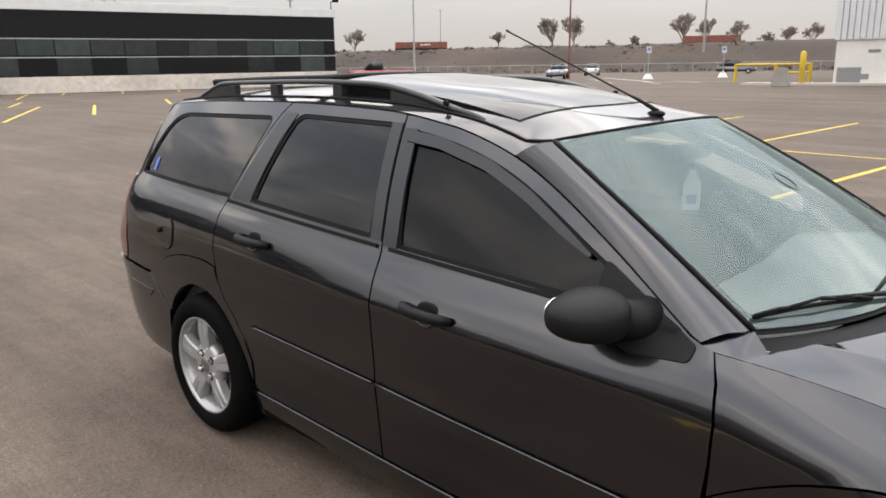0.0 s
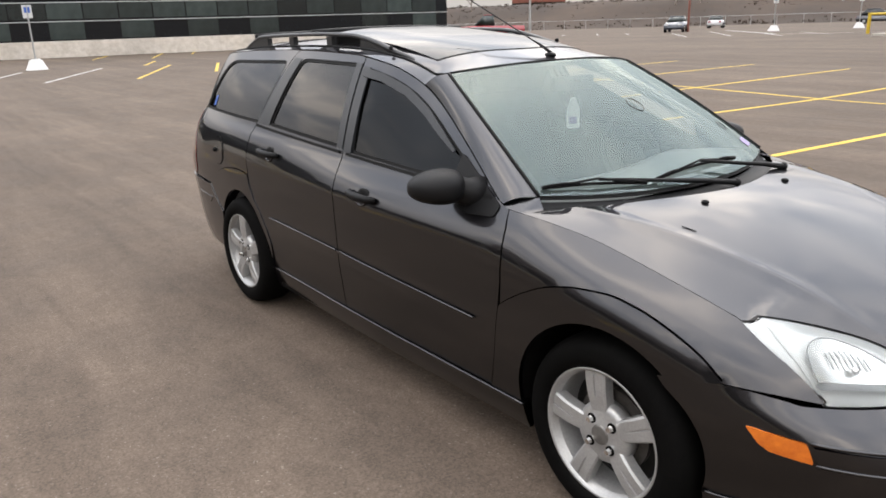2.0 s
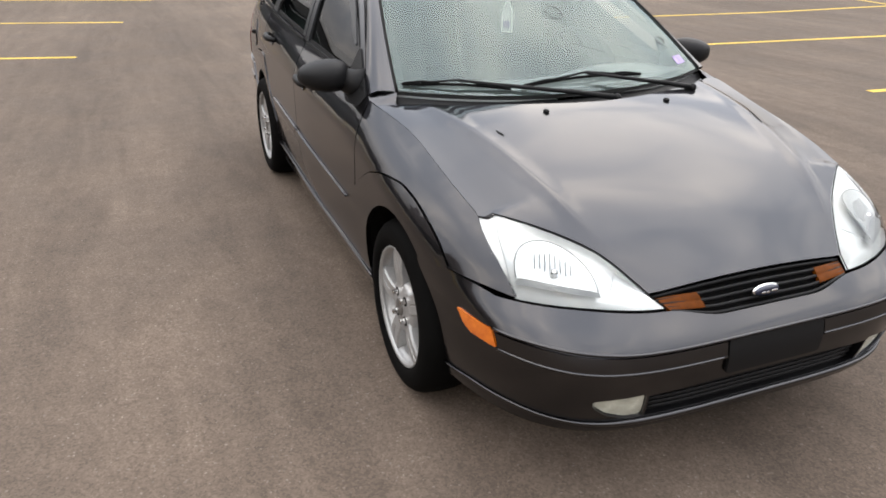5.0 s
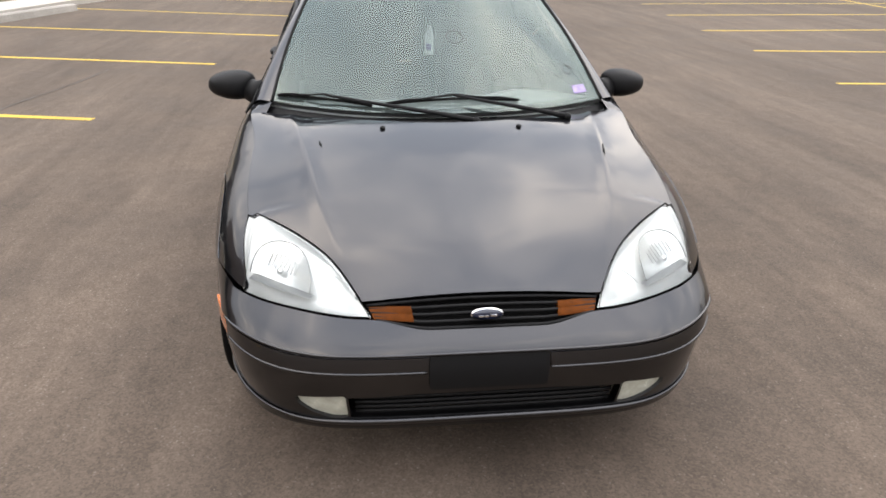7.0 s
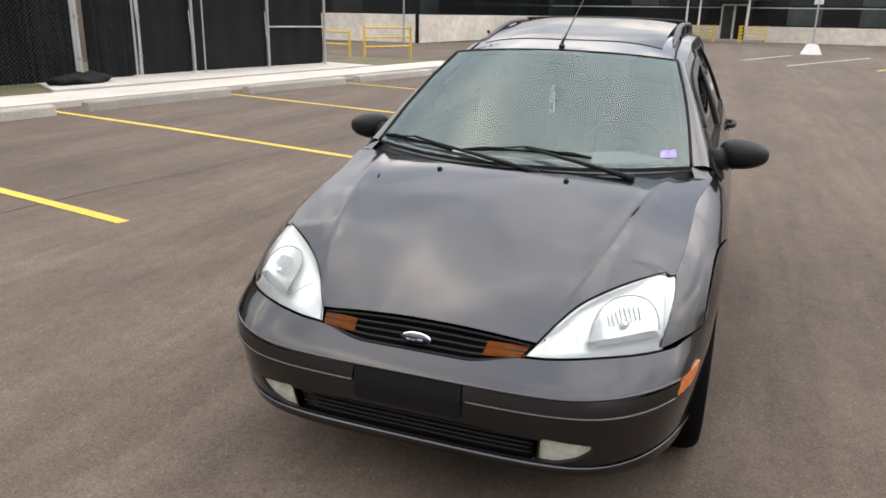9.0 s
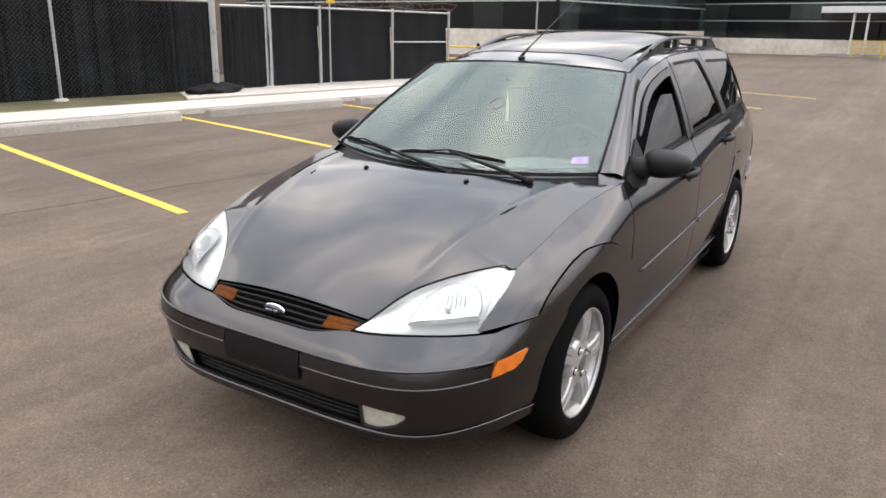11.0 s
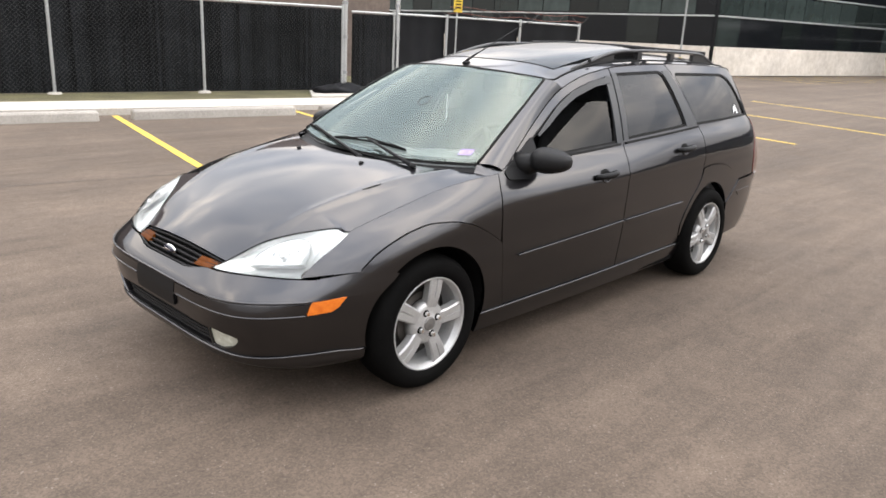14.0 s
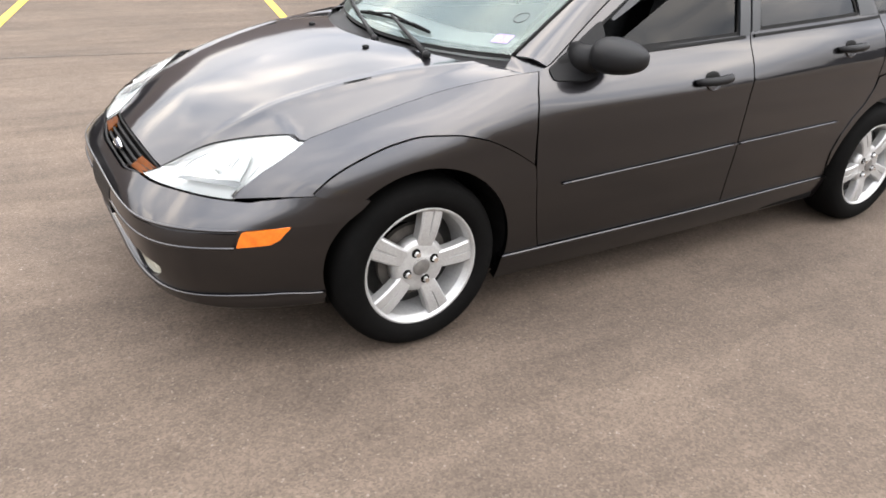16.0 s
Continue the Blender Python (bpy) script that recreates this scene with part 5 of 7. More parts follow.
# rain deflector over the front windows
defl = [(-0.258, 1.334), (-0.10, 1.314), (0.09, 1.262), (0.26, 1.190), (0.40, 1.118), (0.50, 1.064), (0.492, 1.056), (0.39, 1.098), (0.245, 1.166), (0.08, 1.233), (-0.10, 1.282), (-0.252, 1.300)]
side_panel("rain_deflector", rounded(defl, 0.01, 3), pbr("smoked_plastic", (0.014, 0.015, 0.017), (0.022, 0.0235, 0.026), 60, 0.38, spread=0.05, spec=0.35), "smoked plastic rain deflector", step=0.03, out=0.012, depth=0.008, parents=front_door)
# dark pillar trims and belt mouldings
def pillar(x_of, half_w, z0, z1, owner):
    zs_ = np.linspace(z0, z1, 8)
    side_panel("pillar_trim", [(x_of(z) - half_w, z) for z in zs_] + [(x_of(z) + half_w, z) for z in zs_[::-1]], PILLAR, "satin dark pillar cover", step=0.03, out=0.004, depth=0.008, parents=owner)


pillar(lambda z: split_x(z) + 0.036, 0.030, 0.985, 1.335, front_door)
pillar(lambda z: split_x(z) - 0.030, 0.024, 0.998, 1.350, rear_door)
side_panel("pillar_trim", [(-0.975, 1.036), (-0.97, 1.07), (-0.90, 1.26), (-0.85, 1.362), (-0.925, 1.368), (-0.975, 1.29), (-1.035, 1.18), (-1.105, 1.05), (-1.115, 1.036)], PILLAR, "satin dark pillar cover", step=0.03, out=0.003, depth=0.008, parents=rear_door)
for x0, x1, owner, zoff in ((0.76, -0.19, front_door, 0.012), (-0.245, -1.13, rear_door, 0.012)):
    xs = np.linspace(x0, x1, 16)
    bz = lambda x: shoulder(x) + 0.020  # noqa: E731
    side_panel("belt_moulding", [(x, bz(x) - 0.005) for x in xs] + [(x, bz(x) + 0.007) for x in xs[::-1]], SEAL, "black belt moulding", step=0.03, out=0.007, depth=0.012, parents=owner)
# rubbing strips
for x0, x1, z0, z1, owner in ((0.748, split_x(0.55) + 0.010, 0.527, 0.562, front_door), (split_x(0.55) - 0.010, -0.905, 0.562, 0.576, rear_door)):
    xs = np.concatenate([np.linspace(x0, x0 - 0.09, 5), np.linspace(x0 - 0.12, x1 + 0.07, 12), np.linspace(x1 + 0.05, x1, 4)])
    zz = lambda x: z0 + (z1 - z0) * (x0 - x) / (x0 - x1)  # noqa: E731
    side_panel("rub_strip", rounded([(x, zz(x)) for x in xs] + [(x, zz(x) - 0.040 * min(1.0, 0.12 + abs(x - x0) / 0.09, 0.12 + abs(x - x1) / 0.05)) for x in xs[::-1]], 0.004, 2), PAINT, "body-coloured rubbing strip", step=0.03, out=0.009, depth=0.012, parents=owner)
# sill
xs = np.linspace(0.968, -0.985, 40)
side_panel("sill", [(x, sill(x) - 0.002) for x in xs] + [(x, 0.17) for x in xs[::-1]], PAINT, step=0.04, out=0.010, depth=0.03)

def bead(name, pts, r=0.0035, owner=None):
    """A thin rounded edge along both sides of the car."""
    for k, sgn in enumerate((1, -1)):
        b = bmesh.new()
        tube(b, [(q[0], sgn * q[1], q[2]) for q in pts], r, 6)
        part(name, b, PAINT, owner[k] if owner else CAR, "", True)


for x0, x1, z0, z1, owner in ((0.748, split_x(0.55) + 0.010, 0.527, 0.562, front_door), (split_x(0.55) - 0.010, -0.905, 0.562, 0.576, rear_door)):
    bead("strip_edge", [(x, side(x, z0 + (z1 - z0) * (x0 - x) / (x0 - x1)) + 0.007, z0 + (z1 - z0) * (x0 - x) / (x0 - x1)) for x in np.linspace(x0, x1, 20)], 0.0045, owner)
bead("sill_edge", [(x, side(x, 0.27) + 0.0085, sill(x) - 0.001) for x in np.linspace(0.965, -0.985, 40)], 0.006)
# door handles
for x, z, owner in ((0.035, 0.842, front_door), (-0.885, 0.912, rear_door)):
    for k, sgn in enumerate((1, -1)):
        y = side(x, z)
        b = bmesh.new()
        bmesh.ops.create_uvsphere(b, u_segments=20, v_segments=10, radius=1.0, matrix=Matrix.Translation((x, sgn * (y - 0.005), z - 0.006)) @ Matrix.Diagonal((0.048, 0.009, 0.036, 1)))
        part("handle_cup", b, SEAL, owner[k], "dark recess", True)
        b = bmesh.new()
        pts = [(x + dx, sgn * (y + dy), z + 0.002 + dz) for dx, dy, dz in ((-0.098, 0.004, 0.004), (-0.07, 0.026, 0.002), (-0.03, 0.036, 0.0), (0.03, 0.036, -0.002), (0.07, 0.028, -0.004), (0.10, 0.006, -0.006))]
        tube(b, pts, [0.010, 0.016, 0.017, 0.017, 0.016, 0.010], 12)
        part("door_handle", b, TRIM, owner[k], "black plastic pull handle", True)
        b = bmesh.new()
        tube(b, [(x + 0.046 * math.cos(an), sgn * (side(x + 0.046 * math.cos(an), z + 0.040 * math.sin(an)) + 0.001), z + 0.040 * math.sin(an)) for an in np.linspace(math.pi * 1.08, math.pi * 1.92, 14)], [0.002] + [0.005] * 12 + [0.002], 6)
        part("handle_bowl", b, PAINT, owner[k], "painted lower lip of the handle recess", True)
# fuel flap
side_panel("fuel_flap", arc(-1.612, 0.845, 0.078, 0, 355, 26), PAINT, step=0.02, out=0.005, depth=0.012, both=(-1,), parents=quarter)
side_panel("flap_gap", arc(-1.612, 0.845, 0.0835, 0, 355, 26), SEAL, step=0.02, out=0.0022, depth=0.0, both=(-1,), parents=quarter)
b = bmesh.new()
bmesh.ops.create_uvsphere(b, u_segments=14, v_segments=8, radius=0.014, matrix=Matrix.Translation((-1.656, -side(-1.656, 0.845) - 0.006, 0.845)))
part("flap_lock", b, SEAL, quarter[1], "small dark lock", True)

# roof with the cant rails
def roof_edge(x):
    z = top_gap(x) + 0.0015
    return side(x, top_gap(x) - 0.004) - 0.001, z


roof_mid = smooth_line((-2.1, 1.405), (-1.9, 1.420), (-1.4, 1.448), (-0.8, 1.455), (-0.3, 1.440), (0.0, 1.412), (0.2, 1.378), (0.40, 1.338))


def roof_at(x, s):
    """Roof surface; s runs from -1 to 1 across."""
    ye, ze = roof_edge(min(x, 0.16))
    if x > 0.16:
        t = (x - 0.16) / 0.24
        ye, ze = ye + (0.515 - ye) * t * 0.9, ze + (1.318 - ze) * min(1, t)
    zm = roof_mid(x)
    a = abs(s)
    return Vector((x, math.copysign(ye * (1 - (1 - a) ** 1.0), s), ze + (zm - ze) * (1 - a ** 3.4)))


def grid_shell(rows, depth=0.0, away=None):
    pts = [p for r in rows for p in r]
    w = len(rows[0])
    faces = []
    for i in range(len(rows) - 1):
        for j in range(w - 1):
            a = i * w + j
            faces += [(a, a + 1, a + w + 1), (a, a + w + 1, a + w)]
    return shell(pts, faces, depth, away)


def roof_front(s):
    return 0.262 + 0.118 * (1 - abs(s) ** 2.2)


rows = []
SR = (0.02, -0.80, 0.40)
for i in range(64):
    t = i / 63
    row = []
    for j in range(57):
        s = -1 + 2 * j / 56
        x = roof_front(s) * (1 - t) + (-1.96 - 0.05 * (1 - s * s)) * t
        row.append(roof_at(x, s))
    rows.append(row)
part("roof", grid_shell(rows, 0.015), PAINT, CAR)
# sunroof glass, tilted up at its rear edge
def sunroof_at(x, s, hw, lift):
    t = (0.135 - x) / 0.92
    return roof_at(x - 0.06 * s * s * max(0, 1 - t * 1.3), s * hw / roof_edge(min(x, 0.16))[0]) + Vector((0, 0, 0.003 + lift * max(0, t) ** 1.2))


part("sunroof", grid_shell([[sunroof_at(0.130 - 0.90 * i / 23, j / 14 - 1, 0.448, 0.042) for j in range(29)] for i in range(24)], 0.006), SUNROOF, CAR, "dark glass sunroof panel tilted open")
for sgn in (1, -1):
    part("sunroof_skirt", grid_shell([[sunroof_at(0.06 - 0.83 * i / 19, sgn * 0.992, 0.448, 0.042 * k) - Vector((0, 0, 0.004)) for k in (0, 0.5, 0.97)] for i in range(20)], 0.003), SEAL, CAR, "black side skirt of the sunroof")
part("sunroof_seal", grid_shell([[sunroof_at(0.1365 - 0.012 * i, j / 14 - 1, 0.452, 0.0) - Vector((0, 0, 0.0015)) for j in range(29)] for i in range(2)], 0.002), SEAL, CAR)


def hood_side(x):
    """Seam between bonnet and wing."""
    return side(x, shoulder(x) - 0.002) - 0.002


# windscreen and pillars
def ws_edge(t):
    """Edge of the windscreen, from its foot (0) to the roof (1)."""
    a, b = Vector((0.893, 0.667, 0.952)), Vector((0.262, 0.532, 1.318))
    p = a.lerp(b, t)
    p.z += 0.012 * math.sin(math.pi * t)
    p.y += 0.010 * math.sin(math.pi * t)
    return p


def ws_at(s, t):
    e = ws_edge(t)
    bow = 0.175 * (1 - t) + 0.118 * t
    rise = -0.020 * (1 - t) + 0.030 * t
    a = abs(s)
    return Vector((e.x + bow * (1 - a ** 2.2), math.copysign(e.y * a, s), e.z + (rise - 0.005 * math.sin(math.pi * t)) * (1 - a ** 2.2)))


ws_pane = part("windshield", grid_shell([[ws_at(-1 + 2 * j / 48, i / 30) for j in range(49)] for i in range(31)]), WINDSHIELD, CAR, "clear windscreen with light green tint")
ws_pane.visible_shadow = False
ring_in = [(-0.955, 0.045), (0.955, 0.045), (0.945, 0.965), (-0.945, 0.965)]
flat_, faces_ = fill([(-1.012, -0.012), (1.012, -0.012), (1.012, 1.0), (-1.012, 1.0)], [rounded(ring_in, 0.05)], 0.05)
part("windshield_frit", shell([ws_at(s, t) - Vector((0.004, 0, 0.006)) for s, t in flat_], faces_, 0.004), SEAL, CAR, "black printed border of the windscreen")
for k, sgn in enumerate((1, -1)):
    rows = []
    for i in range(34):
        t = i / 33
        xg = 0.815 + (0.16 - 0.815) * t
        zg = top_gap(min(xg, 0.808)) + 0.002
        g = Vector((xg, side(xg, zg - 0.003) - 0.001, zg))
        w = ws_edge(t) + Vector((0, 0.006, -0.002))
        rows.append([g.lerp(w, j / 8) + Vector((0.25, 0.62, 0.70)) * 0.016 * math.sin(math.pi * j / 8) for j in range(9)])
    rows = [[Vector((p.x, sgn * p.y, p.z)) for p in r] for r in rows]
    part("a_pillar", grid_shell(rows, 0.0), PAINT, CAR)

for sgn in (1, -1):
    foot = [Vector((0.812, side(0.812, 0.915) - 0.001, 0.917)), Vector((0.90, hood_side(0.93) + 0.002, 0.909)), Vector((0.945, hood_side(0.945) - 0.002, 0.903)), Vector((0.935, 0.690, 0.915)), ws_edge(0) + Vector((0.004, 0.004, -0.004)), Vector((0.845, 0.715, 0.944))]
    b = bmesh.new()
    vs = [b.verts.new((q.x, sgn * q.y, q.z)) for q in foot]
    b.faces.new(vs if sgn > 0 else vs[::-1])
    bmesh.ops.triangulate(b, faces=b.faces)
    bmesh.ops.subdivide_edges(b, edges=b.edges, cuts=3, use_grid_fill=True)
    part("pillar_foot", b, PAINT, CAR, "", True)

for sgn in (1, -1):
    b = bmesh.new()
    tube(b, [Vector((q.x, sgn * (q.y + 0.004), q.z + 0.001)) for q in (ws_edge(t) for t in np.linspace(0.0, 1.0, 24))], 0.0062, 6)
    part("windshield_seal", b, SEAL, CAR, "black rubber seal", True)
b = bmesh.new()
tube(b, [ws_at(s, 1.002) + Vector((-0.001, 0, 0.001)) for s in np.linspace(-1, 1, 40)], 0.0048, 6)
part("windshield_seal", b, SEAL, CAR, "black rubber seal", True)

# cowl panel below the windscreen
def cowl_at(s, t):
    a = ws_at(s * 1.02, -0.015) + Vector((-0.01, 0, -0.016))
    y = s * 0.70
    f = Vector((0.935 + 0.273 * (1 - abs(s) ** 1.8), y, 0.0))
    f.z = 0.895 + 0.025 * (1 - s * s)
    return a.lerp(f, t) + Vector((0, 0, -0.012 * math.sin(math.pi * t)))


part("cowl", grid_shell([[cowl_at(-1 + 2 * j / 40, i / 8) for j in range(41)] for i in range(9)], 0.0), TRIM, CAR, "black plastic cowl panel")

# bonnet
hood_mid = smooth_line((0.8, 0.955), (1.0, 0.945), (1.1, 0.938), (1.237, 0.922), (1.4, 0.890), (1.55, 0.850), (1.7, 0.800), (1.85, 0.738), (1.95, 0.680), (2.02, 0.632), (2.05, 0.604))
hood_bow = smooth_line((0.8, 0.10), (1.3, 0.085), (1.64, 0.085), (1.85, 0.20), (2.0, 0.36), (2.06, 0.4))


CREASE = smooth_line((0.9, 0.604), (1.1, 0.574), (1.4, 0.520), (1.63, 0.474), (1.82, 0.422), (1.95, 0.365), (2.05, 0.32))


def crease_y(x):
    return CREASE(x)


def hood_at(x, y):
    a = abs(y)
    yc = crease_y(x)
    z = hood_mid(x) - hood_bow(x) * a * a
    d = a - yc
    z -= 0.060 * (math.sqrt(d * d + 0.00004) + d) / 2 * ramp01(2.0, 1.8, x)
    z += 0.0060 * math.exp(-(d / 0.022) ** 2) * ramp01(1.98, 1.7, x)
    return Vector((x, y, z))


lamp_top = lambda t: (1.640 + (2.000 - 1.640) * t, 0.700 + (0.345 - 0.700) * t - 0.045 * math.sin(math.pi * t))  # noqa: E731
half_hood = [(x, hood_side(x)) for x in np.linspace(0.925, 1.63, 22)] + [lamp_top(t) for t in np.linspace(0.02, 1, 16)]
half_hood += [(2.002 + 0.020 * (1 - (y / 0.345) ** 2), y) for y in np.linspace(0.30, 0.0, 7)]
outline = half_hood + [(x, -y) for x, y in half_hood[-2::-1]]
outline += [(0.925 + 0.273 * (1 - abs(y / 0.70) ** 1.8), y) for y in np.linspace(-0.69, 0.69, 31)]
creases = [[(x, g * (crease_y(x) + o)) for x in np.linspace(0.98, 1.92, 30)] for g in (1, -1) for o in (-0.012, 0.0, 0.012)]
flat_, faces_ = fill(outline, (), 0.024, creases)


def hood_fit(x, y):
    """The bonnet, bent at its sides to meet the wings."""
    p = hood_at(x, y)
    if x < 1.66:
        ys = hood_side(x)
        gap = shoulder(x) - hood_at(x, ys).z
        p.z += gap * ramp01(ys - 0.22, ys, abs(y))
    return p


part("bonnet", shell([hood_fit(x, y) for x, y in flat_], faces_, 0.014, away=(1.4, 0, -3)), PAINT, CAR, "dark grey bonnet with two raised creases")
for sgn in (1, -1):
    b = bmesh.new()
    p = hood_fit(1.237, 0.25)
    bmesh.ops.create_uvsphere(b, u_segments=14, v_segments=8, radius=1, matrix=Matrix.Translation((1.237, sgn * 0.25, p.z + 0.003)) @ Matrix.Diagonal((0.014, 0.010, 0.008, 1)))
    part("washer_nozzle", b, TRIM, CAR, "black washer nozzle", True)

for x0, y0, ln in ((1.40, 0.525, 0.045), (1.33, -0.47, 0.022)):
    b = bmesh.new()
    n_ = 9
    rows = []
    for i in range(n_):
        t = i / (n_ - 1)
        wd = 0.0045 * math.sin(math.pi * min(max(t, 0.06), 0.94)) * (1 + 0.5 * noise.noise(Vector((i * 1.7, x0, 0))))
        xx, yy = x0 + ln * (2 * t - 1), y0 - math.copysign(0.21, y0) * ln * (2 * t - 1)
        rows.append([b.verts.new(hood_fit(xx, yy + g * wd) + Vector((0, 0, 0.0015 + (0.002 if g == 0 else 0)))) for g in (-1, 0, 1)])
    for p, q in zip(rows, rows[1:]):
        for i in range(2):
            b.faces.new((p[i], p[i + 1], q[i + 1], q[i]))
    part("paint_chip", b, SEAL, CAR, "dark chipped spot on the bonnet")

# upper edge of the bumper, under the lamps and the grille
def bar_top(s):
    x = float(np.interp(abs(s), NOSE[:, 0], NOSE[:, 2]))
    y = float(np.interp(abs(s), NOSE[:, 0], NOSE[:, 3]))
    return seam_z(x) - 0.0014 if x < 1.90 else 0.554 + 0.024 * ramp01(0.16, 0.36, y) + (seam_z(1.90) - 0.581) * ramp01(0.36, 0.62, y)


# headlights
def lamp_at(s, t):
    """Headlight lens; s from the outer end to the grille, t from top to bottom."""
    x, y = lamp_top(s)
    a = hood_fit(min(x, 2.0), y) + Vector((0.003, 0.003, -0.004))
    sb = s_of_x(1.868) * (1 - s) + s_of_y(0.345) * s
    c = nose(sb, bar_top(sb) + 0.003)
    p = a.lerp(c, t)
    n = Vector((0.75, 0.45, 0.5))
    if s < 0.30:
        c0 = nose(s_of_x(1.868), bar_top(s_of_x(1.868)) + 0.003)
        a0 = Vector((1.641, 0.700, 0.748))
        k = t * (len(lamp_edge) - 1)
        i = min(int(k), len(lamp_edge) - 2)
        ex, ez = Vector(lamp_edge[::-1][i]).lerp(Vector(lamp_edge[::-1][i + 1]), k - i)
        p += (Vector((ex, side(ex, ez) - 0.003, ez)) - a0.lerp(c0, t)) * (1 - s / 0.30) ** 2
    bulge = 0.042 * math.sin(math.pi * min(max(t, 0), 1)) * (1 - 0.55 * s) * min(1, (1 - s) * 3) * ramp01(-0.05, 0.30, s)
    return p + n * bulge


for sgn in (1, -1):
    hl = new("headlight")
    hl.parent = CAR
    hl["label"] = "clear headlight with bright reflector"
    n = Vector((0.75, 0.45 * sgn, 0.5)).normalized()

    def inner(s, t, deep):
        p = lamp_at(s, t)
        p.y *= sgn
        return p - n * deep

    part("lens", grid_shell([[inner(0.006 + 0.982 * i / 40, j / 20, 0) for j in range(21)] for i in range(41)], 0.012), LENS, hl, "clear lens")
    back = []
    for i in range(41):
        row = []
        for j in range(25):
            u, v = 0.006 + 0.982 * i / 40, j / 24
            deep = 0.036 * min(1, math.sin(math.pi * v) * 2.2) * ramp01(0.0, 0.30, u) * ramp01(1.0, 0.75, u)
            row.append(inner(u, v, 0.004 + deep))
        back.append(row)
    part("reflector", grid_shell(back), REFLECTOR, hl, "bright silvered bowl")
    # half-round bowl with its rim, the shelf under it, vertical prisms and the bulb cap

    def bowl_at(r, a, lift=0.0):
        return inner(0.385 + 0.225 * r * math.cos(a), 0.72 - 0.58 * r * math.sin(a), 0.009 + 0.024 * (1 - r * r) - lift)

    sweep = np.linspace(0.0, math.pi, 29)
    part("bowl", grid_shell([[bowl_at(r, a) for a in sweep] for r in np.linspace(0.02, 1.0, 9)]), BOWL, hl, "mirrored half-round bowl")
    b = bmesh.new()
    tube(b, [bowl_at(1.0, a, 0.001) for a in sweep], 0.0018, 6)
    part("bowl_rim", b, LAMP_LINE, hl, "", True)
    part("bowl_shelf", grid_shell([[inner(u, 0.72 + 0.09 * k / 4, 0.031 - 0.024 * k / 4) for u in np.linspace(0.15, 0.62, 16)] for k in range(5)]), LAMP_LINE, hl, "pale shelf under the bowl")
    for q in range(8):
        b = bmesh.new()
        u = 0.29 + 0.026 * q
        tube(b, [inner(u, 0.30 + 0.02 * abs(q - 3.5), 0.016), inner(u, 0.56 - 0.02 * (q % 2), 0.020)], 0.0016, 5)
        part("lens_rib", b, RIB, hl)
    b = bmesh.new()
    cap = inner(0.385, 0.56, 0.018)
    bmesh.ops.create_uvsphere(b, u_segments=14, v_segments=8, radius=0.012, matrix=Matrix.Translation(cap))
    part("bulb_cap", b, CHROME, hl, "bright bulb cap", True)
    # thin grey lines stand in for shade along the bowl's ends
    b = bmesh.new()
    tube(b, [inner(0.74 - 0.06 * k / 8, 0.16 + 0.5 * k / 8, 0.006) for k in range(9)], 0.0013, 5)
    tube(b, [inner(0.10 - 0.015 * k / 8, 0.12 + 0.76 * k / 8, 0.006) for k in range(9)], 0.0010, 5)
    part("bowl_edge", b, LAMP_LINE, hl)
    b = bmesh.new()
    rim = [inner(u, 1.0, 0.0) for u in np.linspace(0.02, 0.985, 30)] + [inner(u, 0.0, 0.0) for u in np.linspace(0.985, 0.02, 30)]
    tube(b, rim, 0.0016, 6)
    part("lamp_gasket", b, SEAL, hl, "black gasket round the lens", True)

# ---- front bumper ----
S_MARK_F, S_MARK_B = s_of_x(1.763), s_of_x(1.893)


def nose_panel(name, outline, material, label="", out=0.0, depth=0.012, holes=(), step=0.03, parent=None, shape=None):
    flat, faces = fill(outline, holes, step)
    return part(name, shell([(shape or nose)(s, z, out) for s, z in flat], faces, depth, away=(1.2, 0, 0.45)), material, parent or CAR, label)


def rear_edge(z):
    return s_of_x(HUB_F + math.sqrt(max(R_OPEN**2 - (z - HUB_Z - 0.004) ** 2, 0)) + 0.003)


bumper = new("front_bumper")
bumper.parent = CAR


def fold_z(s):
    """Height of the fold under the upper bar, which rises towards the side markers."""
    return 0.503 + 0.017 * ramp01(s_of_y(0.42), S_MARK_B, abs(s))


def strip_z(s):
    return 0.449 + 0.014 * ramp01(s_of_y(0.50), S_MARK_B, abs(s))


def foot_z(s):
    """Lower edge of the painted skin."""
    s = abs(s)
    return 0.264 + 0.022 * ramp01(s_of_y(0.48), s_of_x(1.88), s) - 0.015 * ramp01(s_of_x(1.80), s_of_x(1.655), s)


def lip_out(s):
    """The overhang of the upper bar dies away behind the side markers."""
    return 0.014 * (1 - ramp01(S_MARK_B - 0.05, S_MARK_F, abs(s)))


S_END = rear_edge(0.515)
ends = [(rear_edge(z), z) for z in np.linspace(0.566, 0.526, 5)]
round_s = np.linspace(ends[0][0], -ends[0][0], 90)
upper = [(s, bar_top(s)) for s in round_s] + [(-s, z) for s, z in ends[1:]] + [(s, fold_z(s)) for s in np.linspace(-S_END, S_END, 80)] + ends[::-1][:-1]
nose_panel("upper_bar", upper, PAINT, parent=bumper, depth=0.03, step=0.018, shape=lambda s, z, out: nose(s, z, lip_out(s) * ramp01(0.62, 0.53, z)))
lo_side = [(rear_edge(z), z) for z in np.linspace(fold_z(S_END), foot_z(s_of_x(1.66)), 14)]
S_FOOT = lo_side[-1][0]
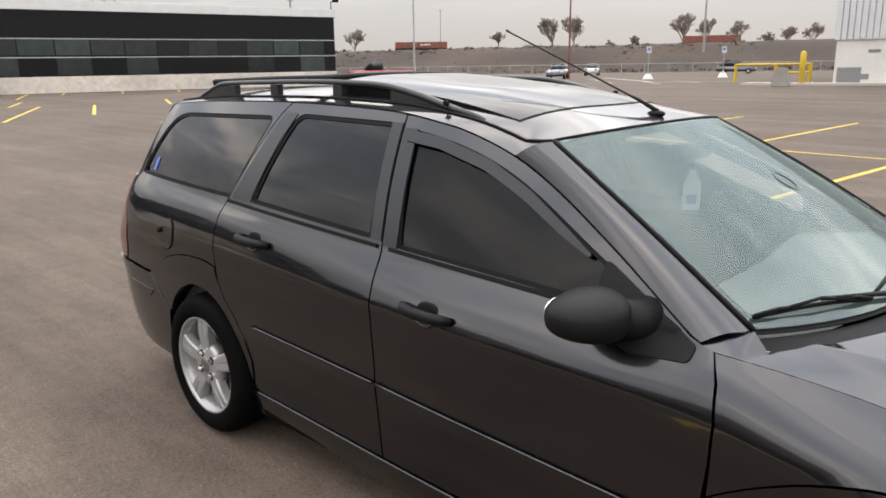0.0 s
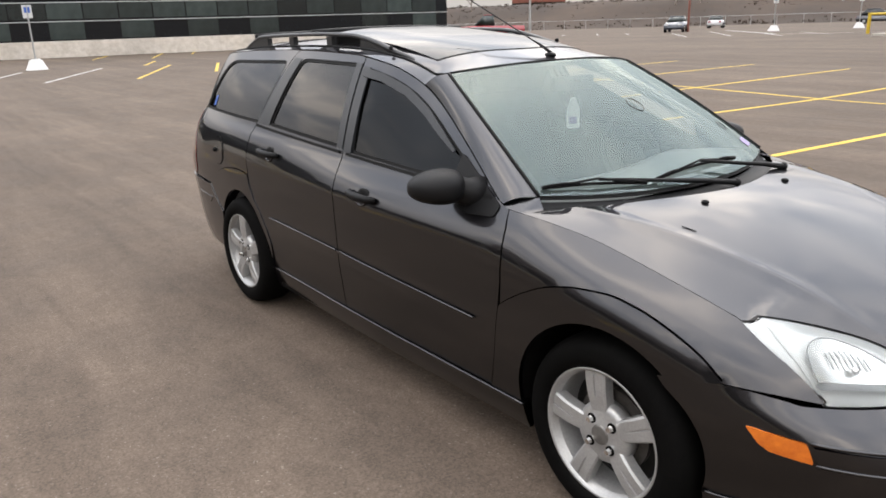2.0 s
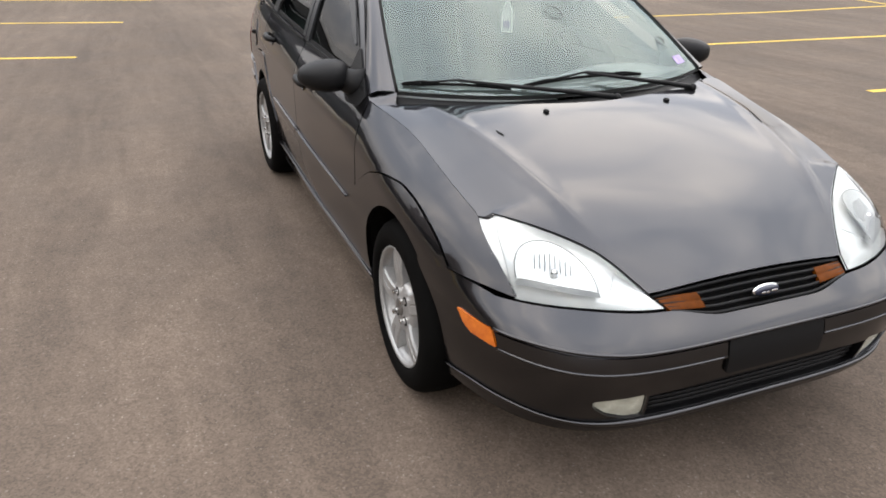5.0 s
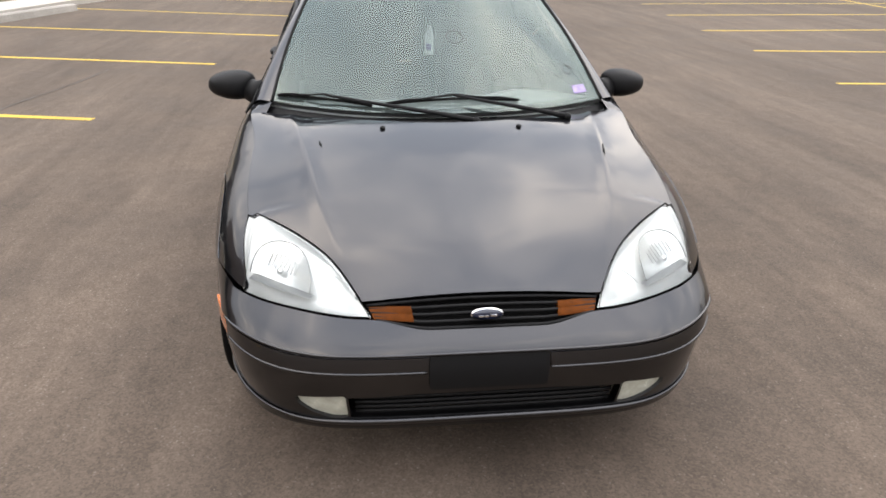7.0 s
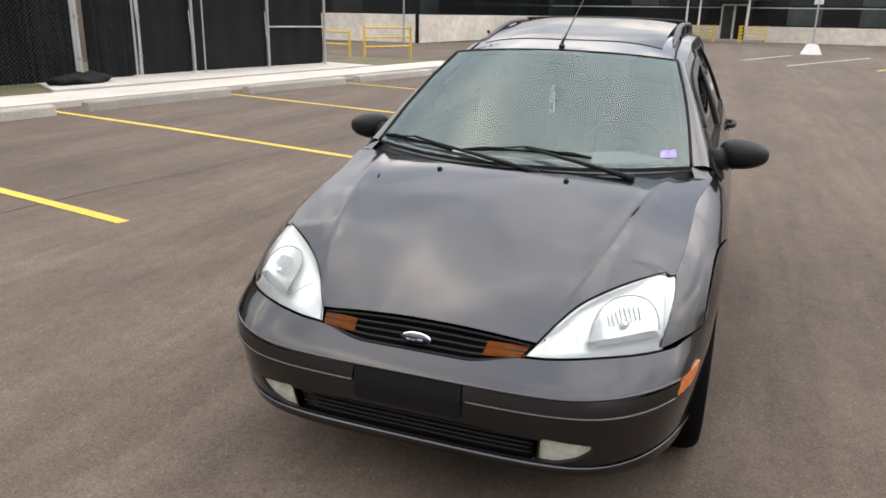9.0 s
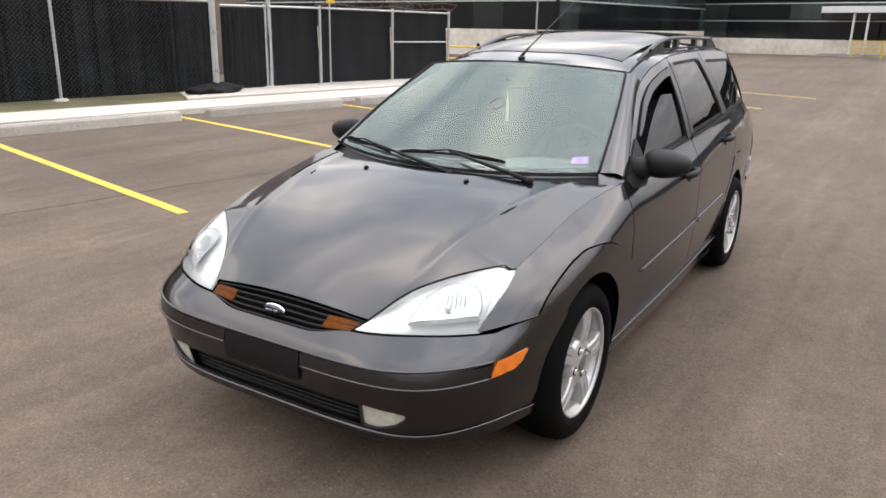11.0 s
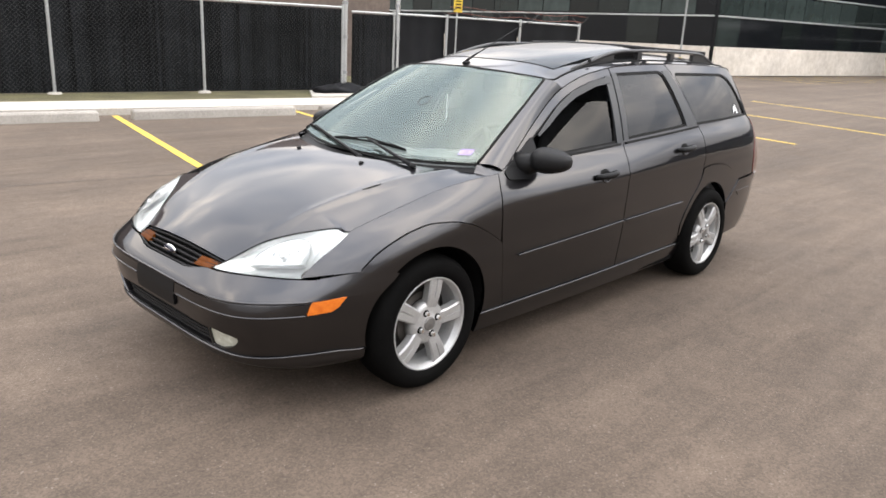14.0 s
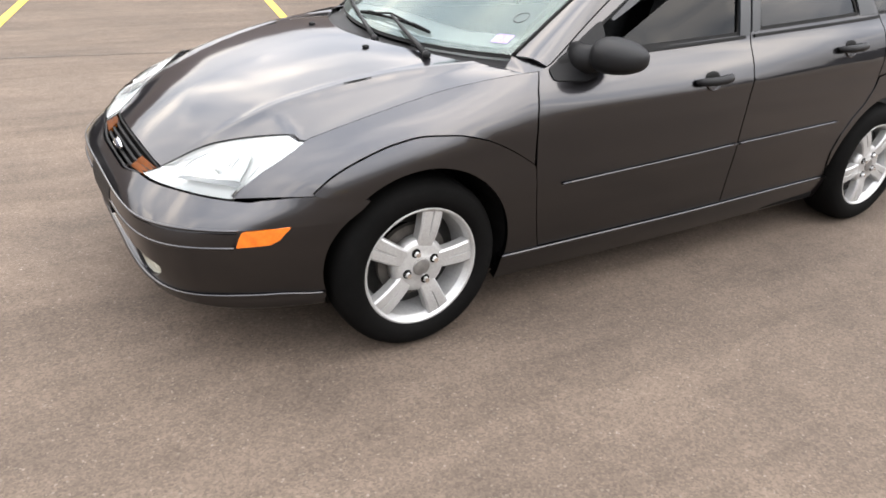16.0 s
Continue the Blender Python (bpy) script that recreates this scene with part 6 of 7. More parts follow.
lower = [(s, fold_z(s)) for s in np.linspace(lo_side[0][0], -lo_side[0][0], 80)] + [(-s, z) for s, z in lo_side[1:-1]] + [(s, foot_z(s)) for s in np.linspace(-S_FOOT, S_FOOT, 80)] + lo_side[::-1][1:-1]
gr_s = s_of_y(0.392)
intake = [(-gr_s - 0.005, 0.286), (gr_s + 0.005, 0.286), (gr_s + 0.005, 0.362), (0.2, 0.372), (-0.2, 0.372), (-gr_s - 0.005, 0.362)]
fog_hole = lambda g: [(g * (gr_s + 0.012), 0.284), (g * (gr_s + 0.06), 0.281), (g * (gr_s + 0.12), 0.300), (g * (gr_s + 0.158), 0.328), (g * (gr_s + 0.165), 0.350), (g * (gr_s + 0.15), 0.356), (g * (gr_s + 0.012), 0.370)]  # noqa: E731
nose_panel("lower_skin", lower, PAINT, parent=bumper, holes=[intake, rounded(fog_hole(1), 0.014), rounded(fog_hole(-1), 0.014)], depth=0.03, step=0.022)
b = bmesh.new()
run = np.linspace(-S_MARK_B, S_MARK_B, 90)
tube(b, [nose(s, fold_z(s) - 0.001, lip_out(s) - 0.0015) for s in run], 0.005, 6)
part("bumper_edge", b, PAINT, bumper, "", True)
b = bmesh.new()
run = np.linspace(-S_FOOT, S_FOOT, 120)
tube(b, [nose(s, foot_z(s) + 0.002 + 0.005 * (1 - ramp01(0.3, 0.62, abs(s))), 0.004) for s in run], [0.0045 + 0.0055 * (1 - ramp01(0.35, 0.65, abs(s))) for s in run], 8)
part("bumper_edge", b, PAINT, bumper, "", True)
# two bars of trim broken by the plate panel
PL = s_of_y(0.166)
for g in (1, -1):
    a, c = PL + 0.006, S_MARK_B - 0.003
    strip = [(s, fold_z(s) - 0.012) for s in np.linspace(a, c, 24)] + [(s, strip_z(s)) for s in np.linspace(c, a, 24)]
    nose_panel("bumper_strip", [(g * s, z) for s, z in strip], PAINT, "body-coloured bumper moulding", parent=bumper, out=0.008, depth=0.015, step=0.02)
    b = bmesh.new()
    tube(b, [nose(g * s, strip_z(s), 0.0075) for s in np.linspace(PL + 0.006, S_MARK_B, 30)], 0.0048, 6)
    part("strip_edge", b, PAINT, bumper, "", True)
    lamp = rounded([(S_MARK_B + 0.004, strip_z(S_MARK_B)), (S_MARK_F - 0.035, 0.470), (S_MARK_F - 0.008, 0.486), (S_MARK_F + 0.012, 0.522), (S_MARK_B + 0.012, 0.516)], 0.006, 3)
    nose_panel("side_marker", [(g * s, z) for s, z in lamp], AMBER, "amber side marker lens", parent=bumper, out=0.006, depth=0.02, step=0.02)
plate = rounded([(-PL, 0.392), (PL, 0.392), (PL, 0.499), (-PL, 0.499)], 0.012, 3)
nose_panel("plate_panel", plate, TRIM, "blank black plate panel", parent=bumper, out=0.010, depth=0.014)
# lip below
lip = [(s, foot_z(s) - 0.002) for s in np.linspace(S_FOOT, -S_FOOT, 60)] + [(s, 0.176) for s in np.linspace(-S_FOOT + 0.03, S_FOOT - 0.03, 60)]
nose_panel("lip", lip, PAINT, "body-coloured lower lip", parent=bumper, out=0.0, depth=0.03, step=0.024, shape=lambda s, z, out: nose(s, z, -0.004 + 0.012 * math.exp(-((z - 0.236) / 0.014) ** 2) - 0.045 * max(0, (0.236 - z) / 0.06) ** 1.6))
# intake mesh bars
for z in (0.297, 0.315, 0.333, 0.351, 0.366):
    b = bmesh.new()
    tube(b, [nose(s, z, -0.022) for s in np.linspace(-gr_s, gr_s, 24)], 0.0055, 6)
    part("intake_bar", b, TRIM, bumper, "", True)
nose_panel("intake_back", [(s, z) for s, z in intake], VOID, parent=bumper, out=-0.06, depth=0)
for g in (1, -1):
    nose_panel("fog_light", rounded(fog_hole(g), 0.02), FOG, "hazed fog light", parent=bumper, out=-0.010, depth=0.03)

# grille
grille = new("grille")
grille.parent = CAR


def grille_at(y, t):
    """t: 0 at the bonnet, 1 at the bumper."""
    a = hood_fit(2.002 + 0.020 * (1 - (y / 0.345) ** 2), y) + Vector((0.0, 0, -0.012))
    c = nose(math.copysign(s_of_y(abs(y)), y), bar_top(s_of_y(abs(y))) - 0.006)
    return a.lerp(c, t)


part("grille_back", grid_shell([[grille_at(y, t) - Vector((0.03, 0, 0)) for t in np.linspace(-0.1, 1.1, 5)] for y in np.linspace(-0.345, 0.345, 24)], 0, (0, 0, 0.5)), VOID, grille)
for t in (0.05, 0.28, 0.51, 0.74, 0.95):
    b = bmesh.new()
    ln = 0.335 if t < 0.6 else 0.33
    tube(b, [grille_at(y, t) - Vector((0.004, 0, 0)) for y in np.linspace(-ln, ln, 22)], 0.0052, 6)
    part("grille_bar", b, TRIM, grille, "", True)
for g in (1, -1):
    part("turn_lamp", grid_shell([[grille_at(g * y, 0.44 + (k - 8) / 8 * (0.27 + 0.10 * (y - 0.215) / 0.12)) + Vector((0.004 + 0.003 * abs(math.sin(math.pi * k / 8)), 0, 0)) for k in range(17)] for y in np.linspace(0.330, 0.212, 10)], 0.012, (0, 0, 0.5)), AMBER_DARK, grille, "dark amber turn lamp")
b = bmesh.new()
bc = grille_at(0, 0.5) + Vector((0.012, 0, 0))
bmesh.ops.create_uvsphere(b, u_segments=32, v_segments=12, radius=1, matrix=Matrix.Translation(bc) @ Matrix.Diagonal((0.010, 0.048, 0.020, 1)))
badge = part("badge", b, CHROME, CAR, "plain oval badge with a bright rim", True)
b = bmesh.new()
bmesh.ops.create_uvsphere(b, u_segments=32, v_segments=12, radius=1, matrix=Matrix.Translation(bc + Vector((0.0055, 0, 0.002))) @ Matrix.Diagonal((0.009, 0.043, 0.0163, 1)))
part("badge_field", b, BADGE_BLUE, badge, "dark blue oval", True)
b = bmesh.new()
for k_, (y0, y1, zz_) in enumerate(((-0.026, -0.012, 0.0), (-0.008, 0.002, 0.0), (0.008, 0.026, 0.002))):
    box(b, bc.x + 0.0135, bc.x + 0.0155, y0, y1, bc.z + zz_ - 0.003, bc.z + zz_ + 0.003, 0.001)
part("badge_bar", b, CHROME, badge)

# ---- rear ----
def rear_at(s, z, out=0.0):
    """Back of the car; s from -1 to 1 across."""
    xr = rear_reach(z) - out
    e = rear_round(z)
    x = -1.2 + (xr + 1.2) * max(0.0, 1 - abs(s) ** e) ** (1 / e)
    return Vector((x, math.copysign((base_half(x, z) + out) * abs(s), s), z))


part("tailgate", grid_shell([[rear_at(-0.93 + 1.86 * j / 30, 0.64 + 0.41 * i / 12, -0.004) for j in range(31)] for i in range(13)], 0, (0, 0, 0.6)), PAINT, CAR)
part("rear_window", grid_shell([[rear_at(-0.95 + 1.9 * j / 30, 1.045 + 0.33 * i / 12, -0.004) for j in range(31)] for i in range(13)], 0, (0, 0, 0.6)), TINT, CAR, "dark tinted rear window")
rb = [(x, 0.622 + 0.004 * ramp01(-1.8, -2.2, x)) for x in np.linspace(-1.80, -2.285, 20)] + [(rear_reach(z) + 0.12, z) for z in np.linspace(0.56, 0.25, 8)] + [(x, 0.22) for x in np.linspace(-2.19, -1.66, 20)] + [(HUB_R - math.sqrt(R_OPEN**2 - (z - HUB_Z - 0.004) ** 2), z) for z in np.linspace(0.26, 0.46, 8)] + [(-1.625, 0.478), (-1.72, 0.555)]
side_panel("rear_bumper", rb, PAINT, step=0.03, out=0.012, depth=0.014)
part("rear_bumper_middle", grid_shell([[rear_at(0.985 * math.sin(math.pi / 2 * (j - 30) / 30), 0.22 + 0.40 * i / 10, 0.010) for j in range(61)] for i in range(11)], 0, (0, 0, 0.4)), PAINT, CAR)
xs = np.linspace(-1.77, -2.05, 12)
side_panel("rear_bumper_strip", [(x, 0.545) for x in xs] + [(x, 0.545 - 0.040 * min(1, (-1.765 - x) / 0.06)) for x in xs[::-1]], PAINT, step=0.03, out=0.016, depth=0.012)
tl = rounded([(-2.091, 0.70), (-2.091, 0.80), (-2.150, 0.955), (-2.158, 1.03), (-2.225, 1.03), (-2.275, 0.85), (-2.355, 0.65), (-2.115, 0.637)], 0.015)
side_panel("tail_light", tl, RED_LENS, "dark red tail light", step=0.03, out=0.004, depth=0.02)
dp = [(-1.975, 1.31), (-2.08, 1.15), (-2.145, 1.035), (-2.23, 1.035), (-2.13, 1.21), (-2.02, 1.36), (-1.89, 1.374)]
side_panel("d_pillar", dp, PAINT, step=0.03, out=-0.001, depth=0.01)

# ---- underside and wheel wells ----
b = bmesh.new()
box(b, -2.2, 1.62, -0.62, 0.62, 0.16, 0.40, 0.05)
box(b, 1.60, 1.92, -0.42, 0.42, 0.172, 0.40, 0.05)
box(b, -0.95, 0.95, -0.77, 0.77, 0.175, 0.26, 0.02)
part("floor_pan", b, VOID, CAR, "black underbody")
for hx in (HUB_F, HUB_R):
    for sgn in (1, -1):
        b = bmesh.new()
        prev = None
        for k in range(25):
            an = radians(-12 + 204 * k / 24)
            x, z = hx + 0.352 * math.cos(an), HUB_Z + 0.352 * math.sin(an)
            row = [b.verts.new((x, sgn * y, z)) for y in (0.50, (side(x, z) if z > 0.2 else 0.74) - 0.012)]
            if prev:
                b.faces.new((prev[0], prev[1], row[1], row[0]))
            prev = row
        box(b, hx - 0.36, hx + 0.36, sgn * 0.50 - 0.01, sgn * 0.50 + 0.01, 0.15, 0.7)
        part("wheel_well", b, VOID, CAR, "black wheel arch liner")

# ---- wheels ----
def ring(b, prof, seg=72, y_sign=1):
    """A turned body: (radius, y) profile round the axle."""
    rows = []
    for k in range(seg):
        a = 2 * math.pi * k / seg
        rows.append([b.verts.new((r * math.cos(a), y, r * math.sin(a))) for r, y in prof])
    for k in range(seg):
        p, q = rows[k], rows[(k + 1) % seg]
        for i in range(len(prof) - 1):
            b.faces.new((p[i], p[i + 1], q[i + 1], q[i]))
    bmesh.ops.recalc_face_normals(b, faces=b.faces)
    return b


def make_wheel():
    """A five-spoke alloy wheel with its tyre; the outer face looks along +y."""
    w = new("wheel")
    w["label"] = "five-spoke silver alloy wheel with a black tyre"
    b = bmesh.new()
    ring(b, [(0.205, -0.10), (0.255, -0.102), (0.282, -0.094), (0.296, -0.081), (0.301, -0.062), (0.3045, -0.035), (0.306, 0.0), (0.3045, 0.035), (0.301, 0.060), (0.293, 0.078), (0.281, 0.091), (0.27, 0.097), (0.245, 0.101), (0.222, 0.098), (0.211, 0.088), (0.206, 0.075)])
    tyre = part("tyre", b, RUBBER, w, "", True)
    b = bmesh.new()
    ring(b, [(0.193, 0.060), (0.203, 0.074), (0.2105, 0.082), (0.2125, 0.087), (0.210, 0.091), (0.204, 0.089), (0.1985, 0.080)])
    rim = part("rim", b, ALLOY, w, "", True)
    b = bmesh.new()
    ring(b, [(0.176, -0.010), (0.183, 0.020), (0.189, 0.045), (0.194, 0.061)])
    part("barrel", b, ALLOY, rim, "silver inner slope of the rim", True)
    # the deep part of the rim is much darker than its outer slope
    b = bmesh.new()
    ring(b, [(0.10, -0.07), (0.168, -0.07), (0.176, -0.010)])
    part("rim_well", b, BARREL, rim, "dark inside of the rim", True)
    # spokes
    for k in range(5):
        b = bmesh.new()
        rows = []
        for i in range(9):
            t = i / 8
            r = 0.052 + (0.203 - 0.052) * t
            hw = 0.0295 + 0.0115 * t
            yy = 0.083 - 0.004 * t - 0.010 * (1 - t) ** 2 + 0.006 * math.sin(math.pi * t)
            row = []
            for u, dy in ((-1, -0.040), (-1, -0.006), (-0.82, 0.0), (-0.10, 0.0), (-0.05, -0.0045), (0.05, -0.0045), (0.10, 0.0), (0.82, 0.0), (1, -0.006), (1, -0.040)):
                g = dy
                if abs(u) < 0.08 and t < 0.38:
                    g = 0.0
                row.append(b.verts.new((u * hw, yy + g, r)))
            rows.append(row)
        for p, q in zip(rows, rows[1:]):
            for i in range(9):
                b.faces.new((p[i], p[i + 1], q[i + 1], q[i]))
        bmesh.ops.recalc_face_normals(b, faces=b.faces)
        bmesh.ops.transform(b, matrix=pose(0, 0, 0, 0, 72 * k, 0), verts=b.verts)
        part("spoke", b, ALLOY, rim)
    b = bmesh.new()
    ring(b, [(0.0, 0.083), (0.034, 0.083), (0.040, 0.079), (0.060, 0.0785), (0.080, 0.077), (0.091, 0.072), (0.098, 0.060), (0.099, 0.03), (0.0, 0.03)], 60)
    part("hub_disc", b, ALLOY, rim, "", True)
    b = bmesh.new()
    ring(b, [(0.0, 0.0885), (0.026, 0.088), (0.031, 0.086), (0.033, 0.080)], 32)
    part("centre_cap", b, pbr("cap_grey", (0.13, 0.125, 0.12), (0.20, 0.195, 0.185), 60, 0.45, metal=0.6) if "cap_grey" not in bpy.data.materials else bpy.data.materials["cap_grey"], rim, "grey centre cap", True)
    for k in range(4):
        a = radians(45 + 90 * k + 12)
        b = bmesh.new()
        bmesh.ops.create_cone(b, segments=6, radius1=0.0125, radius2=0.0095, depth=0.028, cap_ends=True, matrix=Matrix.Translation((0.054 * math.cos(a), 0.082, 0.054 * math.sin(a))) @ pose(0, 0, 0, -90))
        part("lug_nut", b, CHROME, rim, "chrome lug nut")
        # flat black disc paints the shade of the nut's pocket
        b = bmesh.new()
        bmesh.ops.create_cone(b, segments=16, radius1=0.0165, radius2=0.0165, depth=0.004, cap_ends=True, matrix=Matrix.Translation((0.054 * math.cos(a), 0.0775, 0.054 * math.sin(a))) @ pose(0, 0, 0, -90))
        part("lug_pocket", b, VOID, rim)
    b = bmesh.new()
    ring(b, [(0.0, 0.02), (0.13, 0.02), (0.13, 0.0), (0.0, 0.0)], 40)
    part("brake_disc", b, pbr("brake_iron", (0.05, 0.045, 0.04), (0.11, 0.10, 0.09), 30, 0.6, metal=0.5), w, "dark brake disc")
    return w


wheel = make_wheel()
wheel.parent = CAR
wheel.matrix_basis = pose(HUB_F, 0.728, HUB_Z, 0, -12, 0)
for x, y, turn, spin in ((HUB_F, -0.728, 180, 10), (HUB_R, 0.722, 0, 30), (HUB_R, -0.722, 180, 0)):
    copy_thing(wheel, pose(x, y, HUB_Z, 0, 0, turn) @ pose(0, 0, 0, 0, spin, 0))

# ---- door mirrors ----
for k, sgn in enumerate((1, -1)):
    b = bmesh.new()
    bmesh.ops.create_uvsphere(b, u_segments=36, v_segments=20, radius=1)
    for v in b.verts:
        c = v.co
        front = ramp01(-1, 1, c.x)
        ww = 0.106 * (1 - 0.10 * max(0, -c.y))
        v.co = Vector((0.100 * c.x * (1.0 if c.x > 0 else 0.80), ww * c.y, 0.060 * math.copysign(abs(c.z) ** 0.75, c.z) * (1 - 0.16 * c.y)))
    m = pose(0.588, sgn * 0.857, 0.966, 0, 0, sgn * 18) @ Matrix.Diagonal((1, sgn, 1, 1))
    bmesh.ops.transform(b, matrix=m, verts=b.verts)
    if sgn < 0:
        bmesh.ops.reverse_faces(b, faces=b.faces)
    mir = part("door_mirror", b, TRIM, front_door[k], "black plastic door mirror", True)
    b = bmesh.new()
    tube(b, [(0.665, sgn * 0.72, 0.935), (0.64, sgn * 0.765, 0.942), (0.615, sgn * 0.80, 0.955)], [0.066, 0.050, 0.045], 16)
    part("mirror_arm", b, TRIM, front_door[k], "", True)
    b = bmesh.new()
    bmesh.ops.create_uvsphere(b, u_segments=24, v_segments=12, radius=1, matrix=pose(0.518, sgn * 0.857, 0.966, 0, 0, sgn * 18) @ Matrix.Diagonal((0.007, 0.052, 0.034, 1)))
    part("mirror_glass", b, CHROME, front_door[k], "mirror glass", True)

# ---- roof rails ----
for sgn in (1, -1):
    rail = new("roof_rail")
    rail.parent = CAR
    rail["label"] = "black roof rail with three gaps"
    y_of = lambda x: roof_edge(min(x, 0.16))[0] * 0.865  # noqa: E731
    z_of = lambda x: roof_at(x, 0.865).z  # noqa: E731
    b = bmesh.new()
    n = 40
    pts = []
    for i in range(n + 1):
        t = i / n
        x = -0.02 + (-1.80 + 0.02) * t
        lift = 0.054 * ramp01(0, 0.30, t) * ramp01(1.0, 0.84, t)
        pts.append((x, sgn * y_of(x), z_of(x) - 0.004 + lift))
    prof = [(-0.016, -0.007), (-0.018, 0.004), (-0.010, 0.011), (0.007, 0.012), (0.016, 0.005), (0.016, -0.007)]
    rows = [[b.verts.new((p[0], p[1] + q[0] * sgn * (0.9 if 0.05 < i / n < 0.97 else 0.5), p[2] + q[1] * (1 if i not in (0, n) else 0.3))) for q in prof] for i, p in enumerate(pts)]
    for p, q in zip(rows, rows[1:]):
        for i in range(6):
            b.faces.new((p[i], p[(i + 1) % 6], q[(i + 1) % 6], q[i]))
    b.faces.new(rows[0])
    b.faces.new(rows[-1][::-1])
    bmesh.ops.recalc_face_normals(b, faces=b.faces)
    part("rail_bar", b, RAIL, rail, "", True)
    for xa, xb in ((0.02, -0.44), (-0.70, -0.75), (-1.10, -1.15), (-1.42, -1.80)):
        b = bmesh.new()
        rows = []
        for i in range(13):
            x = xa + (xb - xa) * i / 12
            t = (-0.02 - x) / 1.78
            lift = 0.054 * ramp01(0, 0.30, t) * ramp01(1.0, 0.84, t)
            zb, yb = z_of(x) - 0.006, y_of(x)
            rows.append([b.verts.new((x, sgn * (yb + d), z)) for d, z in ((-0.013, zb), (0.014, zb - 0.006), (0.014, zb + max(0.003, lift - 0.006)), (-0.013, zb + max(0.003, lift - 0.006)))])
        for p, q in zip(rows, rows[1:]):
            for i in range(4):
                b.faces.new((p[i], p[(i + 1) % 4], q[(i + 1) % 4], q[i]))
        b.faces.new(rows[0])
        b.faces.new(rows[-1][::-1])
        bmesh.ops.recalc_face_normals(b, faces=b.faces)
        part("rail_foot", b, RAIL, rail)
    b = bmesh.new()
    p = Vector((-0.17, sgn * (y_of(-0.17) + 0.02), z_of(-0.17) + 0.022))
    bmesh.ops.create_cone(b, segments=14, radius1=0.010, radius2=0.008, depth=0.012, cap_ends=True, matrix=Matrix.Translation(p) @ pose(0, 0, 0, 90))
    part("rail_screw", b, SEAL, rail)
    # roof ditch strip
    b = bmesh.new()
    tube(b, [roof_at(x, sgn * 0.90) + Vector((0, 0, 0.001)) for x in np.linspace(0.262, -1.9, 40)], 0.0055, 6)
    part("roof_strip", b, SEAL, CAR, "black roof seam strip", True)
for x in (-0.92, -1.62):
    b = bmesh.new()
    tube(b, [(x, y, roof_at(x, 0.8).z + 0.052 + 0.012 * (1 - (y / 0.5) ** 2)) for y in np.linspace(-y_of(x), y_of(x), 12)], 0.014, 8)
    part("cross_bar", b, TRIM, CAR, "black roof cross bar", True)

# ---- aerial ----
aer = new("aerial")
aer.parent = CAR
ab = roof_at(0.285, 0.0)
b = bmesh.new()
bmesh.ops.create_uvsphere(b, u_segments=20, v_segments=12, radius=1, matrix=Matrix.Translation(ab + Vector((0, 0, 0.004))) @ Matrix.Diagonal((0.032, 0.014, 0.012, 1)))
part("aerial_base", b, TRIM, aer, "", True)
b = bmesh.new()
tip = ab + Vector((-0.62, 0.0, 0.29))
tube(b, [ab + Vector((0.005, 0, 0.012)), ab + Vector((-0.06, 0, 0.045)), ab + Vector((-0.11, 0, 0.066)), ab + Vector((-0.30, 0, 0.150)), tip - Vector((-0.02, 0, 0.01)), tip], [0.008, 0.006, 0.0035, 0.003, 0.003, 0.005], 8)
part("aerial_rod", b, TRIM, aer, "", True)

# ---- wipers ----
def wiper(s0, s1, t0, t1, piv, arch=0.03):
    w = new("wiper")
    w.parent = CAR
    w["label"] = "black wiper resting at the foot of the windscreen"
    a = [ws_at(s0 + (s1 - s0) * i / 12, t0 + (t1 - t0) * i / 12 + arch * math.sin(math.pi * i / 12)) for i in range(13)]
    b = bmesh.new()
    tube(b, [p + Vector((0.005, 0, 0.006)) for p in a], 0.0055, 6)
    part("wiper_blade", b, SEAL, w, "", True)
    b = bmesh.new()
    for i0, i1 in ((0, 4), (8, 12), (2, 10)):
        h = 0.007 if i1 - i0 == 4 else 0.016
        e = Vector((0.008, 0, 0.010))
        tube(b, [a[i0] + e, a[(i0 + i1) // 2] + e + Vector((h * 0.6, 0, h)), a[i1] + e], 0.0042, 6)
    part("wiper_bow", b, TRIM, w, "", True)
    b = bmesh.new()
    piv = Vector(piv)
    midp = a[6] + Vector((0.016, 0, 0.022))
    tube(b, [piv, piv.lerp(midp, 0.25) + Vector((0.004, 0, 0.004)), piv.lerp(midp, 0.6) + Vector((0.004, 0, 0.002)), midp], [0.012, 0.009, 0.007, 0.005], 8)
    bmesh.ops.create_uvsphere(b, u_segments=12, v_segments=8, radius=0.016, matrix=Matrix.Translation(piv))
    part("wiper_arm", b, TRIM, w, "", True)


wiper(-0.975, -0.42, 0.040, 0.034, (1.130, 0.110, 0.917), 0.022)
wiper(-0.345, 0.45, 0.050, 0.062, (1.112, 0.468, 0.926), 0.034)

# ---- cabin ----
b = bmesh.new()
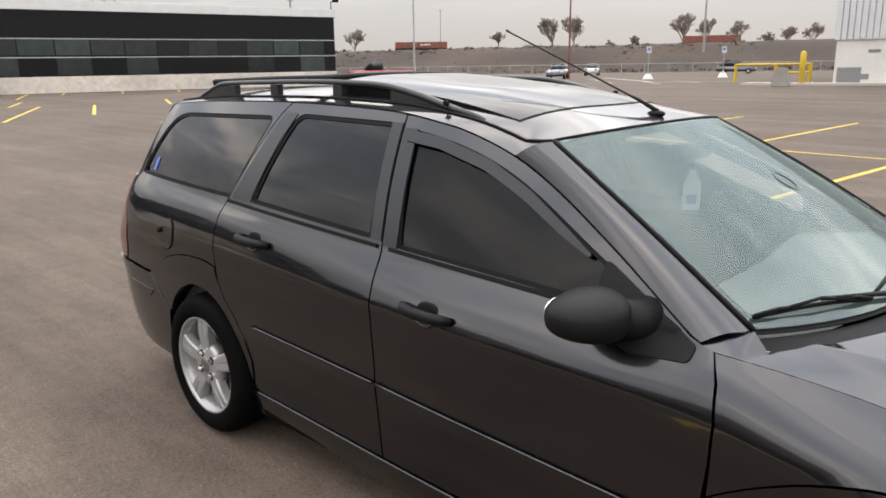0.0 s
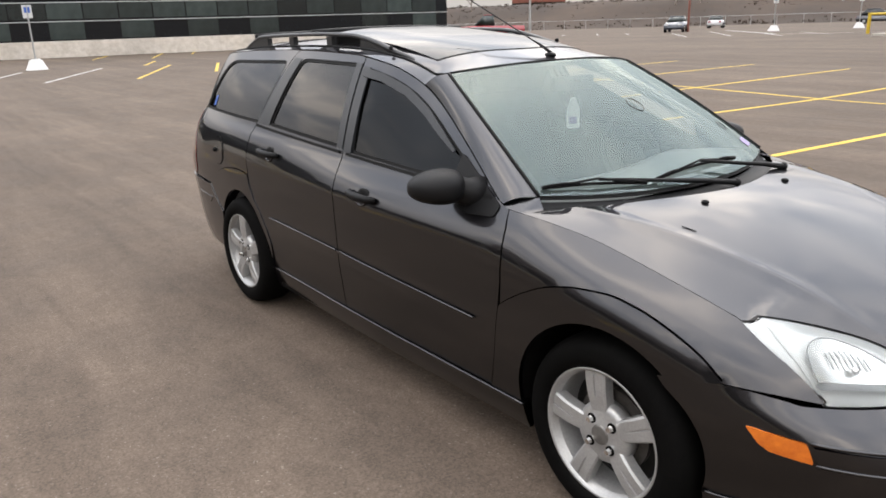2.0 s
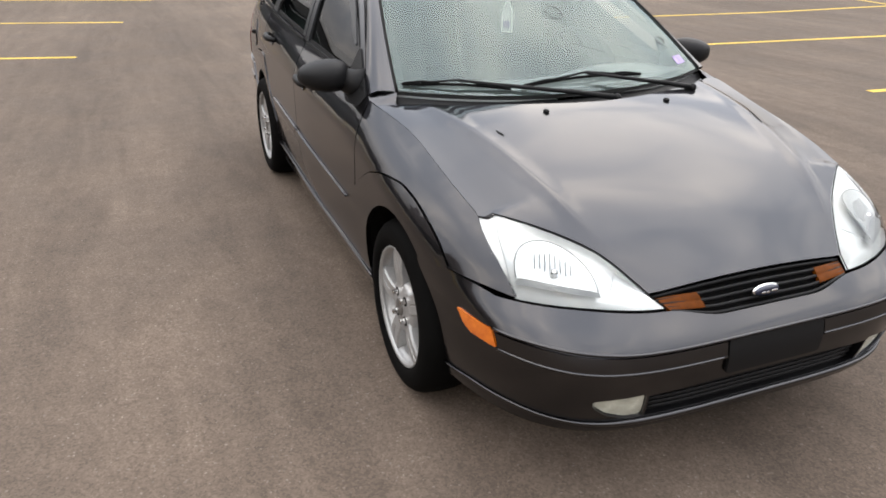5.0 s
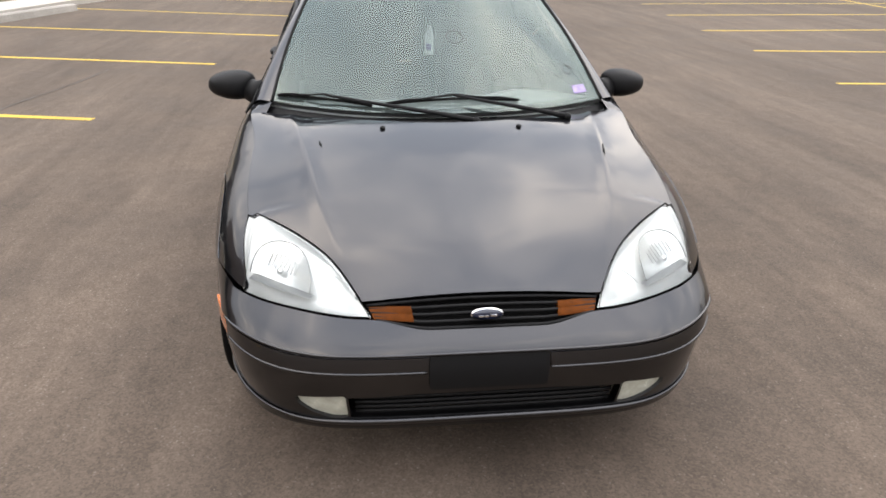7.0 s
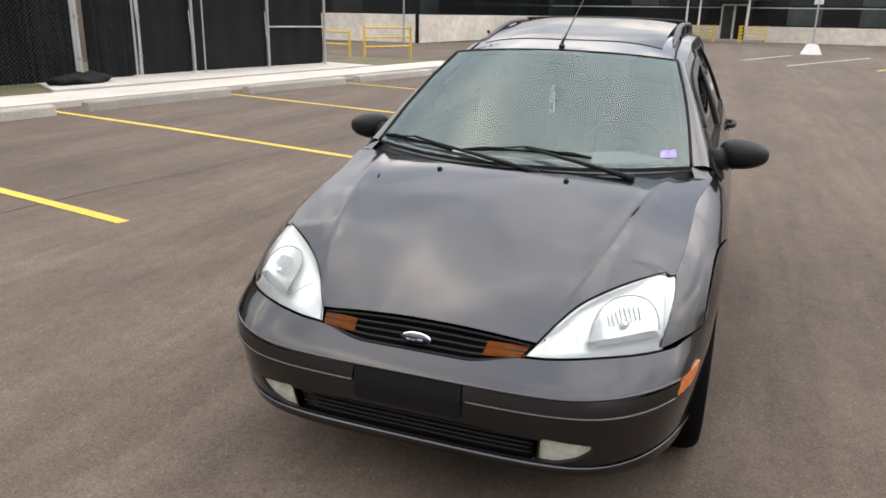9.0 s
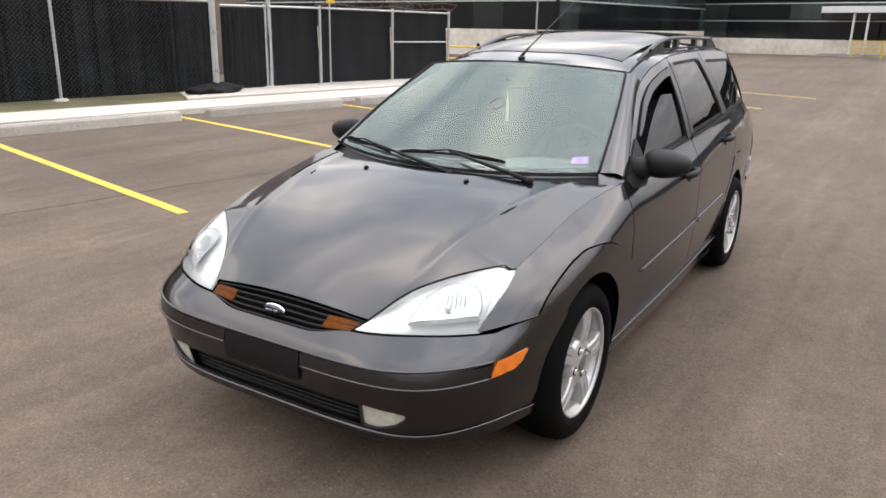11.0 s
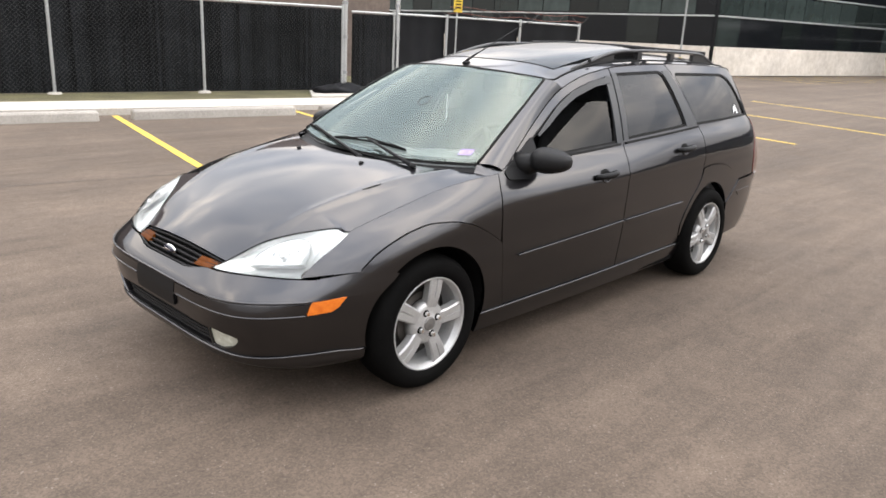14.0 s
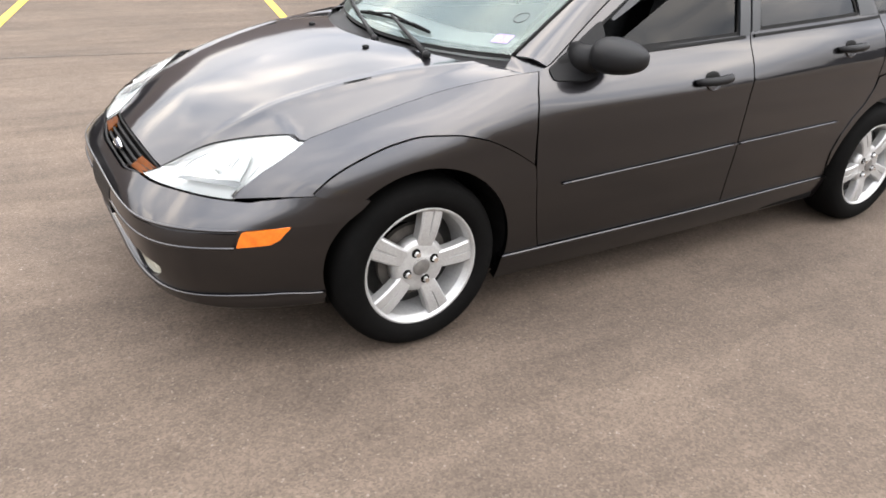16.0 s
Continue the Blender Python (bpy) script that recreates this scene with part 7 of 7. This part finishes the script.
for (xa, za), (xb, zb) in (((0.92, 0.905), (0.80, 0.93)), ((0.80, 0.93), (0.62, 0.90)), ((0.62, 0.90), (0.52, 0.80)), ((0.52, 0.80), (0.55, 0.45))):
    rows = []
    for x, z in ((xa, za), (xb, zb)):
        rows.append([b.verts.new((x + 0.10 * (1 - (y / 0.68) ** 2) * (1 if x > 0.9 else 0), y, z + 0.042 * math.exp(-((y - 0.40) / 0.20) ** 2) * (1 if 0.55 < x < 0.9 else 0))) for y in np.linspace(-0.68, 0.68, 29)])
    for j in range(28):
        b.faces.new((rows[0][j], rows[0][j + 1], rows[1][j + 1], rows[1][j]))
bmesh.ops.remove_doubles(b, verts=b.verts, dist=0.001)
part("dashboard", b, GREY_PLASTIC, CAR, "light grey dashboard", True)
b = bmesh.new()
box(b, -2.1, 1.0, -0.68, 0.68, 0.40, 0.46)
part("cabin_floor", b, VOID, CAR)
for sgn in (1, -1):
    b = bmesh.new()
    box(b, -2.0, 0.72, sgn * 0.715 - 0.012, sgn * 0.715 + 0.012, 0.35, 0.90)
    part("door_lining", b, CLOTH, CAR)
b = bmesh.new()
rows = []
for i in range(20):
    x = 0.22 - 2.1 * i / 19
    rows.append([b.verts.new(roof_at(x, -0.95 + 1.9 * j / 16) - Vector((0, 0, 0.035))) for j in range(17)])
for p, q in zip(rows, rows[1:]):
    for j in range(16):
        b.faces.new((p[j], q[j], q[j + 1], p[j + 1]))
part("headlining", b, CLOTH, CAR, "grey headlining")


def seat(x, y, w=0.50):
    s = new("seat")
    s.parent = CAR
    s["label"] = "grey cloth car seat with headrest"
    b = bmesh.new()
    box(b, x - 0.26, x + 0.26, y - w / 2, y + w / 2, 0.46, 0.66, 0.07)
    part("cushion", b, CLOTH, s, "", True)
    b = bmesh.new()
    box(b, -0.08, 0.08, -w / 2, w / 2, 0, 0.60, 0.07, pose(x - 0.26, y, 0.58, 0, -18, 0))
    part("backrest", b, CLOTH, s, "", True)
    b = bmesh.new()
    for g in (-0.06, 0.06):
        tube(b, [(x - 0.44, y + g, 1.10), (x - 0.46, y + g, 1.22)], 0.007, 6)
    box(b, -0.05, 0.05, -0.13, 0.13, 0, 0.16, 0.05, pose(x - 0.455, y, 1.15, 0, -12, 0))
    part("headrest", b, CLOTH, s, "", True)


for y in (-0.36, 0.36):
    seat(0.02, y)
seat(-0.85, -0.34, 0.6)
seat(-0.85, 0.34, 0.6)
sw = new("steering_wheel")
sw.parent = CAR
sm = pose(0.46, 0.36, 0.90, 0, 62, 0)
b = bmesh.new()
tube(b, [sm @ Vector((0.185 * math.cos(a), 0.185 * math.sin(a), 0)) for a in np.linspace(0, 2 * math.pi, 41)[:-1]], 0.015, 10, True)
part("wheel_rim", b, TRIM, sw, "", True)
b = bmesh.new()
for a in (90, 210, 330):
    tube(b, [sm @ Vector((0, 0, -0.02)), sm @ Vector((0.185 * math.cos(radians(a)), 0.185 * math.sin(radians(a)), 0))], 0.018, 6)
bmesh.ops.create_uvsphere(b, u_segments=16, v_segments=8, radius=0.075, matrix=sm @ Matrix.Diagonal((1, 1, 0.5, 1)))
part("wheel_hub", b, TRIM, sw, "", True)
# rear-view mirror, hanging tag, round mark and stickers on the glass
im = new("inside_mirror")
im.parent = CAR
b = bmesh.new()
box(b, 0.40, 0.43, -0.12, 0.12, 1.225, 1.285, 0.014)
part("mirror_shell", b, TRIM, im)
b = bmesh.new()
tube(b, [(0.43, 0, 1.265), (0.465, 0, 1.268)], 0.009, 8)
part("mirror_stalk", b, TRIM, im)
b = bmesh.new()
TAG_TURN = Matrix.Translation((0.422, 0, 0)) @ pose(0, 0, 0, 0, 0, -52) @ Matrix.Translation((-0.422, 0, 0))
tag_out = rounded([(-0.028, 0.0), (0.028, 0.0), (0.028, 0.085), (0.012, 0.115), (0.012, 0.13), (-0.012, 0.13), (-0.012, 0.115), (-0.028, 0.085)], 0.008, 3)
va, vb = [[b.verts.new((0.42 + d, y, 1.065 + z)) for y, z in tag_out] for d in (0.0, 0.004)]
b.faces.new(va)
b.faces.new(vb[::-1])
for i in range(len(va)):
    b.faces.new((va[i], vb[i], vb[(i + 1) % len(va)], va[(i + 1) % len(va)]))
bmesh.ops.recalc_face_normals(b, faces=b.faces)
bmesh.ops.transform(b, matrix=TAG_TURN, verts=b.verts)
tag = tagged(finish("hanging_tag", b, PAPER), "white bottle-shaped paper tag hanging from the inside mirror", "air freshener")
b = bmesh.new()
box(b, 0.4245, 0.4255, -0.016, 0.016, 1.085, 1.115)
bmesh.ops.transform(b, matrix=TAG_TURN, verts=b.verts)
part("tag_print", b, STICKER, tag)
b = bmesh.new()
tube(b, [(0.422, 0, 1.19), (0.422, 0, 1.235)], 0.0012, 4)
part("string", b, SEAL, tag)


def on_glass(name, s0, t0, shape, material, label, off=0.002):
    """A flat mark on the windscreen."""
    b = bmesh.new()
    vs = [b.verts.new(ws_at(s0 + ds, t0 + dt) + Vector((off * 0.6, 0, off))) for ds, dt in shape]
    b.faces.new(vs)
    return part(name, b, material, CAR, label)


on_glass("sticker", 0.88, 0.066, ((-0.045, 0), (0.045, 0), (0.045, 0.062), (-0.045, 0.062)), STICKER, "lilac inspection sticker inside the windscreen")
b = bmesh.new()
tube(b, [ws_at(0.135 + 0.058 * math.cos(a), 0.564 + 0.052 * math.sin(a)) + Vector((0.0006, 0, 0.001)) for a in np.linspace(0, 2 * math.pi, 33)[:-1]], 0.0019, 5, True)
part("ring_mark", b, RING, CAR, "thin dark suction cup ring on the windscreen")
b = bmesh.new()
tube(b, [ws_at(0.86 + 0.036 * math.cos(a), 0.255 + 0.036 * math.sin(a)) + Vector((0.0006, 0, 0.001)) for a in np.linspace(0, 2 * math.pi, 25)[:-1]], 0.0017, 5, True)
part("ring_mark", b, RING, CAR, "thin dark suction cup ring on the windscreen")
side_panel("window_sticker", [(-1.93, 1.075), (-1.895, 1.075), (-1.875, 1.135), (-1.905, 1.135)], BLUE_STICKER, "blue sticker in the rear side window", step=0.05, out=-0.006, depth=0, both=(-1,), parents=quarter)
side_panel("window_sticker", rounded([(-1.90, 1.07), (-1.86, 1.075), (-1.85, 1.10), (-1.80, 1.075), (-1.81, 1.12), (-1.85, 1.135), (-1.87, 1.12)], 0.008, 3), PAPER, "small white animal-shaped sticker in the rear side window", step=0.02, out=-0.006, depth=0, both=(1,), parents=quarter)
